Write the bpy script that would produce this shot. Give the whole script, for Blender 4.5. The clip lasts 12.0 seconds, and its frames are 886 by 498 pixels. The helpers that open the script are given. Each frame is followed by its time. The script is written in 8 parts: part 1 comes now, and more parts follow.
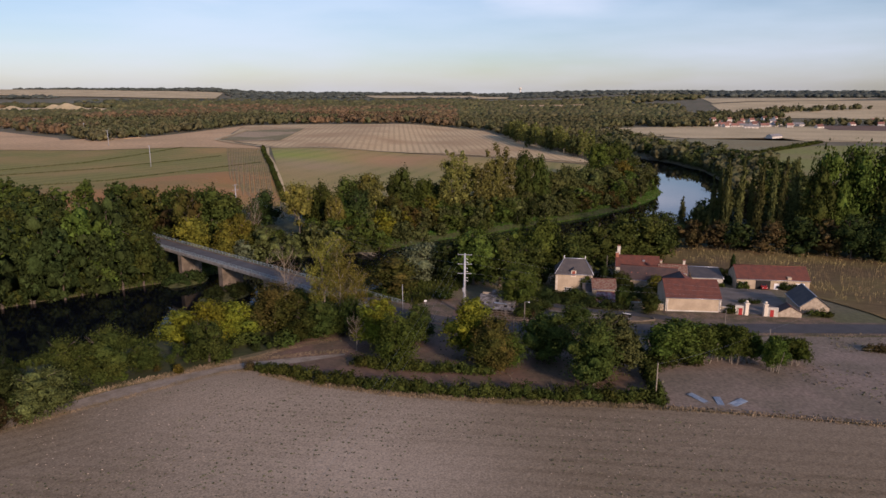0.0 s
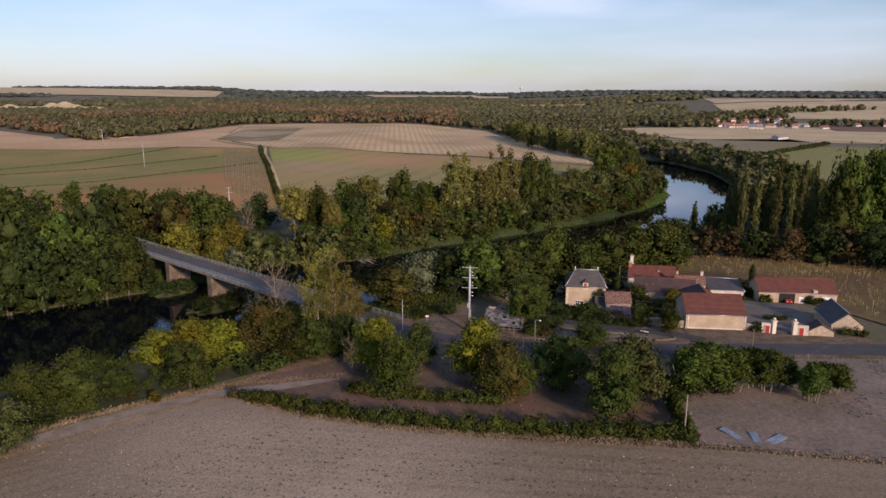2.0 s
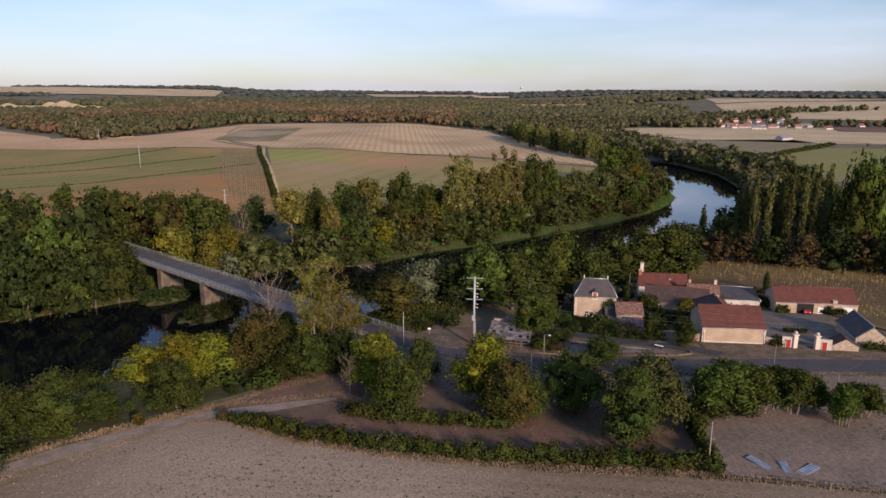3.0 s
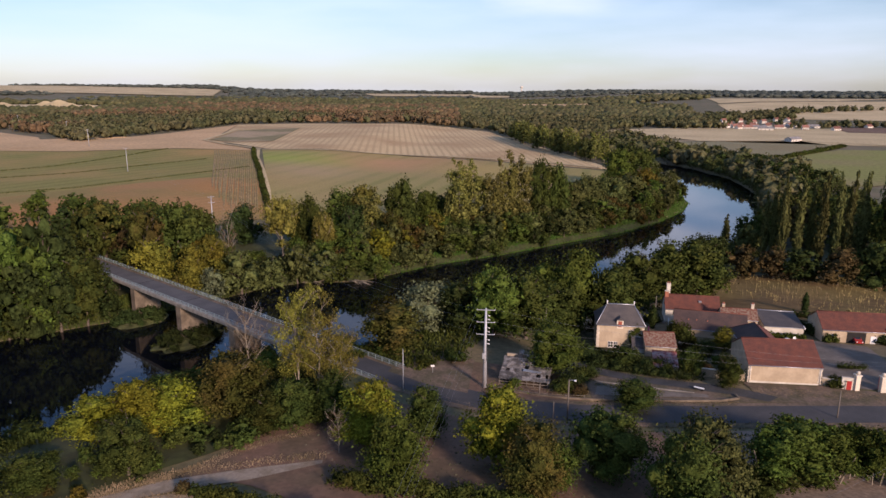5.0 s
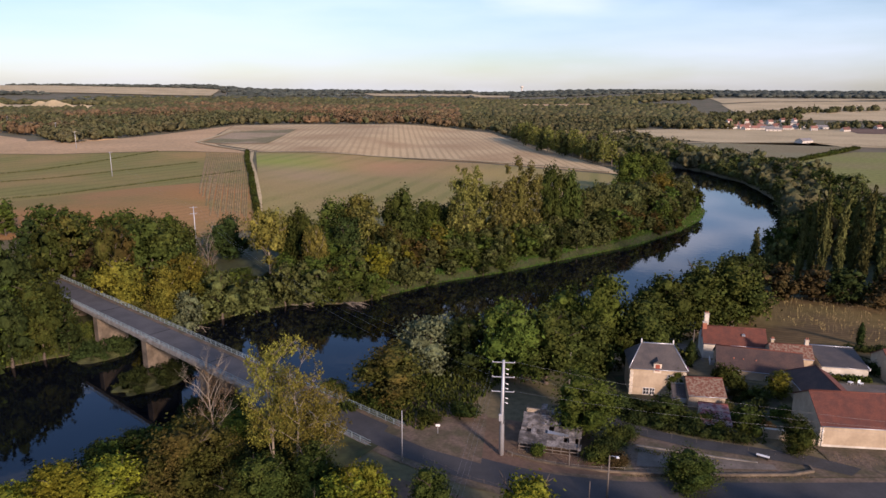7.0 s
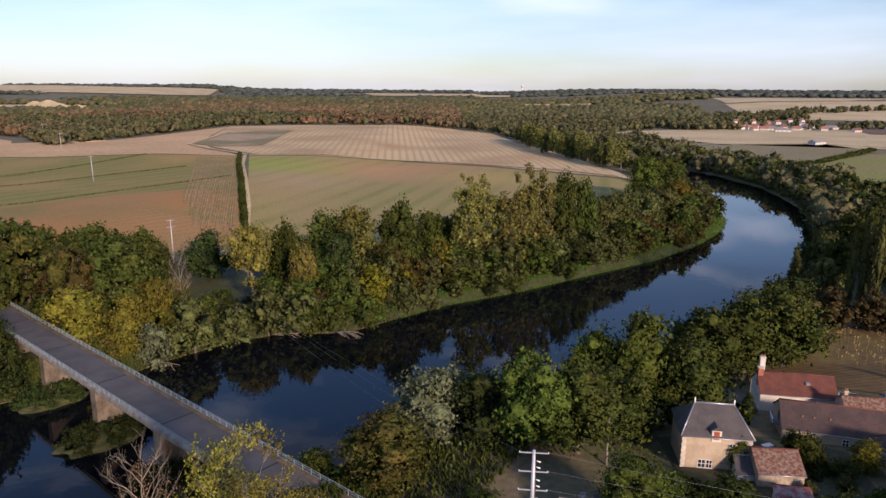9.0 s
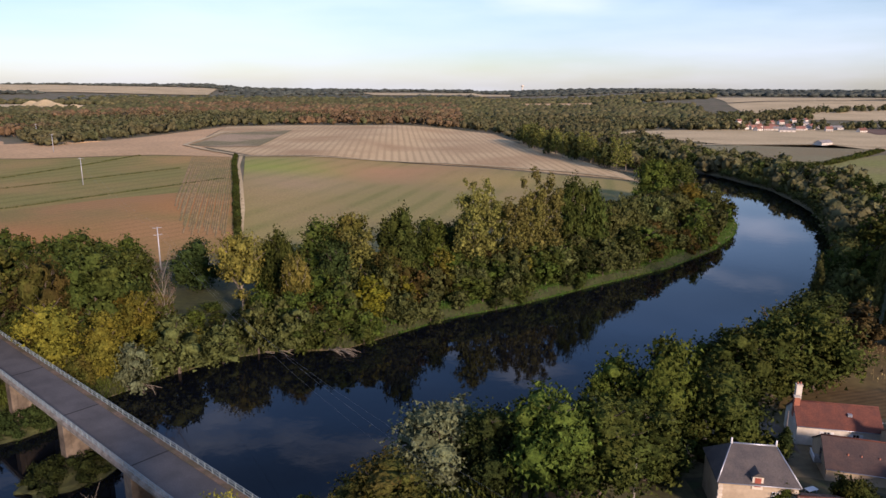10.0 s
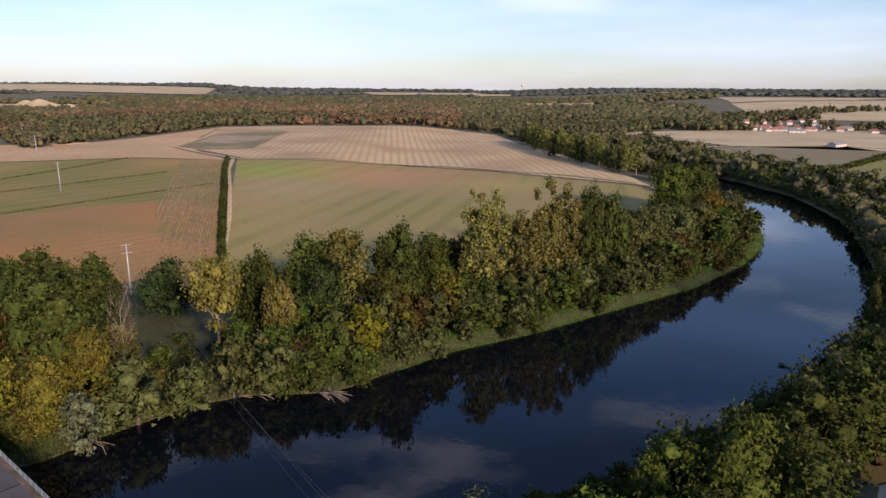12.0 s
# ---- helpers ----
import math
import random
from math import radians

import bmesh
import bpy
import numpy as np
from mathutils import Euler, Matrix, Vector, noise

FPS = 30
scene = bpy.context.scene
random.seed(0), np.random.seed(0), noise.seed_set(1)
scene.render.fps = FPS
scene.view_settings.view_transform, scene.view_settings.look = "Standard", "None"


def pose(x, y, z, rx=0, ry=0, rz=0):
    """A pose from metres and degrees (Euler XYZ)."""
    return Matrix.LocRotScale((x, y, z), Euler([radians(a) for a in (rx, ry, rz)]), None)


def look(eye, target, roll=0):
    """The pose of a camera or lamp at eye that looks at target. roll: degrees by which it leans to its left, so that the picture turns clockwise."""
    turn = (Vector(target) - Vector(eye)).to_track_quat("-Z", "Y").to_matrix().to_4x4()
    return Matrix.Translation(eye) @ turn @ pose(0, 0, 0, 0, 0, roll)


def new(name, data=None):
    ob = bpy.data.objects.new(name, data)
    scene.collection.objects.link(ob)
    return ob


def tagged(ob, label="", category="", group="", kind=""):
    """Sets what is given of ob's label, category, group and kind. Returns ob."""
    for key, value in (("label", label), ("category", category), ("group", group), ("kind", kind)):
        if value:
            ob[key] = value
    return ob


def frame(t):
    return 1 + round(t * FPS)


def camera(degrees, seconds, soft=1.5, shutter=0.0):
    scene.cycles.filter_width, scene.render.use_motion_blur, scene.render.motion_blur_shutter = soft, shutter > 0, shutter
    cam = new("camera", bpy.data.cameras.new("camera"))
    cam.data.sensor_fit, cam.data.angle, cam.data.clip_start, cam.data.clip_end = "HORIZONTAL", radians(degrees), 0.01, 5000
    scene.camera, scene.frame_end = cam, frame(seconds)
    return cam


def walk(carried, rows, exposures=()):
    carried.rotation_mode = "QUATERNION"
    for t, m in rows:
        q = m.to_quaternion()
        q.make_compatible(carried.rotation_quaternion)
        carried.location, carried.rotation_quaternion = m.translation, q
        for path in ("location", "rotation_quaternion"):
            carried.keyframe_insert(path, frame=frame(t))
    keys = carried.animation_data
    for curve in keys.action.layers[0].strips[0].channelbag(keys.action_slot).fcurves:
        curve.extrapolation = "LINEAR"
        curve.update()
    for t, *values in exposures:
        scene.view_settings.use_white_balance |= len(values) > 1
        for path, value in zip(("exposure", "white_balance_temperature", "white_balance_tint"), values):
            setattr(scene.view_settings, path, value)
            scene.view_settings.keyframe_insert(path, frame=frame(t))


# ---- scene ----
cam = camera(65.45, 12.0)
# seconds, eye x, y, z, tilt down, lean, turn
FLIGHT = [
    (0, 0.01, 0.00, 53.47, 13.133, -0.020, -0.000),
    (0.5, -0.01, 2.66, 53.35, 13.148, 0.028, -0.008),
    (1, -0.15, 5.59, 53.30, 13.165, 0.073, -0.004),
    (1.5, -0.42, 8.94, 53.33, 13.176, 0.113, -0.002),
    (2, -0.73, 12.67, 53.43, 13.185, 0.152, -0.001),
    (2.5, -1.06, 16.70, 53.52, 13.201, 0.188, -0.000),
    (3, -1.43, 20.98, 53.60, 13.221, 0.223, -0.001),
    (5, -2.67, 41.71, 53.80, 13.271, 0.303, -0.058),
    (5.5, -3.00, 47.38, 53.89, 13.273, 0.305, -0.065),
    (6, -3.28, 53.16, 53.97, 13.277, 0.307, -0.074),
    (6.5, -3.56, 59.07, 54.05, 13.282, 0.305, -0.081),
    (7, -3.87, 65.03, 54.12, 13.292, 0.300, -0.082),
    (9, -5.05, 90.33, 54.29, 13.330, 0.285, -0.090),
    (9.5, -5.40, 96.51, 54.36, 13.354, 0.280, -0.105),
    (10, -5.74, 102.72, 54.43, 13.370, 0.278, -0.118),
    (10.5, -6.08, 108.95, 54.48, 13.377, 0.280, -0.128),
    (11, -6.37, 115.14, 54.47, 13.389, 0.288, -0.135),
    (11.5, -6.67, 121.35, 54.46, 13.403, 0.298, -0.140),
    (12, -7.01, 127.64, 54.47, 13.414, 0.306, -0.143),
    ]
walk(cam, [(t, pose(x, y, z, 90 - tilt, 0, turn) @ pose(0, 0, 0, 0, 0, lean)) for t, x, y, z, tilt, lean, turn in FLIGHT],
     exposures=[(0, 0.67, 6100, 23), (2.5, 0.80, 6100, 23), (5.5, 0.98, 6100, 23), (9.5, 1.05, 6100, 23), (12, 1.05, 6100, 23)])

# ---- sky and sun ----
world = bpy.data.worlds.new("evening_sky")
scene.world = world
world.use_nodes = True
wn, wl = world.node_tree.nodes, world.node_tree.links
SUN_TURN, SUN_UP = 30.0, 19.0          # degrees: right of straight behind the start, above the horizon
sky = wn.new("ShaderNodeTexSky")
sky.sky_type = "NISHITA"
sky.sun_disc = False
sky.sun_elevation = radians(SUN_UP)
sky.sun_rotation = radians(180 - SUN_TURN)
sky.altitude, sky.air_density, sky.dust_density, sky.ozone_density = 100, 1.0, 0.5, 3.0
# thin high cloud, mixed over the clear sky
wco = wn.new("ShaderNodeTexCoord")
wmap = wn.new("ShaderNodeMapping")
wmap.inputs["Scale"].default_value = (1.2, 1.2, 7.0)
wnoise = wn.new("ShaderNodeTexNoise")
wnoise.inputs["Scale"].default_value = 1.7
wnoise.inputs["Detail"].default_value = 7
wramp = wn.new("ShaderNodeValToRGB")
wramp.color_ramp.elements[0].position, wramp.color_ramp.elements[1].position = 0.30, 0.80
wmix = wn.new("ShaderNodeMixRGB")
wscale = wn.new("ShaderNodeMath")
wscale.operation = "MULTIPLY"
wscale.inputs[1].default_value = 0.78
wl.new(wco.outputs["Generated"], wmap.inputs["Vector"])
wl.new(wmap.outputs["Vector"], wnoise.inputs["Vector"])
wl.new(wnoise.outputs["Fac"], wramp.inputs["Fac"])
wl.new(wramp.outputs["Color"], wscale.inputs[0])
# the veil thins out towards the zenith
wsep = wn.new("ShaderNodeSeparateXYZ")
wl.new(wco.outputs["Generated"], wsep.inputs[0])
wfade = wn.new("ShaderNodeMapRange")
wfade.inputs["From Min"].default_value, wfade.inputs["From Max"].default_value = 0.14, 0.42
wfade.inputs["To Min"].default_value, wfade.inputs["To Max"].default_value = 1.0, 0.55
wl.new(wsep.outputs["Z"], wfade.inputs["Value"])
wthin = wn.new("ShaderNodeMath")
wthin.operation = "MULTIPLY"
wl.new(wscale.outputs["Value"], wthin.inputs[0])
wl.new(wfade.outputs["Result"], wthin.inputs[1])
wl.new(wthin.outputs["Value"], wmix.inputs[0])
wl.new(sky.outputs["Color"], wmix.inputs[1])
wtint = wn.new("ShaderNodeValToRGB")
wtint.color_ramp.elements[0].position, wtint.color_ramp.elements[0].color = 0.0, (7.6, 8.0, 9.2, 1)
wtint.color_ramp.elements[1].position, wtint.color_ramp.elements[1].color = 0.40, (2.0, 4.6, 9.6, 1)
mid_tint = wtint.color_ramp.elements.new(0.105)
mid_tint.color = (7.6, 8.9, 9.4, 1)
low_tint = wtint.color_ramp.elements.new(0.20)
low_tint.color = (4.2, 6.6, 9.8, 1)
wl.new(wsep.outputs["Z"], wtint.inputs["Fac"])
wl.new(wtint.outputs["Color"], wmix.inputs[2])
# scattered streaks of brighter cloud
cmap = wn.new("ShaderNodeMapping")
cmap.inputs["Location"].default_value, cmap.inputs["Scale"].default_value = (0.35, 0.0, 0.02), (-2.2, 2.2, 9.0)
cnoise = wn.new("ShaderNodeTexNoise")
cnoise.inputs["Scale"].default_value, cnoise.inputs["Detail"].default_value = 1.5, 8
cramp = wn.new("ShaderNodeValToRGB")
cramp.color_ramp.elements[0].position, cramp.color_ramp.elements[1].position = 0.54, 0.74
chigh = wn.new("ShaderNodeMapRange")
chigh.inputs["From Min"].default_value, chigh.inputs["From Max"].default_value = 0.085, 0.15
cmul = wn.new("ShaderNodeMath")
cmul.operation = "MULTIPLY"
cmix = wn.new("ShaderNodeMixRGB")
cmix.inputs[2].default_value = (9.6, 9.9, 10.4, 1)
wl.new(wco.outputs["Generated"], cmap.inputs["Vector"])
wl.new(cmap.outputs["Vector"], cnoise.inputs["Vector"])
wl.new(cnoise.outputs["Fac"], cramp.inputs["Fac"])
wl.new(wsep.outputs["Z"], chigh.inputs["Value"])
wl.new(cramp.outputs["Color"], cmul.inputs[0])
wl.new(chigh.outputs["Result"], cmul.inputs[1])
wl.new(cmul.outputs["Value"], cmix.inputs[0])
wl.new(wmix.outputs["Color"], cmix.inputs[1])
wl.new(cmix.outputs["Color"], wn["Background"].inputs["Color"])
wn["Background"].inputs["Strength"].default_value = 0.063

sun = new("sun", bpy.data.lights.new("sun", "SUN"))
sun.data.energy = 2.9
sun.data.angle = radians(6)
sun.data.color = (1.0, 0.78, 0.58)
sa, se = radians(SUN_TURN), radians(SUN_UP)
sun.matrix_world = look((0, 0, 300), Vector((0, 0, 300)) - Vector((math.sin(sa) * math.cos(se), -math.cos(sa) * math.cos(se), math.sin(se))))


# ---- materials ----
def mat(name, base, rough=0.85, metal=0.0, var=0.18, scale=1.0, second=None, second_scale=0.05, bump=0.0, island=0.0, rand=0.0, spec=0.3, hue=0.0, bump_scale=0.0):
    """Base colour with grain at a fine scale and patches of a second colour at a coarse one."""
    m = bpy.data.materials.new(name)
    m.use_nodes = True
    n, l = m.node_tree.nodes, m.node_tree.links
    b = n["Principled BSDF"]
    b.inputs["Roughness"].default_value, b.inputs["Metallic"].default_value = rough, metal
    b.inputs["Specular IOR Level"].default_value = spec
    co = n.new("ShaderNodeTexCoord")
    fine = n.new("ShaderNodeTexNoise")
    fine.inputs["Scale"].default_value, fine.inputs["Detail"].default_value = scale, 5
    l.new(co.outputs["Object"], fine.inputs["Vector"])
    colour = n.new("ShaderNodeRGB")
    colour.outputs[0].default_value = (*base, 1)
    out = colour.outputs[0]
    if second:
        coarse = n.new("ShaderNodeTexNoise")
        coarse.inputs["Scale"].default_value, coarse.inputs["Detail"].default_value = second_scale, 4
        l.new(co.outputs["Object"], coarse.inputs["Vector"])
        ramp = n.new("ShaderNodeValToRGB")
        ramp.color_ramp.elements[0].position, ramp.color_ramp.elements[1].position = 0.40, 0.62
        l.new(coarse.outputs["Fac"], ramp.inputs["Fac"])
        mix = n.new("ShaderNodeMixRGB")
        mix.inputs[2].default_value = (*second, 1)
        l.new(ramp.outputs["Color"], mix.inputs[0])
        l.new(out, mix.inputs[1])
        out = mix.outputs["Color"]
    hsv = n.new("ShaderNodeHueSaturation")
    l.new(out, hsv.inputs["Color"])
    rng = n.new("ShaderNodeMapRange")
    rng.inputs["From Min"].default_value, rng.inputs["From Max"].default_value = 0.25, 0.75
    rng.inputs["To Min"].default_value, rng.inputs["To Max"].default_value = 1 - var, 1 + var
    l.new(fine.outputs["Fac"], rng.inputs["Value"])
    value = rng.outputs["Result"]
    for amount, node, socket in ((island, "ShaderNodeNewGeometry", "Random Per Island"), (rand, "ShaderNodeObjectInfo", "Random")):
        if amount:
            src = n.new(node)
            r2 = n.new("ShaderNodeMapRange")
            r2.inputs["To Min"].default_value, r2.inputs["To Max"].default_value = 1 - amount, 1 + amount
            l.new(src.outputs[socket], r2.inputs["Value"])
            mul = n.new("ShaderNodeMath")
            mul.operation = "MULTIPLY"
            l.new(value, mul.inputs[0])
            l.new(r2.outputs["Result"], mul.inputs[1])
            value = mul.outputs["Value"]
    l.new(value, hsv.inputs["Value"])
    if hue:
        info = n.new("ShaderNodeObjectInfo")
        r3 = n.new("ShaderNodeMapRange")
        r3.inputs["To Min"].default_value, r3.inputs["To Max"].default_value = 0.5 - hue, 0.5 + hue
        l.new(info.outputs["Random"], r3.inputs["Value"])
        l.new(r3.outputs["Result"], hsv.inputs["Hue"])
    l.new(hsv.outputs["Color"], b.inputs["Base Color"])
    if bump:
        bn = n.new("ShaderNodeBump")
        bn.inputs["Strength"].default_value, bn.inputs["Distance"].default_value = bump, 0.1
        relief = fine
        if bump_scale:
            relief = n.new("ShaderNodeTexNoise")
            relief.inputs["Scale"].default_value, relief.inputs["Detail"].default_value = bump_scale, 3
            l.new(co.outputs["Object"], relief.inputs["Vector"])
            bn.inputs["Distance"].default_value = 0.6
        l.new(relief.outputs["Fac"], bn.inputs["Height"])
        l.new(bn.outputs["Normal"], b.inputs["Normal"])
    return m


def rows_mat(name, a, c, period, turn, sharp=0.25, noise_amount=0.3, third=None, third_scale=0.02, warp=2.0, patch=(0.42, 0.62), speckle=0.35, contrast=0.2, pale=()):
    """Soil with straight rows or tramlines: stripes of a and c, turned, broken up by noise, with patches of a third colour."""
    m = bpy.data.materials.new(name)
    m.use_nodes = True
    n, l = m.node_tree.nodes, m.node_tree.links
    b = n["Principled BSDF"]
    b.inputs["Roughness"].default_value = 0.95
    b.inputs["Specular IOR Level"].default_value = 0.1
    co = n.new("ShaderNodeTexCoord")
    mp = n.new("ShaderNodeMapping")
    mp.inputs["Rotation"].default_value = (0, 0, radians(turn))
    l.new(co.outputs["Object"], mp.inputs["Vector"])
    wave = n.new("ShaderNodeTexWave")
    wave.inputs["Scale"].default_value = 0.314 / period
    wave.inputs["Distortion"].default_value = warp
    wave.inputs["Detail"].default_value = 2
    wave.inputs["Detail Scale"].default_value = 0.6
    l.new(mp.outputs["Vector"], wave.inputs["Vector"])
    grain = n.new("ShaderNodeTexNoise")
    grain.inputs["Scale"].default_value, grain.inputs["Detail"].default_value = 1.3, 6
    l.new(co.outputs["Object"], grain.inputs["Vector"])
    add = n.new("ShaderNodeMath")
    add.operation = "MULTIPLY_ADD"
    l.new(grain.outputs["Fac"], add.inputs[0])
    add.inputs[1].default_value = noise_amount * 2
    l.new(wave.outputs["Fac"], add.inputs[2])
    ramp = n.new("ShaderNodeValToRGB")
    e = ramp.color_ramp.elements
    e[0].position, e[1].position = 0.5 + noise_amount - sharp, 0.5 + noise_amount + sharp
    e[0].color, e[1].color = (*a, 1), (*c, 1)
    l.new(add.outputs["Value"], ramp.inputs["Fac"])
    out = ramp.outputs["Color"]
    if third:
        big = n.new("ShaderNodeTexNoise")
        big.inputs["Scale"].default_value, big.inputs["Detail"].default_value = third_scale, 5
        l.new(co.outputs["Object"], big.inputs["Vector"])
        r2 = n.new("ShaderNodeValToRGB")
        r2.color_ramp.elements[0].position, r2.color_ramp.elements[1].position = patch
        l.new(big.outputs["Fac"], r2.inputs["Fac"])
        mix = n.new("ShaderNodeMixRGB")
        mix.inputs[2].default_value = (*third, 1)
        l.new(r2.outputs["Color"], mix.inputs[0])
        l.new(out, mix.inputs[1])
        out = mix.outputs["Color"]
    for px, py, reach, tone in pale:
        # a stretch of another colour round a point: x, y, radius, colour
        far_off = n.new("ShaderNodeVectorMath")
        far_off.operation = "DISTANCE"
        far_off.inputs[1].default_value = (px, py, 0.8)
        l.new(co.outputs["Object"], far_off.inputs[0])
        fall = n.new("ShaderNodeMapRange")
        fall.interpolation_type = "SMOOTHSTEP"
        fall.inputs["From Min"].default_value, fall.inputs["From Max"].default_value = reach, 0.0
        l.new(far_off.outputs["Value"], fall.inputs["Value"])
        patchy = n.new("ShaderNodeMath")
        patchy.operation = "MULTIPLY"
        l.new(fall.outputs["Result"], patchy.inputs[0])
        l.new(big.outputs["Fac"], patchy.inputs[1])
        worn = n.new("ShaderNodeMixRGB")
        worn.inputs[2].default_value = (*tone, 1)
        l.new(patchy.outputs["Value"], worn.inputs[0])
        l.new(out, worn.inputs[1])
        out = worn.outputs["Color"]
    speck = n.new("ShaderNodeTexNoise")
    speck.inputs["Scale"].default_value, speck.inputs["Detail"].default_value = speckle, 8
    l.new(co.outputs["Object"], speck.inputs["Vector"])
    hsv = n.new("ShaderNodeHueSaturation")
    rng = n.new("ShaderNodeMapRange")
    rng.inputs["From Min"].default_value, rng.inputs["From Max"].default_value = 0.3, 0.7
    rng.inputs["To Min"].default_value, rng.inputs["To Max"].default_value = 1 - contrast, 1 + contrast
    l.new(speck.outputs["Fac"], rng.inputs["Value"])
    l.new(rng.outputs["Result"], hsv.inputs["Value"])
    l.new(out, hsv.inputs["Color"])
    l.new(hsv.outputs["Color"], b.inputs["Base Color"])
    bn = n.new("ShaderNodeBump")
    bn.inputs["Strength"].default_value, bn.inputs["Distance"].default_value = 0.5, 0.15
    l.new(grain.outputs["Fac"], bn.inputs["Height"])
    l.new(bn.outputs["Normal"], b.inputs["Normal"])
    return m


M = {
    "ground": mat("dry_grass_soil", (0.150, 0.118, 0.064), second=(0.098, 0.092, 0.040), second_scale=0.03, scale=0.9, var=0.3, bump=0.4),
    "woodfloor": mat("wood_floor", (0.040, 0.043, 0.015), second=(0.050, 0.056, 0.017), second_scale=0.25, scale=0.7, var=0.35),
    "stubble": rows_mat("stubble", (0.154, 0.114, 0.070), (0.192, 0.145, 0.091), 3.4, 97, 0.5, 0.6, (0.215, 0.166, 0.113), 0.022, 0.6, (0.38, 0.68), 3.8, 0.34, ((-16, 93, 40, (0.50, 0.395, 0.285)), (-36, 112, 26, (0.35, 0.27, 0.188)))),
    "headland": rows_mat("headland", (0.156, 0.116, 0.071), (0.193, 0.146, 0.091), 2.4, 53, 0.5, 0.5, (0.214, 0.166, 0.112), 0.03, 0.4, (0.4, 0.65), 3.8, 0.33, ((-16, 93, 40, (0.50, 0.395, 0.285)), (-36, 112, 26, (0.35, 0.27, 0.188)))),
    "track": mat("pale_dirt", (0.27, 0.218, 0.162), second=(0.195, 0.152, 0.105), second_scale=0.4, scale=2.0, var=0.2, bump=0.3),
    "park": mat("bare_lawn", (0.155, 0.092, 0.060), second=(0.110, 0.076, 0.046), second_scale=0.12, scale=1.2, var=0.25, bump=0.3),
    "meadow": mat("bare_meadow", (0.212, 0.158, 0.116), second=(0.155, 0.122, 0.084), second_scale=0.09, scale=1.8, var=0.38, bump=0.5),
    "drygrass": mat("straw_grass", (0.24, 0.175, 0.105), second=(0.15, 0.115, 0.06), second_scale=0.3, scale=3.0, var=0.3, island=0.3),
    "asphalt": mat("asphalt", (0.064, 0.061, 0.060), second=(0.050, 0.048, 0.048), second_scale=0.25, scale=4.0, var=0.14, rough=0.85),
    "deck": mat("worn_deck_asphalt", (0.094, 0.088, 0.085), second=(0.070, 0.066, 0.064), second_scale=0.22, scale=4.0, var=0.14, rough=0.85),
    "verge": mat("gravel_verge", (0.150, 0.105, 0.072), second=(0.085, 0.070, 0.038), second_scale=0.3, scale=2.0, var=0.32, bump=0.4),
    "concrete": mat("weathered_concrete", (0.27, 0.245, 0.21), second=(0.17, 0.15, 0.12), second_scale=0.5, scale=2.5, var=0.2, bump=0.2),
    # pier stone: stain patches over a base darkened for the shaded faces
    "pier": mat("stained_shaded_masonry", (0.185, 0.145, 0.102), second=(0.105, 0.082, 0.058), second_scale=0.35, scale=1.5, var=0.25, bump=0.3),
    "rail": mat("blue_grey_paint", (0.21, 0.26, 0.27), rough=0.5, scale=4, var=0.1),
    "weeds": mat("weed_tufts", (0.072, 0.062, 0.036), second=(0.060, 0.066, 0.026), second_scale=0.2, var=0.3, scale=2, island=0.4),
    "bark": mat("bark", (0.10, 0.078, 0.06), scale=6, var=0.3, bump=0.4),
    "palebark": mat("pale_bark", (0.24, 0.20, 0.15), scale=5, var=0.25),
    "wood": mat("grey_wood", (0.16, 0.135, 0.11), scale=5, var=0.2),
}
LEAF = {}


def leaf(name, base, second=None):
    LEAF[name] = mat("leaves_" + name, base, rough=0.9, scale=2.4, var=0.42, second=second, second_scale=0.22, bump=1.0, bump_scale=2.6, island=0.42, rand=0.24, hue=0.018, spec=0.04)
    return LEAF[name]


leaf("oak", (0.040, 0.054, 0.012), (0.056, 0.063, 0.013))
leaf("ash", (0.142, 0.142, 0.013), (0.095, 0.108, 0.014))
leaf("thin", (0.160, 0.145, 0.026), (0.118, 0.112, 0.022))
leaf("willow", (0.076, 0.082, 0.025), (0.058, 0.064, 0.020))
leaf("silver", (0.112, 0.124, 0.064), (0.092, 0.104, 0.050))
leaf("golden", (0.118, 0.100, 0.015), (0.084, 0.084, 0.015))
leaf("poplar", (0.082, 0.084, 0.026), (0.062, 0.068, 0.022))
leaf("aspen", (0.142, 0.144, 0.034), (0.126, 0.118, 0.032))
leaf("rusty_oak", (0.054, 0.060, 0.013), (0.080, 0.062, 0.016))
leaf("pollard", (0.165, 0.145, 0.030), (0.120, 0.115, 0.026))
leaf("rust", (0.070, 0.048, 0.020), (0.052, 0.042, 0.016))
leaf("dark", (0.027, 0.039, 0.011), (0.034, 0.044, 0.012))
leaf("fresh", (0.060, 0.086, 0.015), (0.058, 0.074, 0.014))
leaf("bare", (0.215, 0.150, 0.085), (0.165, 0.115, 0.065))
leaf("reed", (0.052, 0.105, 0.018), (0.064, 0.096, 0.020))

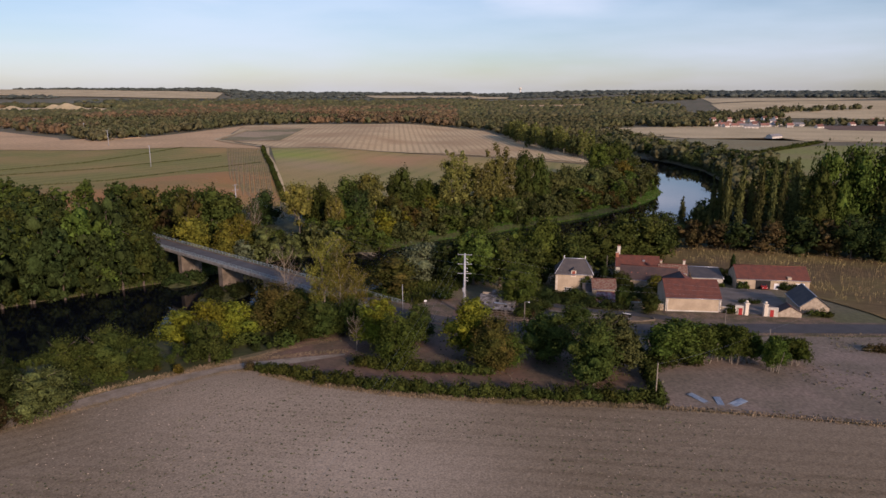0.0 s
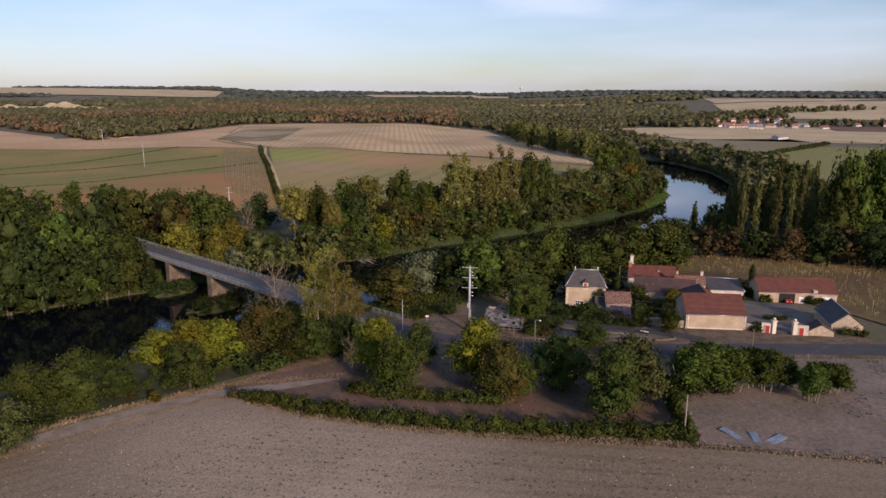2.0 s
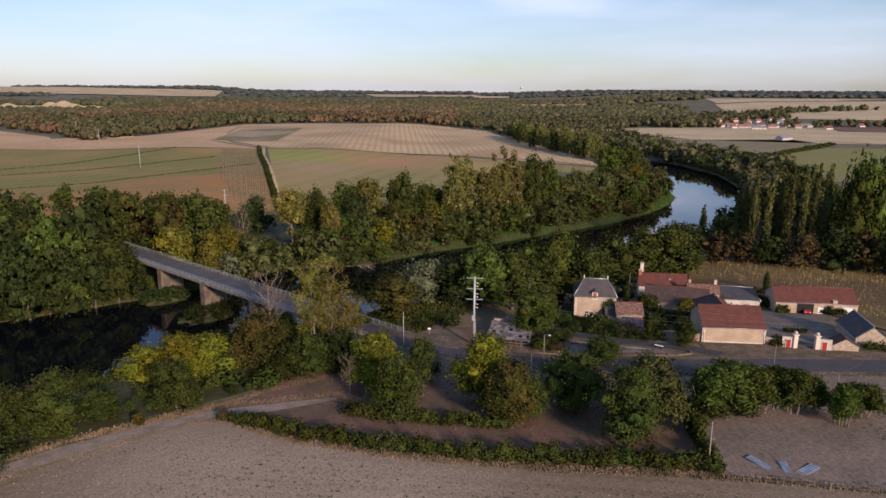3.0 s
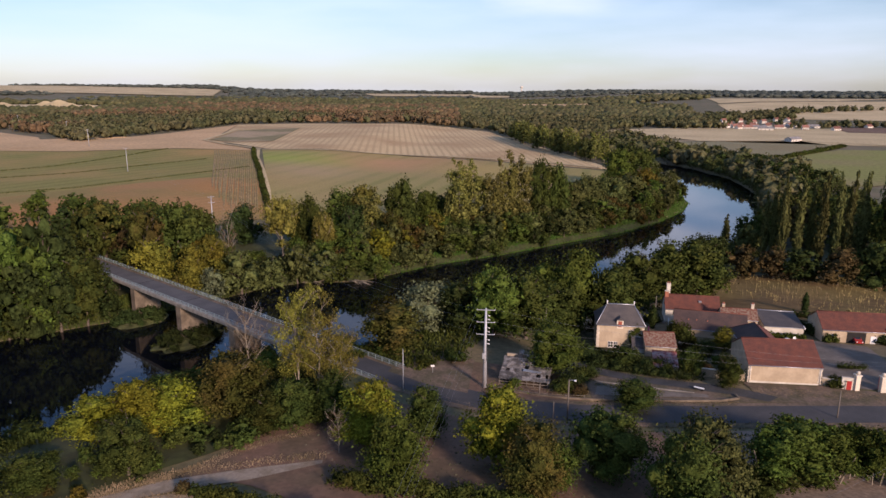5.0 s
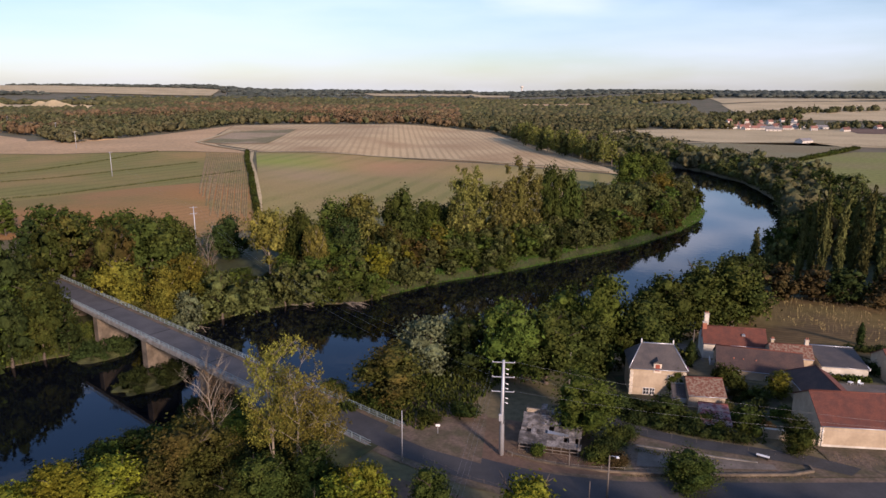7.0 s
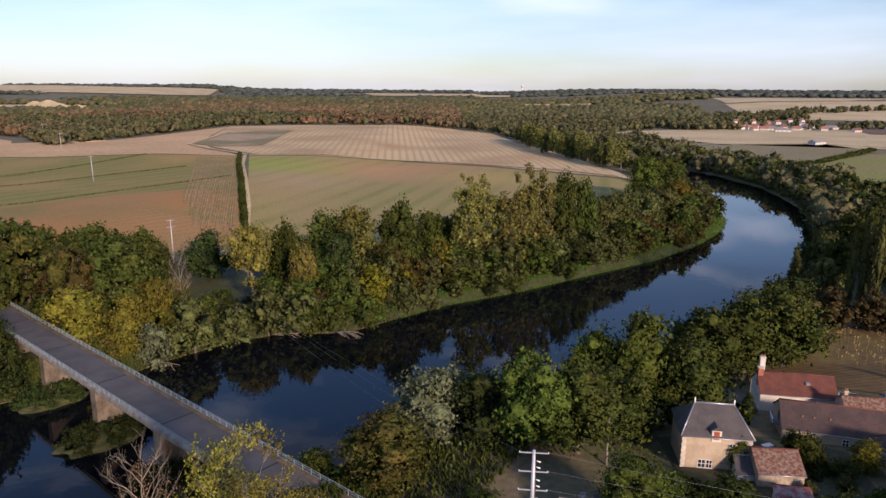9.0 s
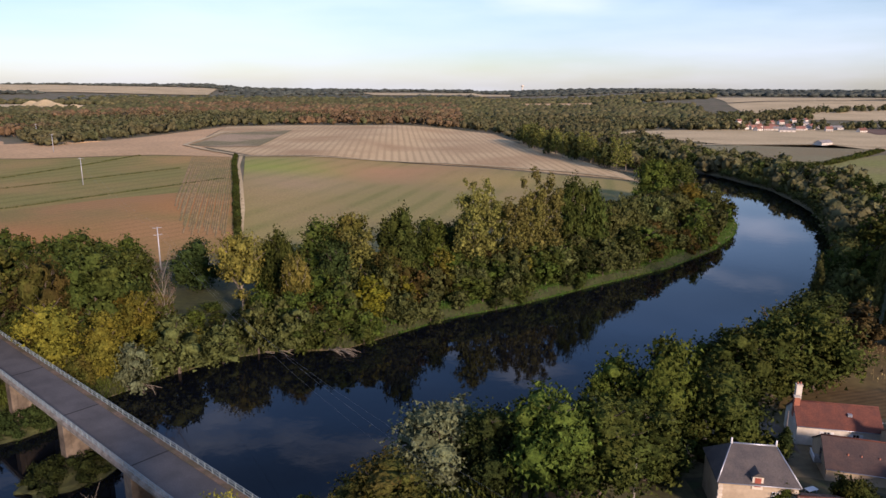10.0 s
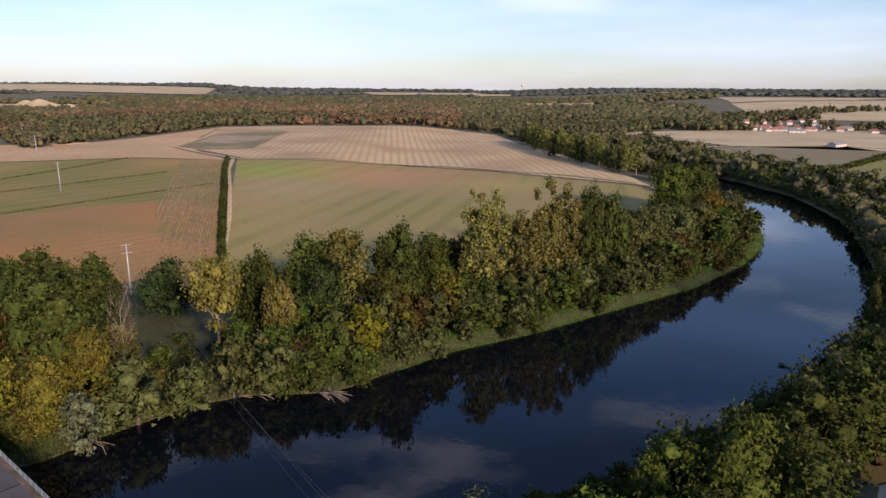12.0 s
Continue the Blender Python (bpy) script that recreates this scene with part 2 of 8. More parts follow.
# ---- the lie of the land ----
WATER = -10.5
NORTH_BANK = [(-420, 95), (-260, 140), (-180, 168), (-133, 196), (-114, 210), (-97, 222), (-86, 231), (-77, 237.5), (-69, 248), (-60, 258), (-49, 264), (-30, 266),
              (-17, 278), (-4, 290), (18, 303), (47, 325), (77, 347), (104, 375), (124, 403), (137, 430), (141, 455), (150, 490), (165, 537), (170, 600), (140, 720), (150, 900)]
SOUTH_BANK = [(-420, 20), (-260, 62), (-160, 92), (-118, 116), (-92, 140), (-76, 152), (-62, 168), (-48, 179), (-36, 186), (-25, 191), (-18, 198), (-11, 208), (-2, 216),
              (11, 226), (23, 233), (38, 245), (54, 251), (70, 264), (89, 284), (108, 301), (130, 332), (150, 368), (166, 402), (180, 432), (192, 466), (200, 505), (206, 545), (200, 610), (168, 720), (178, 900)]


def ss(a, b, v):
    k = np.clip((np.asarray(v, float) - a) / (b - a), 0, 1)
    return k * k * (3 - 2 * k)


def line_distance(x, y, line):
    best = np.full(np.shape(x), 1e9)
    for (ax, ay), (bx, by) in zip(line, line[1:]):
        dx, dy = bx - ax, by - ay
        k = np.clip(((x - ax) * dx + (y - ay) * dy) / (dx * dx + dy * dy), 0, 1)
        best = np.minimum(best, np.hypot(x - ax - k * dx, y - ay - k * dy))
    return best


def inside(x, y, ring):
    hit = np.zeros(np.shape(x), bool)
    for (ax, ay), (bx, by) in zip(ring, ring[1:] + ring[:1]):
        if ay != by:
            hit ^= ((ay > y) != (by > y)) & (x < (bx - ax) * (y - ay) / (by - ay) + ax)
    return hit


def ripple(x, y, s, k=0.0):
    return np.sin(x / s + 1.3 * np.sin(y / s * 0.7 + k)) * np.cos(y / s * 0.9 + 0.8 * np.sin(x / s * 0.6 + 2 * k))


def height(x, y):
    x, y = np.asarray(x, float), np.asarray(y, float)
    dn, ds = line_distance(x, y, NORTH_BANK), line_distance(x, y, SOUTH_BANK)
    wet = inside(x, y, NORTH_BANK + SOUTH_BANK[::-1])
    north = dn < ds
    reach = np.hypot(x, y)
    slant = x / np.maximum(y, 1)
    south_land = 0.8 * (1 - ss(112, 146, y)) - 0.085 * np.clip(y - 160, 0, 75) * ss(8, 26, x)
    north_land = -0.3 - 6.5 * ss(-150, -60, x - 0.12 * (y - 400)) + 0.8 * ripple(x, y, 90)
    far = 19 * ss(2500, 4500, reach) + 25 * ss(-0.24, -0.34, slant) * ss(3000, 4500, reach) * ss(100, 500, y)
    far = far + 3.0 * ss(2200, 3500, reach) * ripple(x, y, 420, 1.0)
    hill = 24 * ss(1250, 2500, y + 0.45 * (x - 600)) * ss(330, 900, x) * (1 - 0.35 * ss(2600, 4300, reach))
    land = np.where(north, north_land, south_land) + (far + hill) * ss(600, 1300, reach)
    bank_n = WATER + 2.3 * ss(0, 4, dn) + (land - WATER - 2.3) * ss(3, 60, dn)
    wide = 15 + 22 * ss(0, 30, x)
    bank_s = WATER + 1.6 * ss(0, 3, ds) + (land - WATER - 1.6) * np.clip((ds - 1) / wide, 0, 1) ** 0.8
    bed = WATER - np.clip(0.35 * np.minimum(dn, ds), 0, 2.5)
    return np.where(wet, bed, np.where(north, bank_n, bank_s))


def h1(x, y):
    return float(height(np.array([x]), np.array([y]))[0])


def mesh(name, verts, faces, material=None, smooth=False):
    me = bpy.data.meshes.new(name)
    me.from_pydata([tuple(v) for v in verts], [], [tuple(f) for f in faces])
    if material:
        me.materials.append(material)
    if smooth:
        me.polygons.foreach_set("use_smooth", [True] * len(me.polygons))
    me.update()
    return me


def spread(fine_from, fine_to, step, low, high, grow):
    mid = list(np.arange(fine_from, fine_to + 0.1, step))
    up, s = [], step
    while (up or mid)[-1] < high:
        s *= grow
        up.append((up or mid)[-1] + s)
    down, s = [], step
    while (down or mid[:1])[-1] > low:
        s *= grow
        down.append((down or mid[:1])[-1] - s)
    return np.array(down[::-1] + mid + up)


gx = spread(-150, 190, 3.6, -4900, 4900, 1.07)
gy = spread(84, 480, 3.6, -4900, 4950, 1.06)
GX, GY = np.meshgrid(gx, gy)
GZ = height(GX, GY)
nx = len(gx)
gv = np.stack([GX.ravel(), GY.ravel(), GZ.ravel()], 1)
gf = [(j * nx + i, j * nx + i + 1, (j + 1) * nx + i + 1, (j + 1) * nx + i) for j in range(len(gy) - 1) for i in range(nx - 1)]
ground = tagged(new("ground", mesh("ground", gv.tolist(), gf, M["ground"], True)), "dry grass and soil of a river valley", "ground", kind="structure")


def resample(line, n):
    line = np.array(line, float)
    run = np.concatenate([[0], np.cumsum(np.hypot(*np.diff(line, axis=0).T))])
    s = np.linspace(0, run[-1], n)
    return np.stack([np.interp(s, run, line[:, 0]), np.interp(s, run, line[:, 1])], 1)


def sheet(name, near, far, material, lift=0.12, nu=60, nv=24, label="", category="field", kind="structure", z=None):
    """A cover of the ground between two edge lines, laid on the land."""
    a, b = resample(near, nu), resample(far, nu)
    k = np.linspace(0, 1, nv)[:, None, None]
    g = (a[None] * (1 - k) + b[None] * k).reshape(-1, 2)
    zz = height(g[:, 0], g[:, 1]) + lift if z is None else np.full(len(g), z)
    v = np.column_stack([g, zz]).tolist()
    f = [(j * nu + i, j * nu + i + 1, (j + 1) * nu + i + 1, (j + 1) * nu + i) for j in range(nv - 1) for i in range(nu - 1)]
    return tagged(new(name, mesh(name, v, f, material, True)), label, category, kind=kind)


# water
wm = bpy.data.materials.new("river_water")
wm.use_nodes = True
n_, l_ = wm.node_tree.nodes, wm.node_tree.links
pb = n_["Principled BSDF"]
pb.inputs["Base Color"].default_value = (0.003, 0.004, 0.006, 1)
pb.inputs["Roughness"].default_value = 0.02
pb.inputs["IOR"].default_value = 1.33
pb.inputs["Specular IOR Level"].default_value = 0.5
tc = n_.new("ShaderNodeTexCoord")
mp_ = n_.new("ShaderNodeMapping")
mp_.inputs["Scale"].default_value = (1.0, 1.0, 1.0)
nz = n_.new("ShaderNodeTexNoise")
nz.inputs["Scale"].default_value, nz.inputs["Detail"].default_value = 0.35, 5
bp = n_.new("ShaderNodeBump")
bp.inputs["Strength"].default_value, bp.inputs["Distance"].default_value = 0.05, 0.25
l_.new(tc.outputs["Object"], mp_.inputs["Vector"])
l_.new(mp_.outputs["Vector"], nz.inputs["Vector"])
l_.new(nz.outputs["Fac"], bp.inputs["Height"])
l_.new(bp.outputs["Normal"], pb.inputs["Normal"])
M["water"] = wm
sheet("water", [(x - 12, y - 16) if i < 9 else (x + 14, y - 14) for i, (x, y) in enumerate(SOUTH_BANK)], [(x - 6, y + 16) for x, y in NORTH_BANK], wm, nu=90, nv=4,
      label="calm dark river reflecting trees and sky", category="river", z=WATER)

# fields on the camera's side
EDGE = [(-180, 40), (-110, 70), (-70, 99.5), (-51.6, 115), (-42.7, 122.6), (-35.6, 124.5), (-23, 116.6), (-8.4, 112.4), (11.3, 109), (35, 107), (48.6, 105), (71, 100.6), (130, 90), (260, 70)]
sheet("stubble_field", [(-260, -160), (0, -190), (300, -160)], EDGE, M["stubble"], 0.10, 160, 100, "pale harvested stubble field with faint tramlines")
sheet("headland", [(-150, 36), (-100, 58), (-62, 88), (-46, 101), (-36, 110), (-26, 111)], EDGE[1:7], M["headland"], 0.12, 90, 14, "field headland with curved tyre marks", "headland")
TRACK = [(-182, 42), (-112, 72.5), (-71.5, 101.8), (-59.2, 114.2), (-48.8, 122.0), (-41, 127.0), (-31, 130.2), (-20, 133)]
sheet("track", [(-180, 40), (-110, 70), (-70, 99.5), (-51.6, 115), (-42.7, 122.6), (-37, 125), (-29, 127.5), (-20, 132)], TRACK, M["track"], 0.16, 70, 5, "pale rutted dirt track beside the field", "track")
sheet("park_ground", [(-40, 127.5), (-30, 126.5), (-8, 115), (11, 111.5), (38, 109.5)], [(-24, 151), (-10, 152.5), (4, 145.5), (20, 142), (38, 142.5)], M["park"], 0.13, 60, 30, "bare brown park lawn under trees", "lawn")
sheet("bare_meadow", [(38, 108), (48.6, 105.6), (71, 101), (130, 91), (240, 74)], [(38, 142.5), (60, 143.5), (80, 143.5), (130, 142), (240, 141)], M["meadow"], 0.13, 60, 30, "bare dusty meadow with weeds", "meadow")

# road over the bridge and past the hamlet
ROAD = [(-21.5, 172.4), (-9, 161.6), (1, 155.0), (11, 150.6), (22, 148.7), (45, 148.6), (70, 149), (100, 148.4), (160, 146), (330, 138)]


def offset(line, d):
    line = np.array(line, float)
    t = np.gradient(line, axis=0)
    t /= np.hypot(t[:, 0], t[:, 1])[:, None]
    return np.column_stack([line[:, 0] - t[:, 1] * d, line[:, 1] + t[:, 0] * d]).tolist()


fine_road = resample(ROAD, 80).tolist()
sheet("verge", offset(fine_road, -4.6), offset(fine_road, 4.4), M["verge"], 0.10, 80, 6, "dusty gravel verge of the road", "verge")
sheet("road", offset(fine_road, -3.1), offset(fine_road, 3.1), M["asphalt"], 0.14, 120, 5, "grey asphalt country road", "road")

# fields beyond the river
M["f_brown"] = rows_mat("dry_crop", (0.275, 0.160, 0.064), (0.315, 0.180, 0.074), 5.0, 30, 0.5, 0.6, (0.215, 0.165, 0.058), 0.022, 1.0, (0.40, 0.66), 1.6, 0.22, ((-160, 330, 60, (0.42, 0.17, 0.05)), (-122, 420, 40, (0.40, 0.17, 0.06))))
M["f_olive"] = rows_mat("olive_crop", (0.170, 0.158, 0.046), (0.215, 0.188, 0.058), 13.0, 30, 0.45, 0.5, (0.270, 0.196, 0.072), 0.018, 1.0, (0.42, 0.66), 1.4, 0.24, ((-190, 610, 60, (0.40, 0.23, 0.09)),))
M["f_green"] = rows_mat("green_meadow", (0.215, 0.195, 0.066), (0.275, 0.226, 0.086), 16.0, 14, 0.5, 0.45, (0.300, 0.222, 0.098), 0.012, 0.8, (0.42, 0.66), 1.2, 0.18, ((-128, 580, 75, (0.26, 0.36, 0.04)), (-40, 610, 95, (0.46, 0.24, 0.12)), (30, 560, 60, (0.42, 0.30, 0.10)), (-95, 520, 60, (0.36, 0.25, 0.16))))
M["f_stripe"] = rows_mat("striped_stubble", (0.410, 0.300, 0.158), (0.520, 0.385, 0.212), 6.5, -4, 0.42, 0.5, (0.365, 0.246, 0.128), 0.012, 0.35, (0.42, 0.68), 1.2, 0.2)
M["f_fallow"] = rows_mat("thin_fallow", (0.165, 0.150, 0.070), (0.215, 0.180, 0.095), 9.0, -40, 0.5, 0.6, (0.350, 0.262, 0.160), 0.016, 2.0, (0.46, 0.60), 0.5, 0.3)
M["f_pink"] = rows_mat("bare_tilled", (0.485, 0.318, 0.168), (0.530, 0.352, 0.190), 8.0, 20, 0.5, 0.4, (0.430, 0.290, 0.152), 0.01, 2.0)
M["f_pale"] = rows_mat("pale_stubble", (0.470, 0.366, 0.206), (0.520, 0.408, 0.236), 9.0, 70, 0.5, 0.4, (0.405, 0.318, 0.178), 0.01, 2.0)
M["f_plough"] = rows_mat("ploughed", (0.135, 0.087, 0.062), (0.165, 0.109, 0.078), 6.0, 80, 0.5, 0.4, (0.180, 0.119, 0.085), 0.01, 2.0)
M["f_grass"] = rows_mat("pasture", (0.185, 0.195, 0.058), (0.210, 0.205, 0.066), 9.0, 70, 0.5, 0.4, (0.220, 0.190, 0.080), 0.01, 2.0)
M["f_grey"] = rows_mat("grey_stubble", (0.190, 0.180, 0.096), (0.225, 0.200, 0.115), 9.0, 70, 0.5, 0.4, (0.215, 0.175, 0.095), 0.01, 2.0)
M["sunflower"] = rows_mat("dry_sunflowers", (0.118, 0.080, 0.038), (0.150, 0.100, 0.046), 1.6, 75, 0.4, 0.4, (0.165, 0.120, 0.045), 0.05, 1.0)
CROP_EDGE = [(-290, 296), (-235, 345), (-197, 392), (-168, 428), (-140, 452), (-112, 460)]
sheet("crop_field", [(-250, 290), (-170, 300), (-110, 318), (-84, 352), (-92, 385), (-105, 425)], CROP_EDGE, M["f_brown"], 0.3, 70, 40, "orange-brown ripe crop field")
sheet("crop_field", CROP_EDGE + [(-127, 500), (-138, 540), (-149, 575), (-156, 600)], [(-480, 380), (-470, 480), (-450, 560), (-430, 612), (-310, 606), (-230, 640), (-163, 634)], M["f_olive"], 0.3, 90, 50, "olive green crop field with faint bands")
sheet("meadow_field", [(-80.5, 350), (-76, 332), (-40, 332), (2, 356), (50, 394), (100, 476)], [(-159, 642), (-100, 655), (-43, 666), (30, 628), (124, 548)], M["f_green"], 0.3, 60, 40, "yellowish green hay meadow with mowing bands")
sheet("track", [(-82.4, 354), (-101, 425), (-123, 500), (-146, 575), (-163, 640)], [(-80.4, 354), (-99, 425), (-121, 500), (-144, 575), (-160.5, 641)], M["f_pale"], 0.5, 50, 3, "pale narrow farm track beside the ditch", "track")
sheet("stubble_field", [(56, 424), (99, 478), (123.5, 547), (112, 700), (82, 850)], [(106, 428), (118, 480), (124, 530), (124, 600), (98, 700), (78, 860)], M["f_pale"], 0.22, 40, 8, "narrow brownish stubble strip along the river trees")
sheet("stubble_field", [(-236, 742), (-155, 648), (-43, 672), (30, 636), (126, 556)], [(-285, 1010), (-209, 1048), (7, 1093), (62, 1000), (80, 850)], M["f_stripe"], 0.3, 60, 50, "pale striped stubble field")
sheet("fallow_field", [(-236, 736), (-207, 718), (-172, 734)], [(-250, 885), (-215, 925), (-186, 942)], M["f_fallow"], 0.7, 30, 30, "thin greenish fallow patch")
HAY_TOP = [(-158, 639), (-110, 646), (-44, 668), (-2, 660), (44, 632), (84, 606), (118, 568)]
sheet("track", offset(HAY_TOP, -2.2), offset(HAY_TOP, 2.2), M["f_pale"], 0.8, 50, 3, "pale grassy track between two fields", "track")
FALLOW_TRACK = [(-160, 641), (-205, 688), (-240, 734), (-256, 900), (-194, 982), (-130, 1000)]
sheet("track", offset(FALLOW_TRACK, -2.2), offset(FALLOW_TRACK, 2.2), M["f_pale"], 1.0, 60, 3, "pale farm track round the fallow", "track")
sheet("tilled_field", [(-440, 614), (-310, 610), (-230, 645), (-162, 634)], [(-420, 720), (-330, 780), (-285, 1008), (-240, 745)], M["f_pink"], 0.3, 40, 30, "bare pinkish tilled field")
sheet("tilled_field", [(-700, 520), (-480, 560), (-345, 640)], [(-1100, 1000), (-640, 960), (-420, 760)], M["f_pink"], 0.5, 40, 30, "bare pinkish tilled field on a rise")
sheet("stubble_field", [(215, 1010), (300, 840), (420, 795), (900, 640)], [(254, 1060), (392, 1120), (600, 1100), (1100, 980)], M["f_pale"], 0.5, 40, 30, "pale stubble field below a village")
sheet("stubble_field", [(222, 640), (300, 660), (420, 780)], [(240, 820), (300, 836), (412, 846)], M["f_grey"], 0.5, 30, 20, "greyish stubble field")
sheet("pasture", [(212, 470), (260, 470), (330, 500), (500, 540)], [(224, 636), (294, 650), (400, 740), (760, 640)], M["f_grass"], 0.4, 30, 20, "green pasture beyond the river")
sheet("ploughed_field", [(560, 1010), (700, 960), (1000, 900)], [(600, 1130), (760, 1120), (1100, 1060)], M["f_plough"], 0.8, 30, 20, "dark ploughed field")
sheet("hill_field", [(600, 1440), (760, 1360), (1050, 1250), (1500, 1150)], [(760, 2000), (960, 2060), (1400, 2080), (2300, 2050)], M["f_pale"], 0.8, 40, 30, "pale stubble field on a hillside")
sheet("hill_field", [(780, 2040), (980, 2090), (1150, 2100)], [(880, 2420), (1150, 2450), (1500, 2400)], M["f_pale"], 1.0, 30, 20, "pale stubble field on a hillside")
sheet("far_field", [(-1150, 1540), (-950, 1560), (-770, 1590)], [(-1220, 1860), (-1000, 1890), (-790, 1870)], M["f_pale"], 2.0, 20, 8, "pale sand quarry floor", "quarry")
sheet("far_field", [(-2600, 3000), (-1800, 3050), (-1000, 3100)], [(-3000, 3800), (-2000, 3850), (-1150, 3700)], M["f_pale"], 3.0, 30, 12, "far pale stubble fields")
sheet("far_field", [(-320, 3300), (100, 3320), (300, 3350)], [(-420, 3700), (100, 3750), (360, 3700)], M["f_pale"], 3.0, 20, 8, "far pale stubble field")
sheet("far_field", [(230, 2050), (330, 2080), (420, 2060)], [(220, 2300), (360, 2320), (460, 2300)], M["f_pink"], 6.0, 20, 8, "far bare field in the woods")
sheet("far_field", [(900, 3100), (1200, 3120), (1500, 3050)], [(950, 3500), (1300, 3520), (1600, 3400)], M["f_pale"], 3.0, 20, 8, "far pale stubble field")
sheet("sunflower_field", [(60, 226), (88, 214), (100, 178), (105, 154), (180, 151.5), (260, 149)], [(80, 262), (110, 263), (128, 254), (152, 236), (215, 222), (300, 215)], M["sunflower"], 0.25, 60, 30, "dried brown sunflower field")


# ---- trees ----
def tube(path, radii, sides=6):
    """Rings along a path, joined: a limb."""
    v, f = [], []
    for i, (p, r) in enumerate(zip(path, radii)):
        p = Vector(p)
        d = (Vector(path[min(i + 1, len(path) - 1)]) - Vector(path[max(i - 1, 0)])).normalized()
        a = d.orthogonal().normalized()
        b = d.cross(a)
        for k in range(sides):
            w = 2 * math.pi * k / sides
            v.append(p + (a * math.cos(w) + b * math.sin(w)) * r)
        if i:
            o = (i - 1) * sides
            f += [(o + k, o + (k + 1) % sides, o + sides + (k + 1) % sides, o + sides + k) for k in range(sides)]
    return v, f


def merge(parts):
    v, f = [], []
    for a, b in parts:
        f += [tuple(i + len(v) for i in q) for q in b]
        v += [tuple(p) for p in a]
    return v, f


def limb_tree(rng, height_, radius, levels, spread_, start=0.3, limbs=7, lean=0.0):
    """A trunk with limbs, in metres."""
    parts, tips = [], []
    top = Vector((rng.uniform(-1, 1) * lean, rng.uniform(-1, 1) * lean, height_))
    trunk = [top * k + Vector((rng.uniform(-.2, .2), rng.uniform(-.2, .2), 0)) * (k > 0) for k in (0, .2, .4, .6, .8, 1)]
    parts.append(tube(trunk, [radius * (1.25 - k) for k in (0, .25, .42, .62, .85, 1.1)], 6))
    for i in range(limbs):
        k = start + (0.95 - start) * (i + rng.random()) / limbs
        base = top * k
        w = i * 2.4 + rng.uniform(-.5, .5)
        reach = spread_ * (1.15 - 0.7 * abs(k - 0.5)) * rng.uniform(.6, 1)
        end = base + Vector((math.cos(w) * reach, math.sin(w) * reach, reach * rng.uniform(.5, 1.1)))
        mid = base.lerp(end, .5) + Vector((0, 0, reach * .12))
        parts.append(tube([base, mid, end], [radius * .45, radius * .28, radius * .08], 4))
        tips.append(end)
        if levels > 1:
            for j in range(3):
                w2 = w + rng.uniform(-1.2, 1.2)
                s = mid.lerp(end, rng.uniform(0, .8))
                e2 = s + Vector((math.cos(w2), math.sin(w2), rng.uniform(.4, 1.3))) * reach * rng.uniform(.35, .6)
                parts.append(tube([s, s.lerp(e2, .5) + Vector((0, 0, .1)), e2], [radius * .2, radius * .13, radius * .04], 3))
                tips.append(e2)
                if levels > 2:
                    for q in range(4):
                        s3 = s.lerp(e2, rng.uniform(.3, 1))
                        e3 = s3 + Vector((rng.uniform(-1, 1), rng.uniform(-1, 1), rng.uniform(.2, 1.4))) * reach * .3
                        parts.append(tube([s3, e3], [radius * .09, radius * .03], 3))
    return merge(parts), tips


ICO = None


def ico():
    global ICO
    if ICO is None:
        bm = bmesh.new()
        bmesh.ops.create_icosphere(bm, subdivisions=2, radius=1)
        bm.verts.ensure_lookup_table()
        ICO = np.array([v.co[:] for v in bm.verts]), [tuple(v.index for v in f.verts) for f in bm.faces]
        bm.free()
    return ICO


def small_ico(level):
    bm = bmesh.new()
    bmesh.ops.create_icosphere(bm, subdivisions=level, radius=1)
    bm.verts.ensure_lookup_table()
    out = np.array([v.co[:] for v in bm.verts]), [tuple(v.index for v in f.verts) for f in bm.faces]
    bm.free()
    return out


SMALL_ICO, TINY_ICO = small_ico(2), small_ico(1)


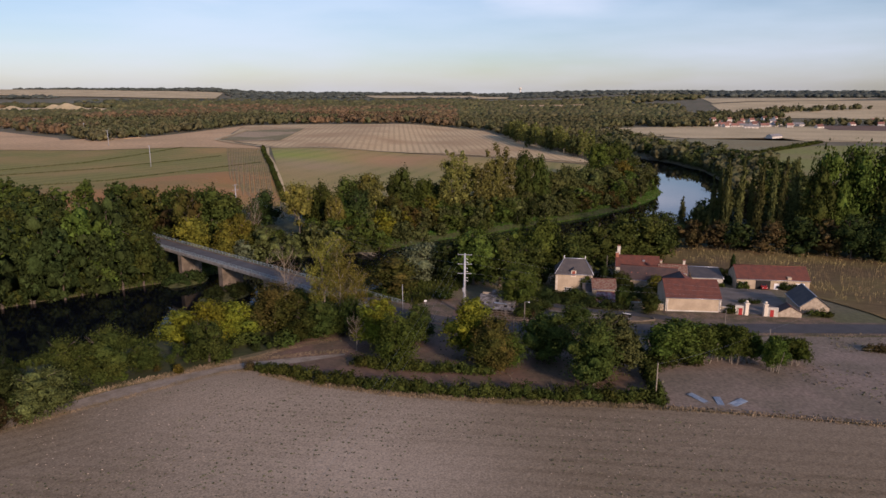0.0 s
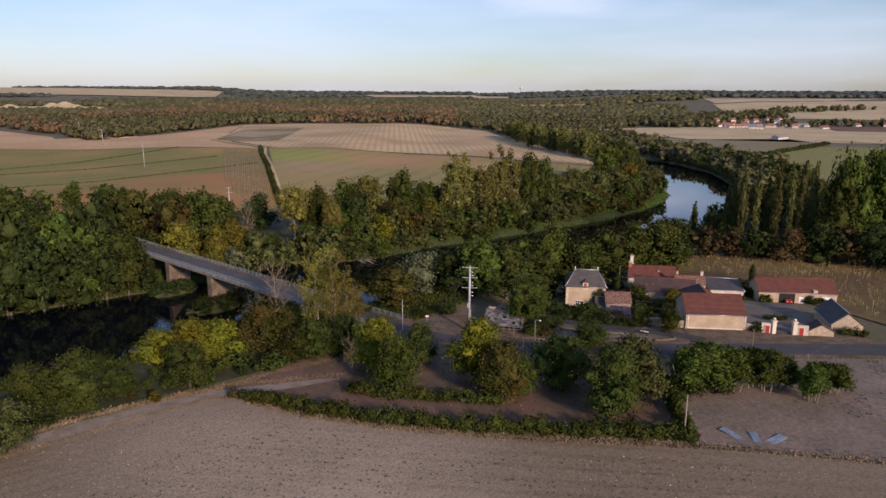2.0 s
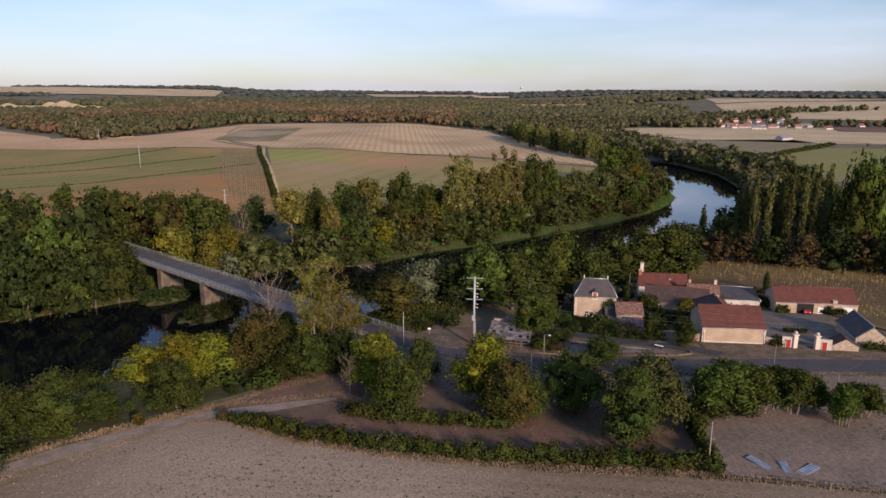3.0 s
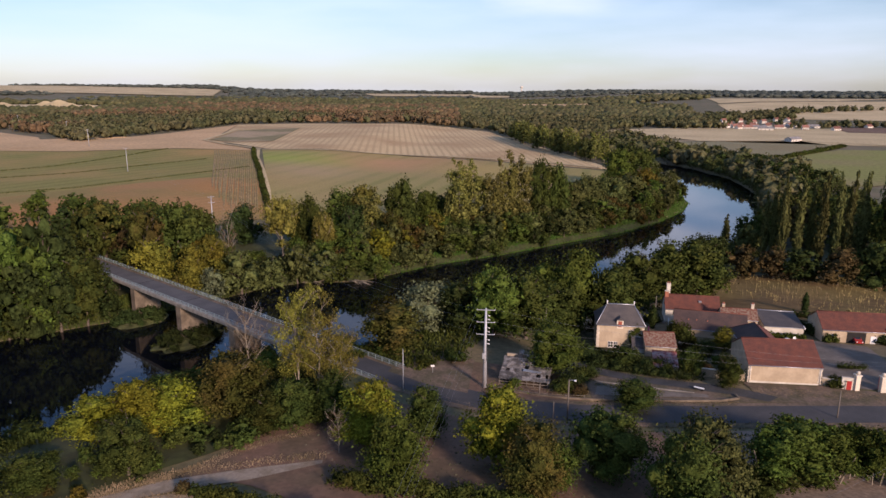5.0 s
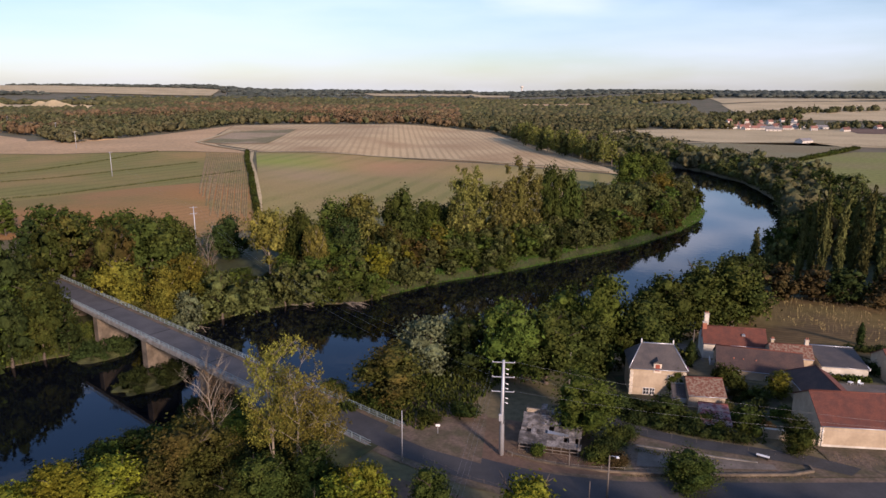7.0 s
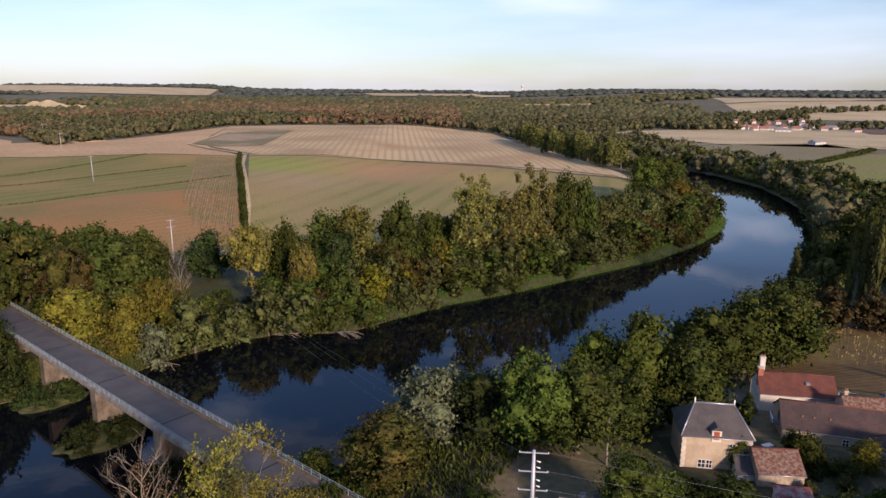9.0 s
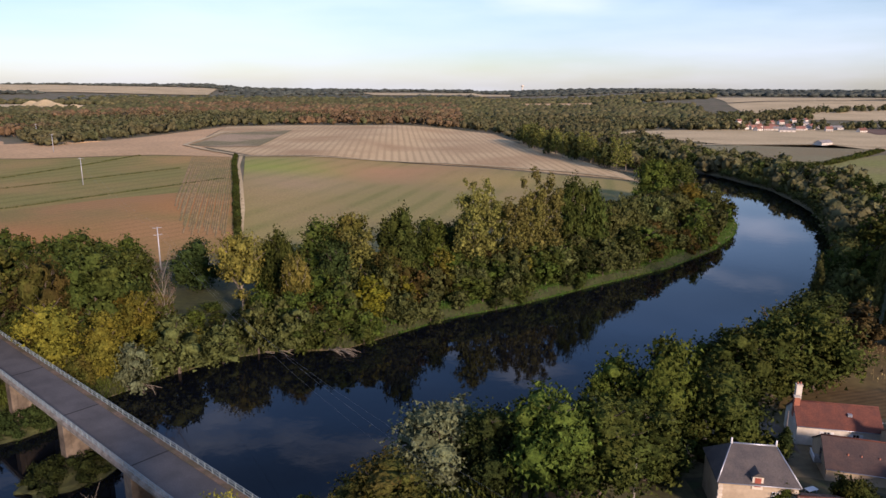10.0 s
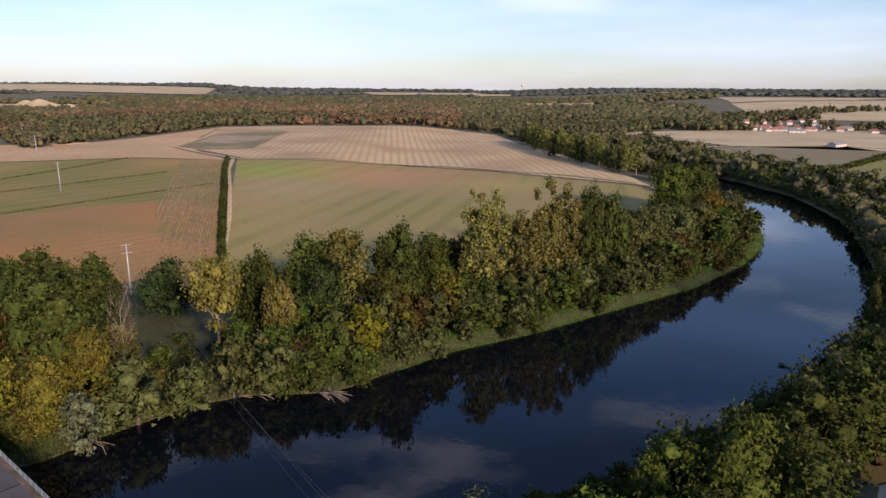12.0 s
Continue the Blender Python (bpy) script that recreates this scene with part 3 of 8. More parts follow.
def crown(rng, clumps, leaves, size, core=0.62, droop=0.0, close=False):
    """A crown of lobes (centre, radius, squash): leaf sprays gather in tufts over the outside of each lobe, round a rough leafy core.
    Returns vertices, faces and the direction in which each vertex's spray faces."""
    iv, ifc = SMALL_ICO if close else TINY_ICO
    V, F, N = [], [], []
    centre = np.array([c for c, _, _ in clumps], float)
    rad = np.array([r for _, r, _ in clumps], float)
    squash = np.stack([np.ones(len(rad)), np.ones(len(rad)), np.array([q for _, _, q in clumps])], 1)
    gen = np.random.default_rng(rng.randrange(10 ** 6))
    if core:
        for c, r, q in zip(centre, rad, squash):
            bumps = 1 + gen.uniform(-.24, .24, len(iv))
            o = len(V)
            V += (c + iv * bumps[:, None] * r * core * q).tolist()
            N += (iv + gen.uniform(-.9, .9, iv.shape)).tolist()
            F += [(i + o, j + o, k + o) for i, j, k in ifc]
    per = 15 if leaves > 600 else 7
    count = max(len(rad) * 3, int(leaves / per * 1.5))
    which = gen.choice(len(rad), count, p=rad ** 2 / (rad ** 2).sum())
    z = gen.uniform(-.75, 1, count)
    a = gen.uniform(0, 2 * math.pi, count)
    ring = np.sqrt(1 - z * z)
    out = np.stack([np.cos(a) * ring, np.sin(a) * ring, z], 1)
    tuft = centre[which] + out * (rad[which] * gen.uniform(.80, 1.14, count))[:, None] * squash[which]
    # those buried in another lobe are left out
    gap = np.linalg.norm((tuft[:, None] - centre[None]) / squash[None], axis=2) / rad[None]
    gap[np.arange(count), which] = 9
    seen = gap.min(1) > .72 if len(rad) > 1 else np.ones(count, bool)
    tuft, out, which = tuft[seen], out[seen], which[seen]
    own = np.repeat(np.arange(len(tuft)), np.maximum(2, int(leaves / max(1, len(tuft)))))
    n = len(own)
    wide = (rad[which] * gen.uniform(.16, .34, len(tuft)))[own]
    p = tuft[own] + gen.normal(0, 1, (n, 3)) * wide[:, None] * np.array([1, 1, .8])
    p[:, 2] -= droop * np.abs(gen.normal(0, 1, n)) * wide
    nn = gen.normal(0, .62, (n, 3)) + out[own] * .55 + np.array([0, 0, .3])
    nn /= np.linalg.norm(nn, axis=1)[:, None]
    u = np.cross(nn, gen.normal(size=(n, 3)))
    u /= np.linalg.norm(u, axis=1)[:, None]
    u[:, 2] -= droop
    w = np.cross(nn, u)
    k = (size * gen.uniform(.55, 1.45, n))[:, None]
    tri = np.stack([p - u * k, p + u * k * .6 - w * k * .7, p + u * k * .6 + w * k * .7], 1).reshape(-1, 3)
    face = out[own] * .45 + nn * .65
    face /= np.linalg.norm(face, axis=1)[:, None]
    o = len(V)
    V += tri.tolist()
    N += np.repeat(face, 3, axis=0).tolist()
    F += [(o + 3 * i, o + 3 * i + 1, o + 3 * i + 2) for i in range(n)]
    return V, F, N


OUTWARD = {}


def foliage(name, v, f, normals, material):
    me = mesh(name, v, f, material, True)
    normals = np.array(normals)
    me.normals_split_custom_set_from_vertices(normals / np.linalg.norm(normals, axis=1)[:, None])
    OUTWARD[me.name] = normals
    return me


def round_clumps(rng, n, width, low, high, r=(.22, .38), taper=0.0):
    """Clumps spread through an egg between two heights."""
    out = []
    h = high - low
    for i in range(n):
        k = (i + .5) / n
        z = low + h * (0.12 + 0.76 * k)
        ring = math.sin(math.pi * min(1, .24 + .70 * k)) ** .6 * (1 - taper * k)
        a = i * 2.4 + rng.uniform(-.6, .6)
        d = width * .5 * ring * rng.uniform(.25, .78)
        out.append(((math.cos(a) * d, math.sin(a) * d, z), width * rng.uniform(*r) * (.65 + .4 * ring), rng.uniform(.7, .95)))
    return out


def tree_meshes(kind, seed, near=2):
    """Trunk and crown meshes of one tree ten metres tall; those far off carry fewer, larger leaves."""
    rng = random.Random(seed * 977 + sum(map(ord, kind)))
    lf, bark = kind, "bark"
    limbs = dict(levels=2, spread_=2.6, start=.25, limbs=8)
    H, R = 8.6, .24
    leaves, size, core, droop = 1900, .33, .66, 0
    lobes = (9, 13, 15, 18)[near]
    if kind in ("oak", "dark", "fresh", "rust", "rusty_oak"):
        cl = round_clumps(rng, lobes, 8.4, .4, 10.2, (.17, .30))
    elif kind == "ash":
        cl = round_clumps(rng, lobes + 3, 7.0, .7, 10.2, (.14, .26))
    elif kind == "golden":
        cl = round_clumps(rng, lobes + 2, 6.8, .5, 10.2, (.14, .26))
    elif kind in ("willow", "silver"):
        cl = round_clumps(rng, lobes + 2, 8.4, .4, 10.1, (.16, .27))
        leaves, size, droop = 2300, .27, .6
    elif kind == "pollard":
        # a round head of shoots on a bare trunk
        cl = round_clumps(rng, lobes + 2, 8.2, 4.2, 10.3, (.13, .22)) + [((rng.uniform(-1.5, 1.5), rng.uniform(-1.5, 1.5), rng.uniform(1.2, 3.4)), rng.uniform(.7, 1.3), 1) for _ in range(4)]
        limbs = dict(levels=2, spread_=3.2, start=.35, limbs=9)
        H, leaves, size, droop, bark, core = 7.6, 2300, .25, .2, "palebark", .6
    elif kind == "poplar":
        cl = [((rng.uniform(-.45, .45), rng.uniform(-.45, .45), .7 + i * .39), (1.0 if 4 < i < 15 else .8) * rng.uniform(.6, .95) * (1 if i < 20 else .55), 1.6) for i in range(24)]
        limbs = dict(levels=1, spread_=.8, start=.1, limbs=9)
        H, R, leaves, size = 9.4, .18, 1900, .24
    elif kind == "aspen":
        cl = round_clumps(rng, 26, 6.0, .8, 10.3, (.10, .18), .3)
        limbs = dict(levels=2, spread_=1.8, start=.15, limbs=11)
        H, R, leaves, size, core, bark = 9.6, .11, 3400, .19, .42, "palebark"
    elif kind == "sparse":
        cl = round_clumps(rng, 30, 6.6, 2.4, 10.3, (.09, .17))
        limbs = dict(levels=3, spread_=2.9, start=.2, limbs=10)
        H, R, leaves, size, core, bark, lf = 9.4, .13, 3000, .17, 0, "palebark", "thin"
    elif kind == "bare":
        cl, leaves = round_clumps(rng, 12, 6.6, 3.0, 10.0, (.10, .18)), 520
        limbs = dict(levels=3, spread_=3.2, start=.12, limbs=16)
        R, core, bark, lf, size = .13, 0, "palebark", "bare", .12
    elif kind == "bush":
        cl = [((rng.uniform(-3, 3), rng.uniform(-3, 3), rng.uniform(2.5, 6.5)), rng.uniform(1.5, 2.7), .95) for _ in range(16)]
        limbs = dict(levels=1, spread_=3, start=.1, limbs=5)
        H, leaves, size, lf = 5, 800, .46, "oak"
    elif kind == "sumac":
        cl = round_clumps(rng, 24, 9.4, 2.2, 10.0, (.11, .19))
        H, leaves, size, core, bark, lf = .5, 2200, .42, .7, "palebark", "fresh"
        limbs = dict(levels=1, spread_=.2, start=.1, limbs=1)
    elif kind == "cypress":
        cl = [((rng.uniform(-.1, .1), rng.uniform(-.1, .1), .7 + i * .8), .95 * math.sin(math.pi * (.18 + .74 * i / 11)) ** .7, 1.3) for i in range(12)]
        limbs = dict(levels=1, spread_=.4, start=.1, limbs=4)
        leaves, size, lf, core = 1300, .22, "dark", .9
    if near < 2:
        limbs["levels"] = 3 if kind == "bare" else 2 if kind in ("sparse", "aspen") else 1
    (tv, tf), tips = limb_tree(rng, H, R, **limbs)
    if kind == "sumac":
        stems = []
        for i in range(7):
            a, d = i * .9, rng.uniform(.5, 2.4)
            stems.append(tube([(math.cos(a) * d * .7, math.sin(a) * d * .7, 0), (math.cos(a) * d, math.sin(a) * d, 3.2), (math.cos(a) * d * 1.4, math.sin(a) * d * 1.4, 6.5)], [.13, .11, .06], 5))
        tv, tf = merge(stems)
    if kind in ("sparse", "aspen"):
        cl += [((t.x, t.y, t.z), rng.uniform(.35, .8), 1) for t in tips]
    leaves, size = ((int(leaves * .38), size * 1.4), (int(leaves * .62), size * 1.12), (int(leaves * 1.9), size * .72), (int(leaves * 3.0), size * .54))[near]
    return mesh("trunk", tv, tf, M[bark], True), foliage("crown", *crown(rng, cl, leaves, size, core, droop, near >= 2 and kind != "bush"), LEAF[lf])


TREE_LABEL = {
    "oak": "broad dark green deciduous tree with dense crown", "dark": "very dark green dense tree in the river wood", "fresh": "fresh green leafy deciduous tree",
    "rust": "brownish rust coloured autumn tree", "rusty_oak": "olive green tree turning rusty brown", "pollard": "round-headed yellow-green pollard willow on a bare trunk", "ash": "yellow-green leafy tree with bright crown", "golden": "golden yellow autumn tree on the bank",
    "willow": "olive green rounded willow by the water", "silver": "silvery grey-green willow by the water", "poplar": "tall dark columnar poplar tree",
    "aspen": "tall open pale poplar with thin foliage", "sparse": "tall half bare tree with thin yellowing leaves", "bare": "leafless pale grey tree with many twigs",
    "bush": "low dense dark green bush", "sumac": "small thicket tree with many pale bare stems", "cypress": "slim dark green pointed cypress"}
TREES, planted = {}, {}


GROVE = {}


def plant(kind, x, y, tall, wide=None, sink=0.15, z=None, grove=""):
    """Sets a tree of that height and crown width on the land; with a grove's name it is joined to that grove."""
    planted[kind] = planted.get(kind, 0) + 1
    key = (kind, planted[kind] % (4 if kind in ("oak", "willow", "ash") else 3), (1 if y < 330 and x > -130 else 0) if grove else 3 if y < 172 and x > -80 and tall > 4.5 and kind != "bush" else 2 if (tall > 15.5 and x > -97) or (y < 236 and -97 < x < 112) else 1)
    if key not in TREES:
        TREES[key] = tree_meshes(*key)
    spin = (planted[kind] * 137.5) % 360
    natural = {"pollard": 8.2, "poplar": 3.1, "aspen": 6.0, "cypress": 2.0, "sparse": 6.2, "golden": 6.8, "ash": 7.0}.get(kind, 8.6)
    s = tall / 10
    sw = s if wide is None else wide / natural
    place = pose(x, y, (h1(x, y) if z is None else z) - sink, 0, 0, spin) @ Matrix.Diagonal((sw, sw, s, 1))
    if grove:
        for me in TREES[key]:
            GROVE.setdefault((grove, me.materials[0].name), []).append((me, place))
        return None
    root = new({"bush": "bush", "cypress": "cypress"}.get(kind, "tree"))
    root.matrix_world = place
    tagged(root, TREE_LABEL[kind], "bush" if kind == "bush" else "tree")
    for name, me in zip(("trunk", "crown"), TREES[key]):
        new(name, me).parent = root
    return root


def close_groves():
    """Joins the trees of each grove, leaf by leaf, into objects of their own material."""
    for (grove, material), members in GROVE.items():
        V, F, N = [], [], []
        for me, m in members:
            co, no = np.empty(len(me.vertices) * 3), np.empty(len(me.vertices) * 3)
            me.vertices.foreach_get("co", co)
            me.vertices.foreach_get("normal", no)
            a = np.array(m)
            w = co.reshape(-1, 3) @ a[:3, :3].T + a[:3, 3]
            o = len(V)
            V += w.tolist()
            F += [tuple(i + o for i in p.vertices) for p in me.polygons]
            N += (OUTWARD.get(me.name, no.reshape(-1, 3)) @ a[:3, :3].T).tolist()
        gm = foliage("grove", V, F, N, bpy.data.materials[material])
        tagged(new("grove", gm), grove, "trees", kind="stuff")

# ---- built things ----
M.update({
    "lime": mat("lime_render", (0.46, 0.36, 0.245), second=(0.37, 0.285, 0.19), second_scale=0.35, scale=2.0, var=0.10, bump=0.15),
    "white": mat("pale_render", (0.62, 0.57, 0.48), second=(0.48, 0.43, 0.35), second_scale=0.4, scale=2.0, var=0.08, bump=0.1),
    "stone": mat("rubble_stone", (0.42, 0.34, 0.245), second=(0.30, 0.235, 0.165), second_scale=1.6, scale=4.0, var=0.22, bump=0.5),
    "quoin": mat("dressed_stone", (0.58, 0.50, 0.39), scale=3, var=0.1, rand=0.12),
    "slate": mat("slate", (0.068, 0.060, 0.058), second=(0.092, 0.078, 0.070), second_scale=0.5, scale=5.0, var=0.2, rough=0.8, bump=0.2),
    "tile": mat("clay_tile", (0.136, 0.047, 0.030), second=(0.098, 0.038, 0.027), second_scale=0.7, scale=6.0, var=0.28, bump=0.4),
    "mosstile": mat("lichen_clay_tile", (0.14, 0.05, 0.03), second=(0.23, 0.17, 0.12), second_scale=2.2, scale=7.0, var=0.3, bump=0.4),
    "oldtile": mat("dark_old_tile", (0.062, 0.042, 0.037), second=(0.085, 0.052, 0.042), second_scale=0.5, scale=5.0, var=0.25, bump=0.4),
    "redtin": mat("rusty_red_sheet", (0.25, 0.078, 0.072), second=(0.35, 0.25, 0.22), second_scale=1.1, scale=3.0, var=0.2, rough=0.6),
    "greysheet": mat("grey_fibre_sheet", (0.155, 0.14, 0.135), second=(0.26, 0.25, 0.24), second_scale=0.7, scale=2.5, var=0.25),
    "glass": mat("dark_glass", (0.02, 0.022, 0.026), rough=0.08, spec=0.6, var=0.05),
    "paint": mat("white_paint", (0.72, 0.71, 0.68), rough=0.5, var=0.05),
    "redpaint": mat("red_paint", (0.36, 0.035, 0.03), rough=0.45, var=0.1),
    "dormer": mat("brick_red_wood", (0.30, 0.075, 0.045), rough=0.7, var=0.15),
    "brick": mat("chimney_brick", (0.36, 0.13, 0.075), second=(0.28, 0.11, 0.07), second_scale=3, scale=6, var=0.2),
    "zinc": mat("zinc", (0.38, 0.39, 0.41), rough=0.4, metal=0.6, var=0.1),
    "steel": mat("galvanised_steel", (0.40, 0.40, 0.41), rough=0.5, metal=0.3, var=0.12, scale=2),
    "wire": mat("cable", (0.22, 0.22, 0.22), rough=0.4, metal=0.5, var=0.05),
    # near-black of joints, legs and floor; also paints the shade in wall openings
    "dark": mat("black_and_shade", (0.018, 0.016, 0.015), var=0.2),
    "yard": mat("gravel_yard", (0.165, 0.135, 0.108), second=(0.12, 0.098, 0.076), second_scale=0.3, scale=2.5, var=0.18),
    "garden": mat("garden_soil", (0.062, 0.05, 0.03), second=(0.05, 0.06, 0.024), second_scale=0.4, scale=1.5, var=0.3),
    "bluesheet": mat("blue_grey_sheet", (0.17, 0.215, 0.27), second=(0.25, 0.29, 0.33), second_scale=1.0, scale=4, var=0.15, rough=0.5),
    "teal": mat("pale_teal_plastic", (0.35, 0.62, 0.60), rough=0.4, var=0.05),
    "tyre": mat("black_rubber", (0.02, 0.02, 0.02), var=0.1),
    "plum": mat("plum_cloth", (0.22, 0.06, 0.16), var=0.1),
})


def box(x0, y0, z0, x1, y1, z1, bevel=0.0):
    bm = bmesh.new()
    bmesh.ops.create_cube(bm, size=1)
    for v in bm.verts:
        v.co = ((x0, x1)[v.co.x > 0], (y0, y1)[v.co.y > 0], (z0, z1)[v.co.z > 0])
    if bevel:
        bmesh.ops.bevel(bm, geom=bm.edges[:], offset=bevel, segments=1, affect="EDGES")
    return bm


def solid(points, faces):
    bm = bmesh.new()
    vs = [bm.verts.new(p) for p in points]
    for f in faces:
        bm.faces.new([vs[i] for i in f])
    bmesh.ops.recalc_face_normals(bm, faces=bm.faces[:])
    return bm


def part(name, bm, material, parent=None, label=""):
    """One mesh object out of a bmesh or a mesh, under a thing or under a part."""
    if isinstance(bm, bmesh.types.BMesh):
        me = bpy.data.meshes.new(name)
        bm.to_mesh(me)
        bm.free()
        me.materials.append(material)
    else:
        me = bm
    ob = new(name, me)
    ob.parent = parent
    return tagged(ob, label)


def rod(name, path, radii, material, parent=None, label="", sides=8):
    v, f = tube(path, radii, sides)
    n = len(v)
    f = f + [tuple(range(sides))[::-1], tuple(range(n - sides, n))]
    return part(name, mesh(name, v, f, material, True), material, parent, label)


def thing(name, m, label, category, group=""):
    ob = new(name)
    ob.matrix_world = m
    return tagged(ob, label, category, group)


# bridge: its own axes, x along the deck from the far bank, y across towards upstream
BR = Matrix(((0.759, 0.651, 0, 75.84), (-0.651, 0.759, 0, 88.42), (0, 0, 1, 0), (0, 0, 0, 1)))
S0, S1, HALF = -262.0, -117.0, 3.9
bridge = thing("bridge", BR, "long concrete road bridge on masonry piers over the river", "bridge")
part("deck", box(S0, -HALF, -0.72, S1, HALF, 0.0), M["concrete"], bridge)
part("carriageway", box(S0 - 6, -2.95, 0.004, S1 + 0.5, 2.95, 0.05), M["deck"], bridge, "worn grey asphalt")
for side in (-1, 1):
    a, b = sorted((side * 2.95, side * 3.86))
    part("footway", box(S0, a, 0.004, S1, b, 0.19, 0.03), M["verge"] if side > 0 else M["concrete"], bridge)
    part("cornice", box(S0, side * 3.9 - 0.12, -0.30, S1, side * 3.9 + 0.12, 0.02, 0.03), M["concrete"], bridge)
    rail = part("railing", box(S0, side * 3.72 - 0.03, 1.12, S1 + 1, side * 3.72 + 0.03, 1.19), M["rail"], bridge, "blue-grey painted metal railing")
    for zz in (0.30, 0.78):
        part("rail_bar", box(S0, side * 3.72 - 0.02, zz, S1 + 1, side * 3.72 + 0.02, zz + 0.05), M["rail"], rail)
    post = bpy.data.meshes.new("post")
    bmp = box(-0.05, -0.05, 0.15, 0.05, 0.05, 1.15)
    bmp.to_mesh(post)
    bmp.free()
    post.materials.append(M["rail"])
    for i in range(74):
        p = new("post", post)
        p.parent = rail
        p.location = (S0 + 0.5 + i * 1.96, side * 3.72, 0)
    bars = []
    for i in range(483):
        x = S0 + 0.2 + i * 0.3
        bars.append(([(x, side * 3.72 - .012, .3), (x + .02, side * 3.72 - .012, .3), (x + .02, side * 3.72 - .012, 1.13), (x, side * 3.72 - .012, 1.13),
                      (x, side * 3.72 + .012, .3), (x + .02, side * 3.72 + .012, .3), (x + .02, side * 3.72 + .012, 1.13), (x, side * 3.72 + .012, 1.13)],
                     [(0, 1, 2, 3), (5, 4, 7, 6), (0, 3, 7, 4), (1, 5, 6, 2)]))
    bv, bf = merge(bars)
    tagged(part("balusters", mesh("balusters", bv, bf, M["rail"]), M["rail"], rail), kind="stuff")
PIERS = (-237.5, -213.2, -188.7, -164.7, -140.7)
for s in PIERS:
    part("joint", box(s - 0.14, -2.95, 0.046, s + 0.14, 2.95, 0.062), M["dark"], bridge, "dark expansion joint across the road")
    pier = part("pier", box(s - 0.95, -3.1, -13.5, s + 0.95, 3.3, -.9, 0.05), M["pier"], bridge, "stained masonry pier, darkened for shade")
    part("buttress", box(s - 1.15, -3.6, -13.5, s + 1.15, -2.5, -.86, 0.06), M["pier"], pier)
    part("buttress", box(s - 1.15, 2.7, -13.5, s + 1.15, 3.6, -.86, 0.06), M["pier"], pier)
    part("cap", box(s - 1.35, -3.8, -.9, s + 1.35, 3.8, -0.725), M["concrete"], pier)
part("abutment", box(S1 - 1.2, -3.9, -9, S1 + 3, 3.9, -0.725), M["pier"], bridge)
part("abutment", box(S0 - 4, -3.9, -9, S0 + 1.5, 3.9, -0.725), M["pier"], bridge)


# poles and lines
def crossarm_pole(x, y, tall, arms, span, label, r=0.17, turn=0.0, material="steel", rise=2.3, z=None):
    base = h1(x, y) if z is None else z
    po = thing("power_pole", pose(x, y, base - 0.3, 0, 0, turn), label, "power pole")
    tall += 0.3
    rod("mast", [(0, 0, 0), (0, 0, tall * .5), (0, 0, tall)], [r * 1.7, r * 1.3, r * .75], M[material], po, sides=10)
    tips = []
    for i in range(arms):
        z = tall - 0.35 - i * rise
        arm = part("crossarm", box(-span / 2, -.07, z - .06, span / 2, .07, z + .06, .02), M[material], po)
        for sx in (-1, 1):
            rod("insulator", [(sx * span * .48, 0, z), (sx * span * .48, 0, z + .18)], [.06, .04], M["paint"], arm, sides=6)
            tips.append(po.matrix_world @ Vector((sx * span * .48, 0, z + .12)))
    return po, tips


def wire(a, b, sag, name="power_line", r=0.009, label="thin overhead power line wire"):
    a, b = Vector(a), Vector(b)
    n = 14
    path = [a.lerp(b, i / n) - Vector((0, 0, sag * 4 * (i / n) * (1 - i / n))) for i in range(n + 1)]
    v, f = tube(path, [r] * (n + 1), 4)
    tagged(new(name, mesh(name, v, f, M["wire"], True)), label, "power line", "power lines")


main_pole, tips = crossarm_pole(5.2, 159.1, 15.2, 3, 3.3, "tall grey steel power pole with three crossarms", 0.24, -6, z=0.1)
box_ = part("switch_box", box(-.5, -.55, 6.0, .0, -.25, 7.1, .05), M["steel"], main_pole, "pale switch box on the mast")
rod("cable_loop", [(-.35, -.3, 6.0), (-.1, -.3, 5.2), (.25, -.3, 5.6), (.3, -.2, 12)], [.04] * 4, M["tyre"], main_pole)
for i in range(3):
    for j in range(2):
        rod("insulator", [(.3, 0, 14.2 - i * 2.3 - j * .75), (.75, 0, 14.05 - i * 2.3 - j * .75)], [.05, .09], M["paint"], main_pole, sides=6)
_, t3 = crossarm_pole(-96.5, 318.3, 15.3, 2, 2.6, "slim pale power pole in the crop field", 0.17, 35, "steel")
_, t1 = crossarm_pole(-203, 480, 15.2, 1, 2.6, "slim pale power pole in the crop field", 0.17, 35)
_, t2 = crossarm_pole(-315, 655, 15.0, 1, 2.6, "slim pale power pole in the crop field", 0.17, 35)
_, t4 = crossarm_pole(-412, 802, 15.0, 1, 2.6, "slim pale power pole beside the wood", 0.17, 35)
_, t5 = crossarm_pole(-560, 960, 15.0, 1, 2.6, "slim pale power pole beside the wood", 0.17, 35)
for k in range(3):
    wire(tips[2 * k], t3[min(k, 1)] if k < 2 else (t3[0] + t3[1]) / 2 - Vector((0, 0, .3)), 5.5)
    wire(tips[2 * k], (-36 + k * .6, -20, 13.6 - k * 1.4), 5.0)
for a, b in zip((t3, t1, t2, t4), (t1, t2, t4, t5)):
    for k in range(2):
        wire(a[k], b[k], 4.0)


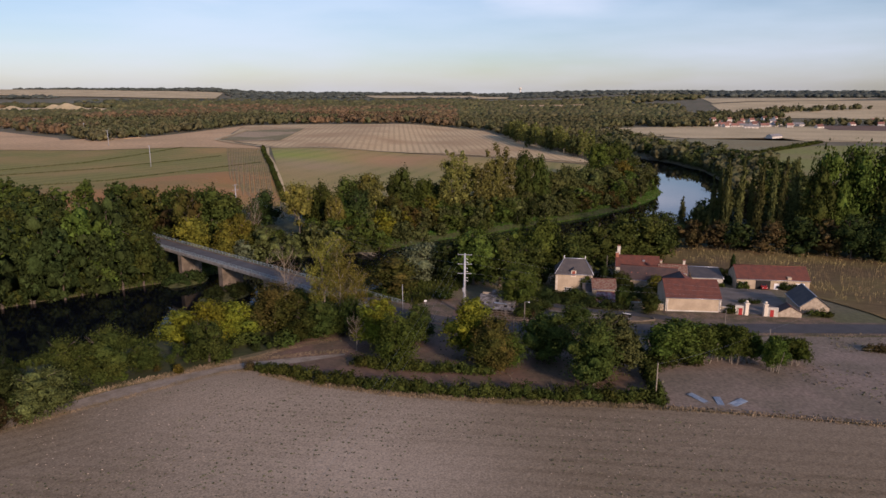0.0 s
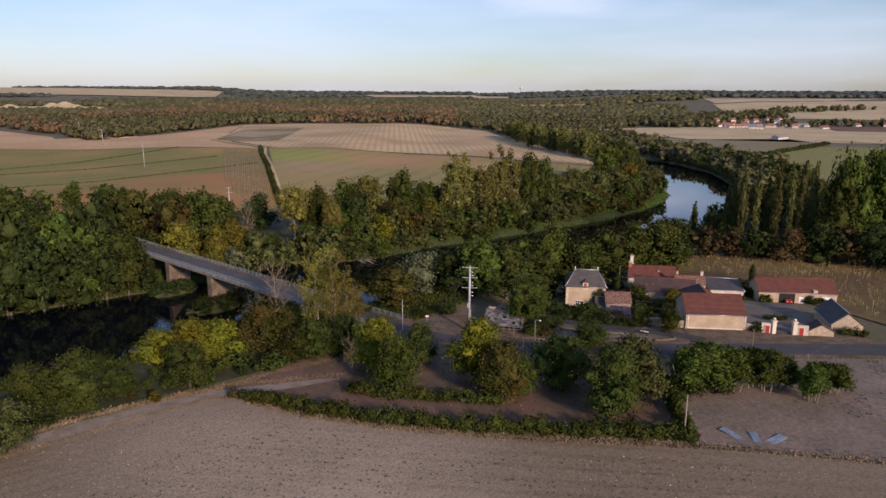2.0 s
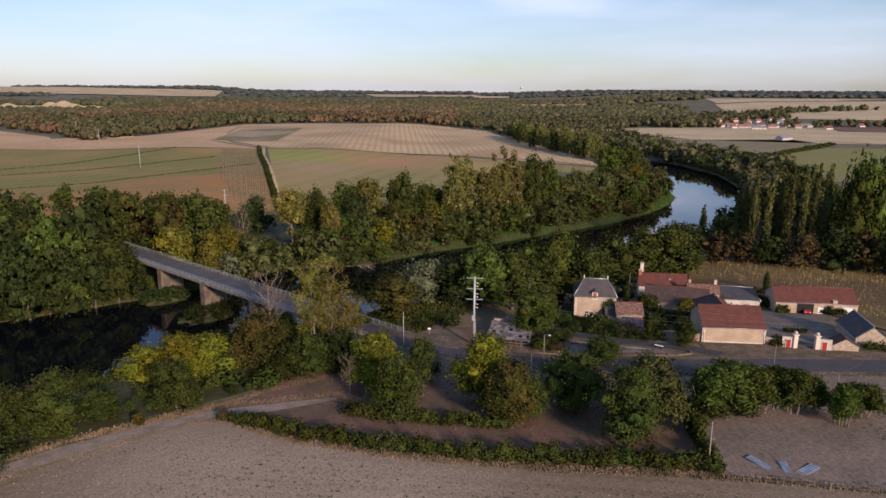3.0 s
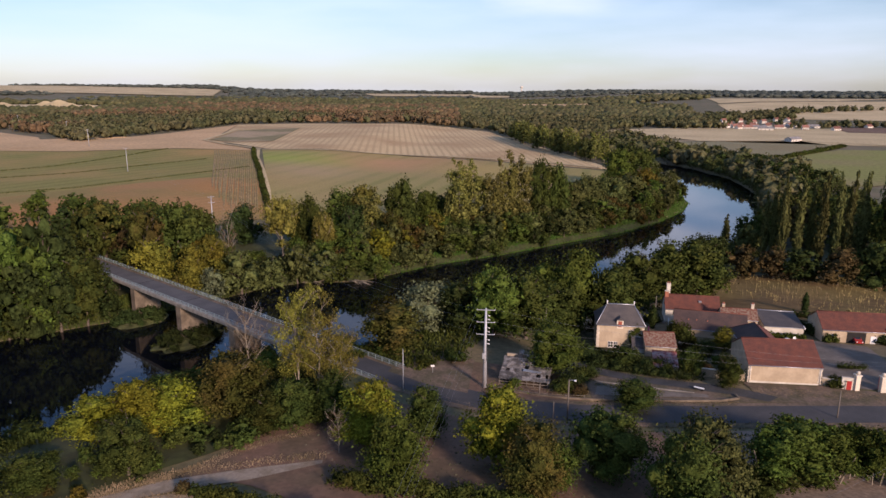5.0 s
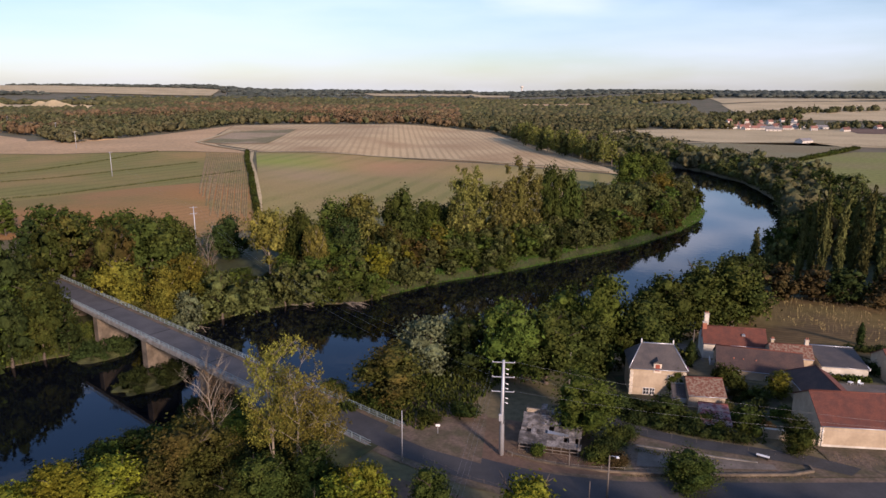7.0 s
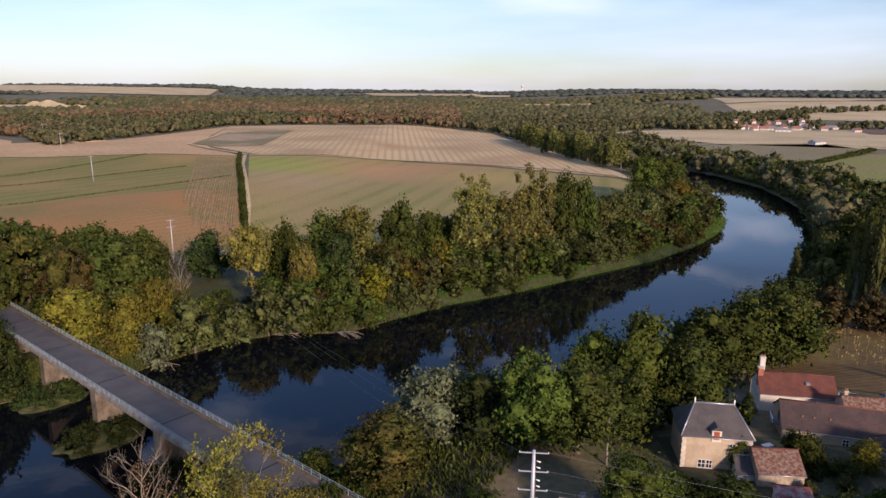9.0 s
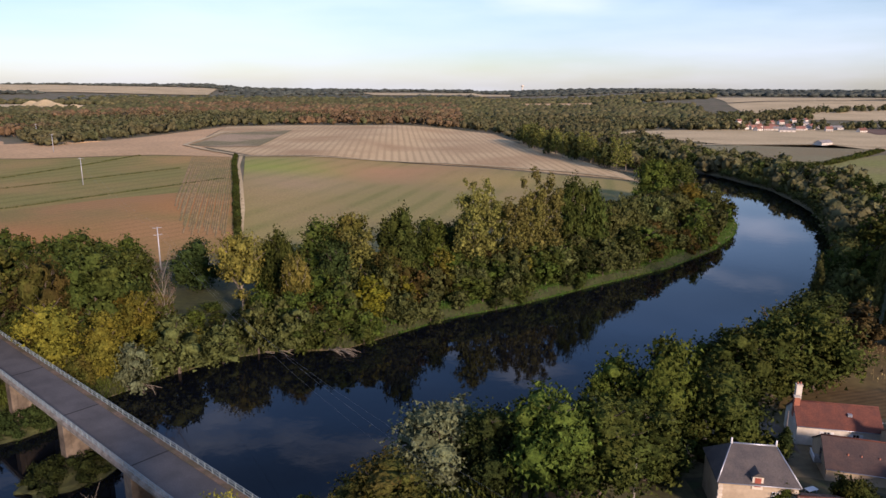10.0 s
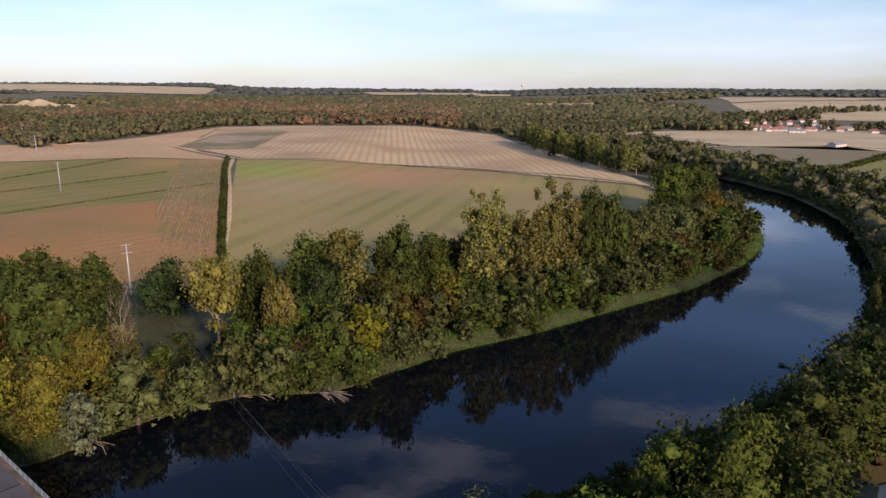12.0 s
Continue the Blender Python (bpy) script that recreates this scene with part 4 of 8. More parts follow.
def plain_pole(x, y, tall, label, r=0.11, lamp=False, material="wood", z=None):
    po = thing("street_lamp" if lamp else "pole", pose(x, y, (h1(x, y) if z is None else z) - .3), label, "lamp post" if lamp else "pole")
    rod("mast", [(0, 0, 0), (0, 0, tall * .5), (0, 0, tall + .3)], [r * 1.2, r, r * .75], M[material], po)
    if lamp:
        rod("arm", [(0, 0, tall), (.25, -.2, tall + .35), (.75, -.6, tall + .45)], [.05, .045, .04], M["steel"], po)
        part("lamp_head", box(.65, -.95, tall + .37, 1.05, -.5, tall + .52, .05), M["paint"], po, "white lamp head")
    return Vector((x, y, (h1(x, y) if z is None else z) + tall - .2))


plain_pole(-9.6, 157.2, 8.2, "slender pale metal post beside the bridge end", 0.07, material="steel", z=0)
pr = plain_pole(18.2, 146.6, 7.2, "weathered wooden pole with a street lamp", 0.13, True)
pb2 = plain_pole(20.0, 184.5, 8.6, "pale concrete pole among the trees", 0.17, material="concrete")
ph = plain_pole(36.7, 110.1, 7.0, "leaning pale wooden pole at the hedge corner", 0.12, material="palebark")
ps = plain_pole(62.5, 124.6, 8.2, "wooden pole standing in the thicket", 0.12)
pg = plain_pole(63.6, 147.6, 5.0, "short wooden pole beside the road", 0.1)
plain_pole(15.9, 146.9, 3.2, "short wooden post beside the road", 0.09)
plain_pole(14.8, 155.6, 2.4, "grey wooden fence post beside the road", 0.09)
plain_pole(50.2, 204.5, 7.5, "wooden pole in the back garden", 0.1)
for k in range(3):
    wire(tips[1 + 2 * k], (78 + k * .3, 150 + k, 8.6 - k * .9), 1.6)
wire(ph, ps, .6)
wire(ps, (90, 150, 7), .6)


# houses
def window(parent, M_, u, z0, w, h, shutters=False, door=False, colour="glass", frame_="paint"):
    """A window or door on the front wall: the wall's plane is y = 0, outside is -y."""
    win = part("door" if door else "window", box(u - w / 2, -0.05, z0, u + w / 2, 0.02, z0 + h, 0.01), M[frame_] if not door else M[colour], parent)
    if not door:
        for k in (0, 1):
            for j in (0, 1):
                part("pane", box(u - w / 2 + .07 + k * w / 2 - .02 * k, -0.062, z0 + .07 + j * h / 2, u - .03 + k * (w / 2 - .03), -0.045, z0 + h / 2 - .02 + j * (h / 2 - .04)), M[colour], win)
        part("sill", box(u - w / 2 - .1, -0.14, z0 - .1, u + w / 2 + .1, 0.0, z0, .02), M["quoin"], win)
    if shutters:
        for sx in (-1, 1):
            part("shutter", box(u + sx * w * .78 - w * .26, -.09, z0, u + sx * w * .78 + w * .26, -.03, z0 + h, .01), M["paint"], win)
    return win


def house(name, label, left, right, depth, base, eave, ridge, wall="lime", roof="tile", back="", hip=(0, 0), over=0.3, quoins=False, ridge_at=0.5, category="house"):
    """A house over a front line seen from the road; x runs along the front, y to the back."""
    a, b = Vector((*left, 0)), Vector((*right, 0))
    w = (b - a).length
    turn = math.degrees(math.atan2(b.y - a.y, b.x - a.x))
    ho = thing(name, pose(a.x, a.y, base, 0, 0, turn), label, category)
    e, r, d, ry = eave - base, ridge - base, depth, depth * ridge_at
    hl, hr = hip
    pts = [(0, 0, -.6), (w, 0, -.6), (w, d, -.6), (0, d, -.6), (0, 0, e), (w, 0, e), (w, d, e), (0, d, e)]
    fcs = [(0, 1, 5, 4), (2, 3, 7, 6)]
    if hl == 0:
        pts.append((0.0, ry, r - .05))
        fcs.append((3, 0, 4, len(pts) - 1, 7))
    else:
        fcs.append((3, 0, 4, 7))
    if hr == 0:
        pts.append((w, ry, r - .05))
        fcs.append((1, 2, 6, len(pts) - 1, 5))
    else:
        fcs.append((1, 2, 6, 5))
    part("wall", solid(pts, fcs), M[wall], ho)
    th, o = .16, over
    sl_f, sl_b = (r - e) / ry, (r - e) / (d - ry)
    ol = o if hl else .18
    orr = o if hr else .18
    xl, xr = (hl if hl else -ol), (w - hr if hr else w + orr)
    top = [(-ol, -o, e - sl_f * o), (w + orr, -o, e - sl_f * o), (w + orr, d + o, e - sl_b * o), (-ol, d + o, e - sl_b * o), (xl, ry, r), (xr, ry, r)]
    top = [(x, y, z + .12) for x, y, z in top]
    low = [(x, y, z - th) for x, y, z in top]
    n = 6
    rf = [(0, 1, 5, 4), (2, 3, 4, 5), (0, 4, 3), (1, 2, 5)]
    rl = [tuple(i + n for i in f[::-1]) for f in rf]
    rim = [(0, 1, 1 + n, n), (1, 2, 2 + n, 1 + n), (2, 3, 3 + n, 2 + n), (3, 0, n, 3 + n)]
    if not hl:
        rf[2], rl[2] = (0, 4, 4 + n, n), (4, 3, 3 + n, 4 + n)
        rim[3] = None
    if not hr:
        rf[3], rl[3] = (1, 5, 5 + n, 1 + n), (5, 2, 2 + n, 5 + n)
        rim[1] = None
    ro = part("roof", solid(top + low, rf + rl + [f for f in rim if f]), M[roof], ho)
    if back:
        ro.data.materials.append(M[back])
        for p in ro.data.polygons:
            p.material_index = int(p.normal.y > .2)
    rod("ridge_tiles", [(xl, ry, r + .13), ((xl + xr) / 2, ry, r + .11), (xr, ry, r + .13)], [.13] * 3, M["tile" if roof != "slate" else "zinc"], ro, sides=6)
    if hl:
        rod("hip_tiles", [top[0], top[4]], [.1, .1], M["tile" if roof != "slate" else "zinc"], ro, sides=5)
    if hr:
        rod("hip_tiles", [top[1], top[5]], [.1, .1], M["tile" if roof != "slate" else "zinc"], ro, sides=5)
    gut = rod("gutter", [(-.1, -o - .03, e - sl_f * o + .05), (w + .1, -o - .03, e - sl_f * o + .05)], [.07, .07], M["zinc"], ro, sides=6)
    if quoins:
        q = bpy.data.meshes.new("quoin")
        bq = box(-.3, -.04, 0, .3, .3, .42, .015)
        bq.to_mesh(q)
        bq.free()
        q.materials.append(M["quoin"])
        k = int((e - .2) / .46)
        for i in range(k):
            for u in (0, w):
                ob = new("quoin", q)
                ob.parent = ho
                ob.location = (u + (.26 if u == 0 else -.26) * (1 if i % 2 else .72), -.02, .05 + i * .46)
    return ho, w, e, r


def chimney(parent, x, y, z0, z1, w=.7, d=.5, material="brick", pots=2):
    c = part("chimney", box(x - w / 2, y - d / 2, z0, x + w / 2, y + d / 2, z1, .02), M[material], parent)
    part("chimney_cap", box(x - w / 2 - .07, y - d / 2 - .07, z1, x + w / 2 + .07, y + d / 2 + .07, z1 + .12, .02), M["quoin"], c)
    for i in range(pots):
        rod("chimney_pot", [(x - w / 4 + i * w / 2, y, z1 + .1), (x - w / 4 + i * w / 2, y, z1 + .55)], [.13, .1], M["brick"], c)


# main house
ho, w, e, r = house("house", "two-storey limestone house with a hipped slate roof", (31.4, 184.9), (41.2, 183.4), 8.4, -2.2, 3.5, 6.7, "lime", "slate", "", (2.2, 1.9), .35, True)
for x in (2.2, w - 1.9):
    rod("finial", [(x, 4.2, r), (x, 4.2, r + .75), (x, 4.2, r + .95)], [.16, .13, .05], M["paint"], ho)
dm = part("dormer", box(4.1, -.12, e - .95, 5.5, 2.2, e + .95, .02), M["quoin"], ho, "small stone dormer window")
part("dormer_roof", solid([(3.9, -.3, e + .95), (5.7, -.3, e + .95), (4.8, -.3, e + 1.55), (3.9, 2.3, e + .95), (5.7, 2.3, e + .95), (4.8, 2.3, e + 1.55)],
                          [(0, 1, 2), (3, 5, 4), (0, 2, 5, 3), (1, 4, 5, 2), (0, 3, 4, 1)]), M["slate"], dm)
part("dormer_shutter", box(4.4, -.17, e - .55, 5.2, -.1, e + .75), M["dormer"], dm, "closed brick red shutter")
window(ho, M, 7.2, e - 2.3, .95, 1.15)
window(ho, M, 3.0, .35, 1.1, 1.35)
window(ho, M, 4.1, .35, .9, 1.35)
porch, *_ = house("porch", "small lean porch with dark slate roof", (38.3, 180.6), (41.4, 180.2), 3.0, -2.2, -.6, .9, "white", "slate", "", (0, 0), .2, ridge_at=.9, category="porch")

# sheds beside it
house("shed", "long low outbuilding with a lichen-spotted clay tile roof", (40.4, 178.8), (46.6, 178.0), 7.6, -1.9, .7, 2.5, "stone", "mosstile")
lean, lw, le, lr = house("lean_to", "white walled lean-to with rusty red corrugated roof", (39.6, 169.9), (44.0, 168.9), 5.6, -1.9, -.2, 1.0, "white", "redtin", ridge_at=.97, category="shed")
# flat dark panel on the wall, painted as the shade inside
part("opening", box(.1, -.05, .0, 2.6, .03, 1.55), M["dark"], lean, "near-black panel for the shaded open front")
for i in range(15):
    part("roof_rib", solid([(x_, y_, le + .14 + (lr - le) * y_ / 5.45 + dz) for y_ in (-.25, 5.4) for x_, dz in ((.1 + i * .3, 0), (.16 + i * .3, .06), (.22 + i * .3, 0))], [(0, 1, 4, 3), (1, 2, 5, 4), (0, 2, 1), (3, 4, 5)]), M["redtin"], lean)

# back house
bh, w, e, r = house("house", "low cream house with orange clay tile roof and tall white chimney", (53.9, 208.0), (66.6, 205.3), 7.2, -3.6, -.5, 2.2, "white", "tile")
chimney(bh, .8, 4.4, 2.4, r + 2.6, .95, .8, "white")
chimney(bh, .35, 3.2, 3.2, r + .9, .9, .9, "brick", 0)
window(bh, M, 4.6, 1.1, 1.05, 1.2, True)
window(bh, M, 9.0, 1.1, 1.05, 1.2, True)
part("skylight", box(8.0, 1.6, r - 1.25, 8.7, 2.3, r - .85), M["zinc"], bh)

# long dark roofed house before it
mh, w, e, r = house("house", "long house with a dark weathered tile roof", (51.9, 195.3), (67.2, 190.6), 9.6, -3.2, -.9, 2.0, "lime", "oldtile")
bal = part("balcony", box(-1.2, 2.8, 1.4, 0, 5.6, 1.55), M["concrete"], mh, "white balcony with balusters on the gable")
for i in range(7):
    part("baluster", box(-1.18, 2.85 + i * .44, 1.55, -1.1, 2.95 + i * .44, 2.35), M["paint"], bal)
part("handrail", box(-1.22, 2.8, 2.35, -1.06, 5.6, 2.45), M["paint"], bal)
part("gable_door", box(-.06, 3.6, 1.55, .02, 4.6, 3.5), M["glass"], mh)
for x in (3.2, 5.0, 7.4):
    rod("roof_vent", [(x, 2.2, 3.2), (x, 2.2, 3.9)], [.16, .14], M["brick"], mh)
for x in (2.2, 9.5):
    window(mh, M, x, .4, 1.0, 1.2)

# cross wing and small ridge behind
# one roof, two tile colours: the redder slope has its sunlight painted in
cw, w, e, r = house("house_wing", "house wing with dark tile roof, its sunlit slope painted redder", (62.0, 188.0), (60.3, 174.0), 7.6, -1.6, 1.4, 4.0, "lime", "oldtile", "tile", (3.2, 0), .3, category="house")
cb, w, e, r = house("house", "small house with ribbed clay tile roof", (64.6, 199.2), (72.4, 197.3), 6.0, -3.2, .0, 1.7, "lime", "mosstile")
chimney(cb, 7.2, 3.2, 3.2, r + 1.2, .7, .6, "quoin")
chimney(cb, .6, 3.2, 3.2, r + .8, .6, .6, "lime")

# barn by the road
ba, w, e, r = house("barn", "long stone barn with clay tile roof beside the road", (55.0, 162.6), (67.9, 161.0), 11.6, -.2, 3.4, 6.5, "lime", "tile", quoins=True)
rod("downpipe", [(.25, -.1, 3.4), (.25, -.1, 0)], [.06, .06], M["zinc"], ba)
rod("downpipe", [(w - .25, -.1, 3.4), (w - .25, -.1, 0)], [.06, .06], M["zinc"], ba)
part("plinth", box(.05, -.05, -.3, w - .05, .02, .35), M["white"], ba, "whitish stained plinth")

# white walled annex with low dark roof
an, w, e, r = house("annex", "low annex with white wall and flat dark roof", (73.2, 195.4), (81.6, 193.6), 12.5, -3.2, -.6, .1, "white", "slate", ridge_at=.8, category="house")
part("verge_board", box(w + .05, -.3, e - .2, w + .25, 12.5, e + .2), M["paint"], an)

# farm building
fa, w, e, r = house("farm_building", "long farm building with clay tile roof and open garage", (84.2, 190.4), (103.6, 187.4), 9.5, -2.9, .45, 3.2, "lime", "tile")
# the bay's inner shade is a near-black panel on the closed wall
part("opening", box(5.2, -.05, .0, 9.2, .04, 2.9), M["dark"], fa, "near-black panel for the shaded open garage bay")
part("lintel", box(5.0, -.09, 2.9, 9.4, .0, 3.15), M["wood"], fa)
for x, ww, hh in ((1.4, 1.5, 2.3), (10.2, 1.3, 2.2), (16.0, 2.4, 2.4)):
    part("door", box(x, -.07, .05, x + ww, .0, hh), M["paint"], fa, "white painted wooden door")
part("hoist_dormer", box(13.6, -.15, 2.4, 14.7, 1.2, 4.1, .03), M["lime"], fa)

# slate roofed barn with its gable to the road
sb, w, e, r = house("stone_barn", "stone barn with slate roof and bare rubble gable", (89.4, 172.0), (87.2, 160.6), 6.6, -1.2, 1.6, 4.2, "stone", "slate", category="barn")
part("coping", solid([(w + .06, -.3, e - .1), (w + .3, -.3, e - .1), (w + .3, 3.3, r + .18), (w + .06, 3.3, r + .18), (w + .06, 6.9, e - .1), (w + .3, 6.9, e - .1)], [(0, 1, 2, 3), (3, 2, 5, 4)]), M["quoin"], sb)
so, w, e, r = house("outbuilding", "small rubble stone outbuilding with tiled roof", (80.6, 160.2), (80.2, 157.2), 5.4, -.6, 1.2, 2.7, "stone", "oldtile", category="shed")


# walls and gate
def wall_run(points, tall, material, label, thick=.4, cap=True):
    wo = thing("wall", pose(points[0][0], points[0][1], 0), label, "wall")
    for (ax, ay), (bx, by) in zip(points, points[1:]):
        d = Vector((bx - ax, by - ay, 0))
        n = Vector((-d.y, d.x, 0)).normalized() * thick / 2
        o = Vector((points[0][0], points[0][1], 0))
        za, zb = h1(ax, ay), h1(bx, by)
        for nm, lo, hi, k, mt in (("wall_body", -.5, tall, 1, material), ("coping", tall, tall + .12, 1.3, "quoin")):
            if nm == "coping" and not cap:
                continue
            p = [Vector((ax, ay, 0)) - o, Vector((bx, by, 0)) - o]
            q = [p[0] - n * k, p[1] - n * k, p[1] + n * k, p[0] + n * k]
            zz = [za, zb, zb, za]
            pts = [(*v.xy, z_ + lo) for v, z_ in zip(q, zz)] + [(*v.xy, z_ + hi) for v, z_ in zip(q, zz)]
            part(nm, solid(pts, [(0, 1, 2, 3), (4, 5, 6, 7), (0, 1, 5, 4), (1, 2, 6, 5), (2, 3, 7, 6), (3, 0, 4, 7)]), M[mt], wo)
    return wo


wall_run([(45.2, 166.6), (50.4, 165.0), (54.8, 163.2)], 1.55, "lime", "sunlit lime rendered garden wall")
wall_run([(68.1, 161.0), (70.6, 159.6)], 1.5, "lime", "low rendered yard wall beside the barn")
wall_run([(70.8, 159.4), (73.0, 158.8)], 2.2, "white", "pale wall with a small red door")
wall_run([(77.6, 157.9), (80.2, 157.2)], 2.2, "white", "pale wall with a small red door beside the gate")
for x, y in ((73.2, 158.7), (77.4, 157.9)):
    gp = thing("gate_pillar", pose(x, y, h1(x, y) - .2), "tall dressed stone gate pillar with ball top", "gate pillar", "gate pillars")
    part("shaft", box(-.42, -.42, 0, .42, .42, 3.1, .03), M["quoin"], gp)
    part("cap", box(-.58, -.58, 3.1, .58, .58, 3.3, .04), M["quoin"], gp)
    rod("ball", [(0, 0, 3.3), (0, 0, 3.45), (0, 0, 3.65), (0, 0, 3.85), (0, 0, 3.95)], [.12, .3, .38, .3, .08], M["quoin"], gp, sides=10)
for x, y, tr in ((71.9, 158.83, -15), (78.8, 157.35, -15)):
    dr = thing("gate_door", pose(x, y, h1(x, y), 0, 0, tr), "small arched red painted wooden door in the wall", "door", "red gate doors")
    part("leaf", box(-.42, -.12, 0, .42, -.02, 1.75, .02), M["redpaint"], dr)
    part("frame", box(-.56, -.08, 0, -.42, .0, 1.9), M["quoin"], dr)
    part("frame", box(.42, -.08, 0, .56, .0, 1.9), M["quoin"], dr)
gl = thing("gate_leaf", pose(77.0, 158.1, h1(77, 158), 0, 0, 62), "open red painted wooden gate leaf", "gate")
part("boards", box(0, -.04, .1, 1.9, .04, 2.0, .02), M["redpaint"], gl)

# ground of the hamlet
sheet("yard", [(70, 160), (76, 158.6), (86, 161)], [(72, 192), (84, 190), (92, 186)], M["yard"], .14, 24, 24, "pale gravel farm yard", "yard")
sheet("garden", [(30, 172), (44, 167), (54, 165)], [(31, 196), (50, 196), (60, 190)], M["garden"], .12, 24, 24, "dark overgrown cottage garden", "garden")
sheet("lane", [(22.5, 171.5), (28.8, 165.6), (34.2, 161.9), (41.6, 159.2), (50, 156.2), (55, 153.6)], [(24.8, 174), (30.8, 168.6), (36, 165.0), (43.6, 162.2), (51.5, 159.4), (57.5, 155.5)], mat("old_asphalt", (0.060, 0.056, 0.053), second=(0.045, 0.043, 0.040), second_scale=0.3, scale=3.0, var=0.2), .11, 40, 5, "narrow grey lane to the cottage", "lane")
sheet("terrace", [(47, 214), (52, 210), (53, 204)], [(50, 222), (56, 220), (54, 209)], M["yard"], .16, 20, 14, "pale gravel terrace behind the house", "terrace")
sheet("verge", [(24, 153.5), (36, 153.2), (50, 153.4), (60, 153.6)], [(25, 166.5), (34, 163.5), (46, 159), (54, 157)], M["verge"], .07, 40, 12, "dusty verge between lane and road", "verge")
sheet("verge", [(54, 153.4), (66, 153.4), (78, 153.4), (92, 153)], [(54, 162.4), (68, 160.6), (78, 157.4), (92, 156)], M["verge"], .08, 40, 8, "dusty verge before the barn", "verge")
sheet("verge", [(2, 156.6), (10, 154.4), (22, 153.2)], [(0, 172), (8, 170), (20, 166)], M["park"], .12, 24, 12, "bare brown ground below the power pole", "ground")

sheet("verge", [(-13, 166), (-6, 160.6), (2, 156.4)], [(-9, 179), (-2, 176.5), (4, 172)], M["verge"], .16, 20, 12, "bare trodden dirt at the bridge end", "ground")

# ---- hedges, banks and rough growth ----
def hedge(line, tall, wide, material, label, name="hedge", density=26, size=.26, lumps=.35):
    """A clipped or shaggy hedge along a line: lumps of leaves, with leaves over them."""
    rng = random.Random(len(line) * 31 + int(line[0][0] * 7))
    run = resample(line, max(6, int(sum(math.dist(a, b) for a, b in zip(line, line[1:])) / (wide * .55))))
    x0, y0 = run[0]
    z0 = h1(x0, y0)
    cl = []
    for x, y in run:
        k = rng.uniform(1 - lumps, 1 + lumps)
        hh = tall * k
        cl.append(((x - x0 + rng.uniform(-.2, .2) * wide, y - y0 + rng.uniform(-.2, .2) * wide, h1(x, y) - z0 + hh * .48), max(wide * .55 * rng.uniform(.85, 1.15), .3), hh / wide * .95))
    ob = new(name)
    ob.location = (x0, y0, z0)
    step = 3 if len(cl) > 40 else 2
    for i in range(0, len(cl), step):
        part("shrub", foliage("shrub", *crown(rng, cl[i:i + step], int(step * density * wide * 2.2), size * .75, .74), LEAF[material]), LEAF[material], ob)
    return tagged(ob, label, "hedge")


hedge([(-35, 123.4), (-30, 121.6), (-23, 118.3), (-8.4, 114.2), (4, 112.2), (20, 110.6), (37, 109.4)], 2.2, 2.0, "oak", "shaggy dark green hedge along the field edge", density=60)
hedge([(37.4, 110.5), (38.5, 120), (39.6, 130), (40.3, 140)], 2.0, 1.7, "oak", "shaggy hedge between park and meadow", density=60)
hedge([(-17, 126.4), (-9, 124.6), (0, 123.0), (8, 122.2)], 1.9, 2.2, "oak", "clipped inner park hedge", density=60)
hedge([(-37.6, 124.4), (-36.8, 124.1)], 1.2, 1.3, "rust", "small rusty bush at the track", "bush", 60)
hedge([(77.2, 170.6), (81.6, 169.8)], 1.4, 1.3, "dark", "clipped box hedge block in the farm yard", "box_hedge", 70, .16, .06)
hedge([(83.5, 207.5), (84.4, 201), (85.2, 195.6)], 2.4, 1.6, "dark", "clipped dark green yard hedge", "box_hedge", 60, .2, .08)
hedge([(69.4, 160.4), (70.8, 159.9)], 1.6, 1.7, "oak", "rounded bush beside the gate wall", "bush", 60)
hedge([(88, 213), (104, 210)], 1.9, 1.5, "dark", "dark hedge behind the farm", "hedge", 40)
hedge([(88.6, 158.4), (92.6, 156.6)], 1.4, 1.5, "oak", "low bushes at the foot of the gable", "bush", 50)
hedge([(24, 180), (30, 177), (38, 172.4)], 1.6, 1.6, "dark", "overgrown dark garden hedge", "hedge", 50)
hedge([(44, 210.6), (52, 206.4)], 1.6, 1.5, "dark", "clipped hedge behind the cottage", "hedge", 50)
hedge([(96.0, 188.2), (100.0, 187.4)], 1.8, 1.5, "dark", "climbing shrubs against the farm wall", "bush", 50)
hedge([(84.8, 189.6), (87.0, 189.4)], 1.8, 1.1, "oak", "climbing shrub beside the barn door", "bush", 50)
hedge([(-166, 640), (-148, 575), (-125, 500), (-103, 425), (-84, 362)], 2.0, 2.0, "oak", "dark hedgerow along the field ditch", "hedge", 30, .5)
hedge([(74, 194.4), (77, 193.4), (81, 192.6)], 1.0, 1.1, "fresh", "low shrubs along the white wall", "bush", 50)
hedge([(88, 134.5), (91, 134.0)], 1.4, 1.6, "rust", "dry brown bush beside the road", "bush", 50)

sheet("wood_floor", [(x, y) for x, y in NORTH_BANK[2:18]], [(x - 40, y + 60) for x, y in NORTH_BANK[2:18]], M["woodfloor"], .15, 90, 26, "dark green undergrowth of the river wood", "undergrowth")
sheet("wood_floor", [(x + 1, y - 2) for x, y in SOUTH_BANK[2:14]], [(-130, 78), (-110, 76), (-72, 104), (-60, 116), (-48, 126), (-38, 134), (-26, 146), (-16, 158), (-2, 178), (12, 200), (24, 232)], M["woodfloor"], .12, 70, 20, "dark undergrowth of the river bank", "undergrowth")
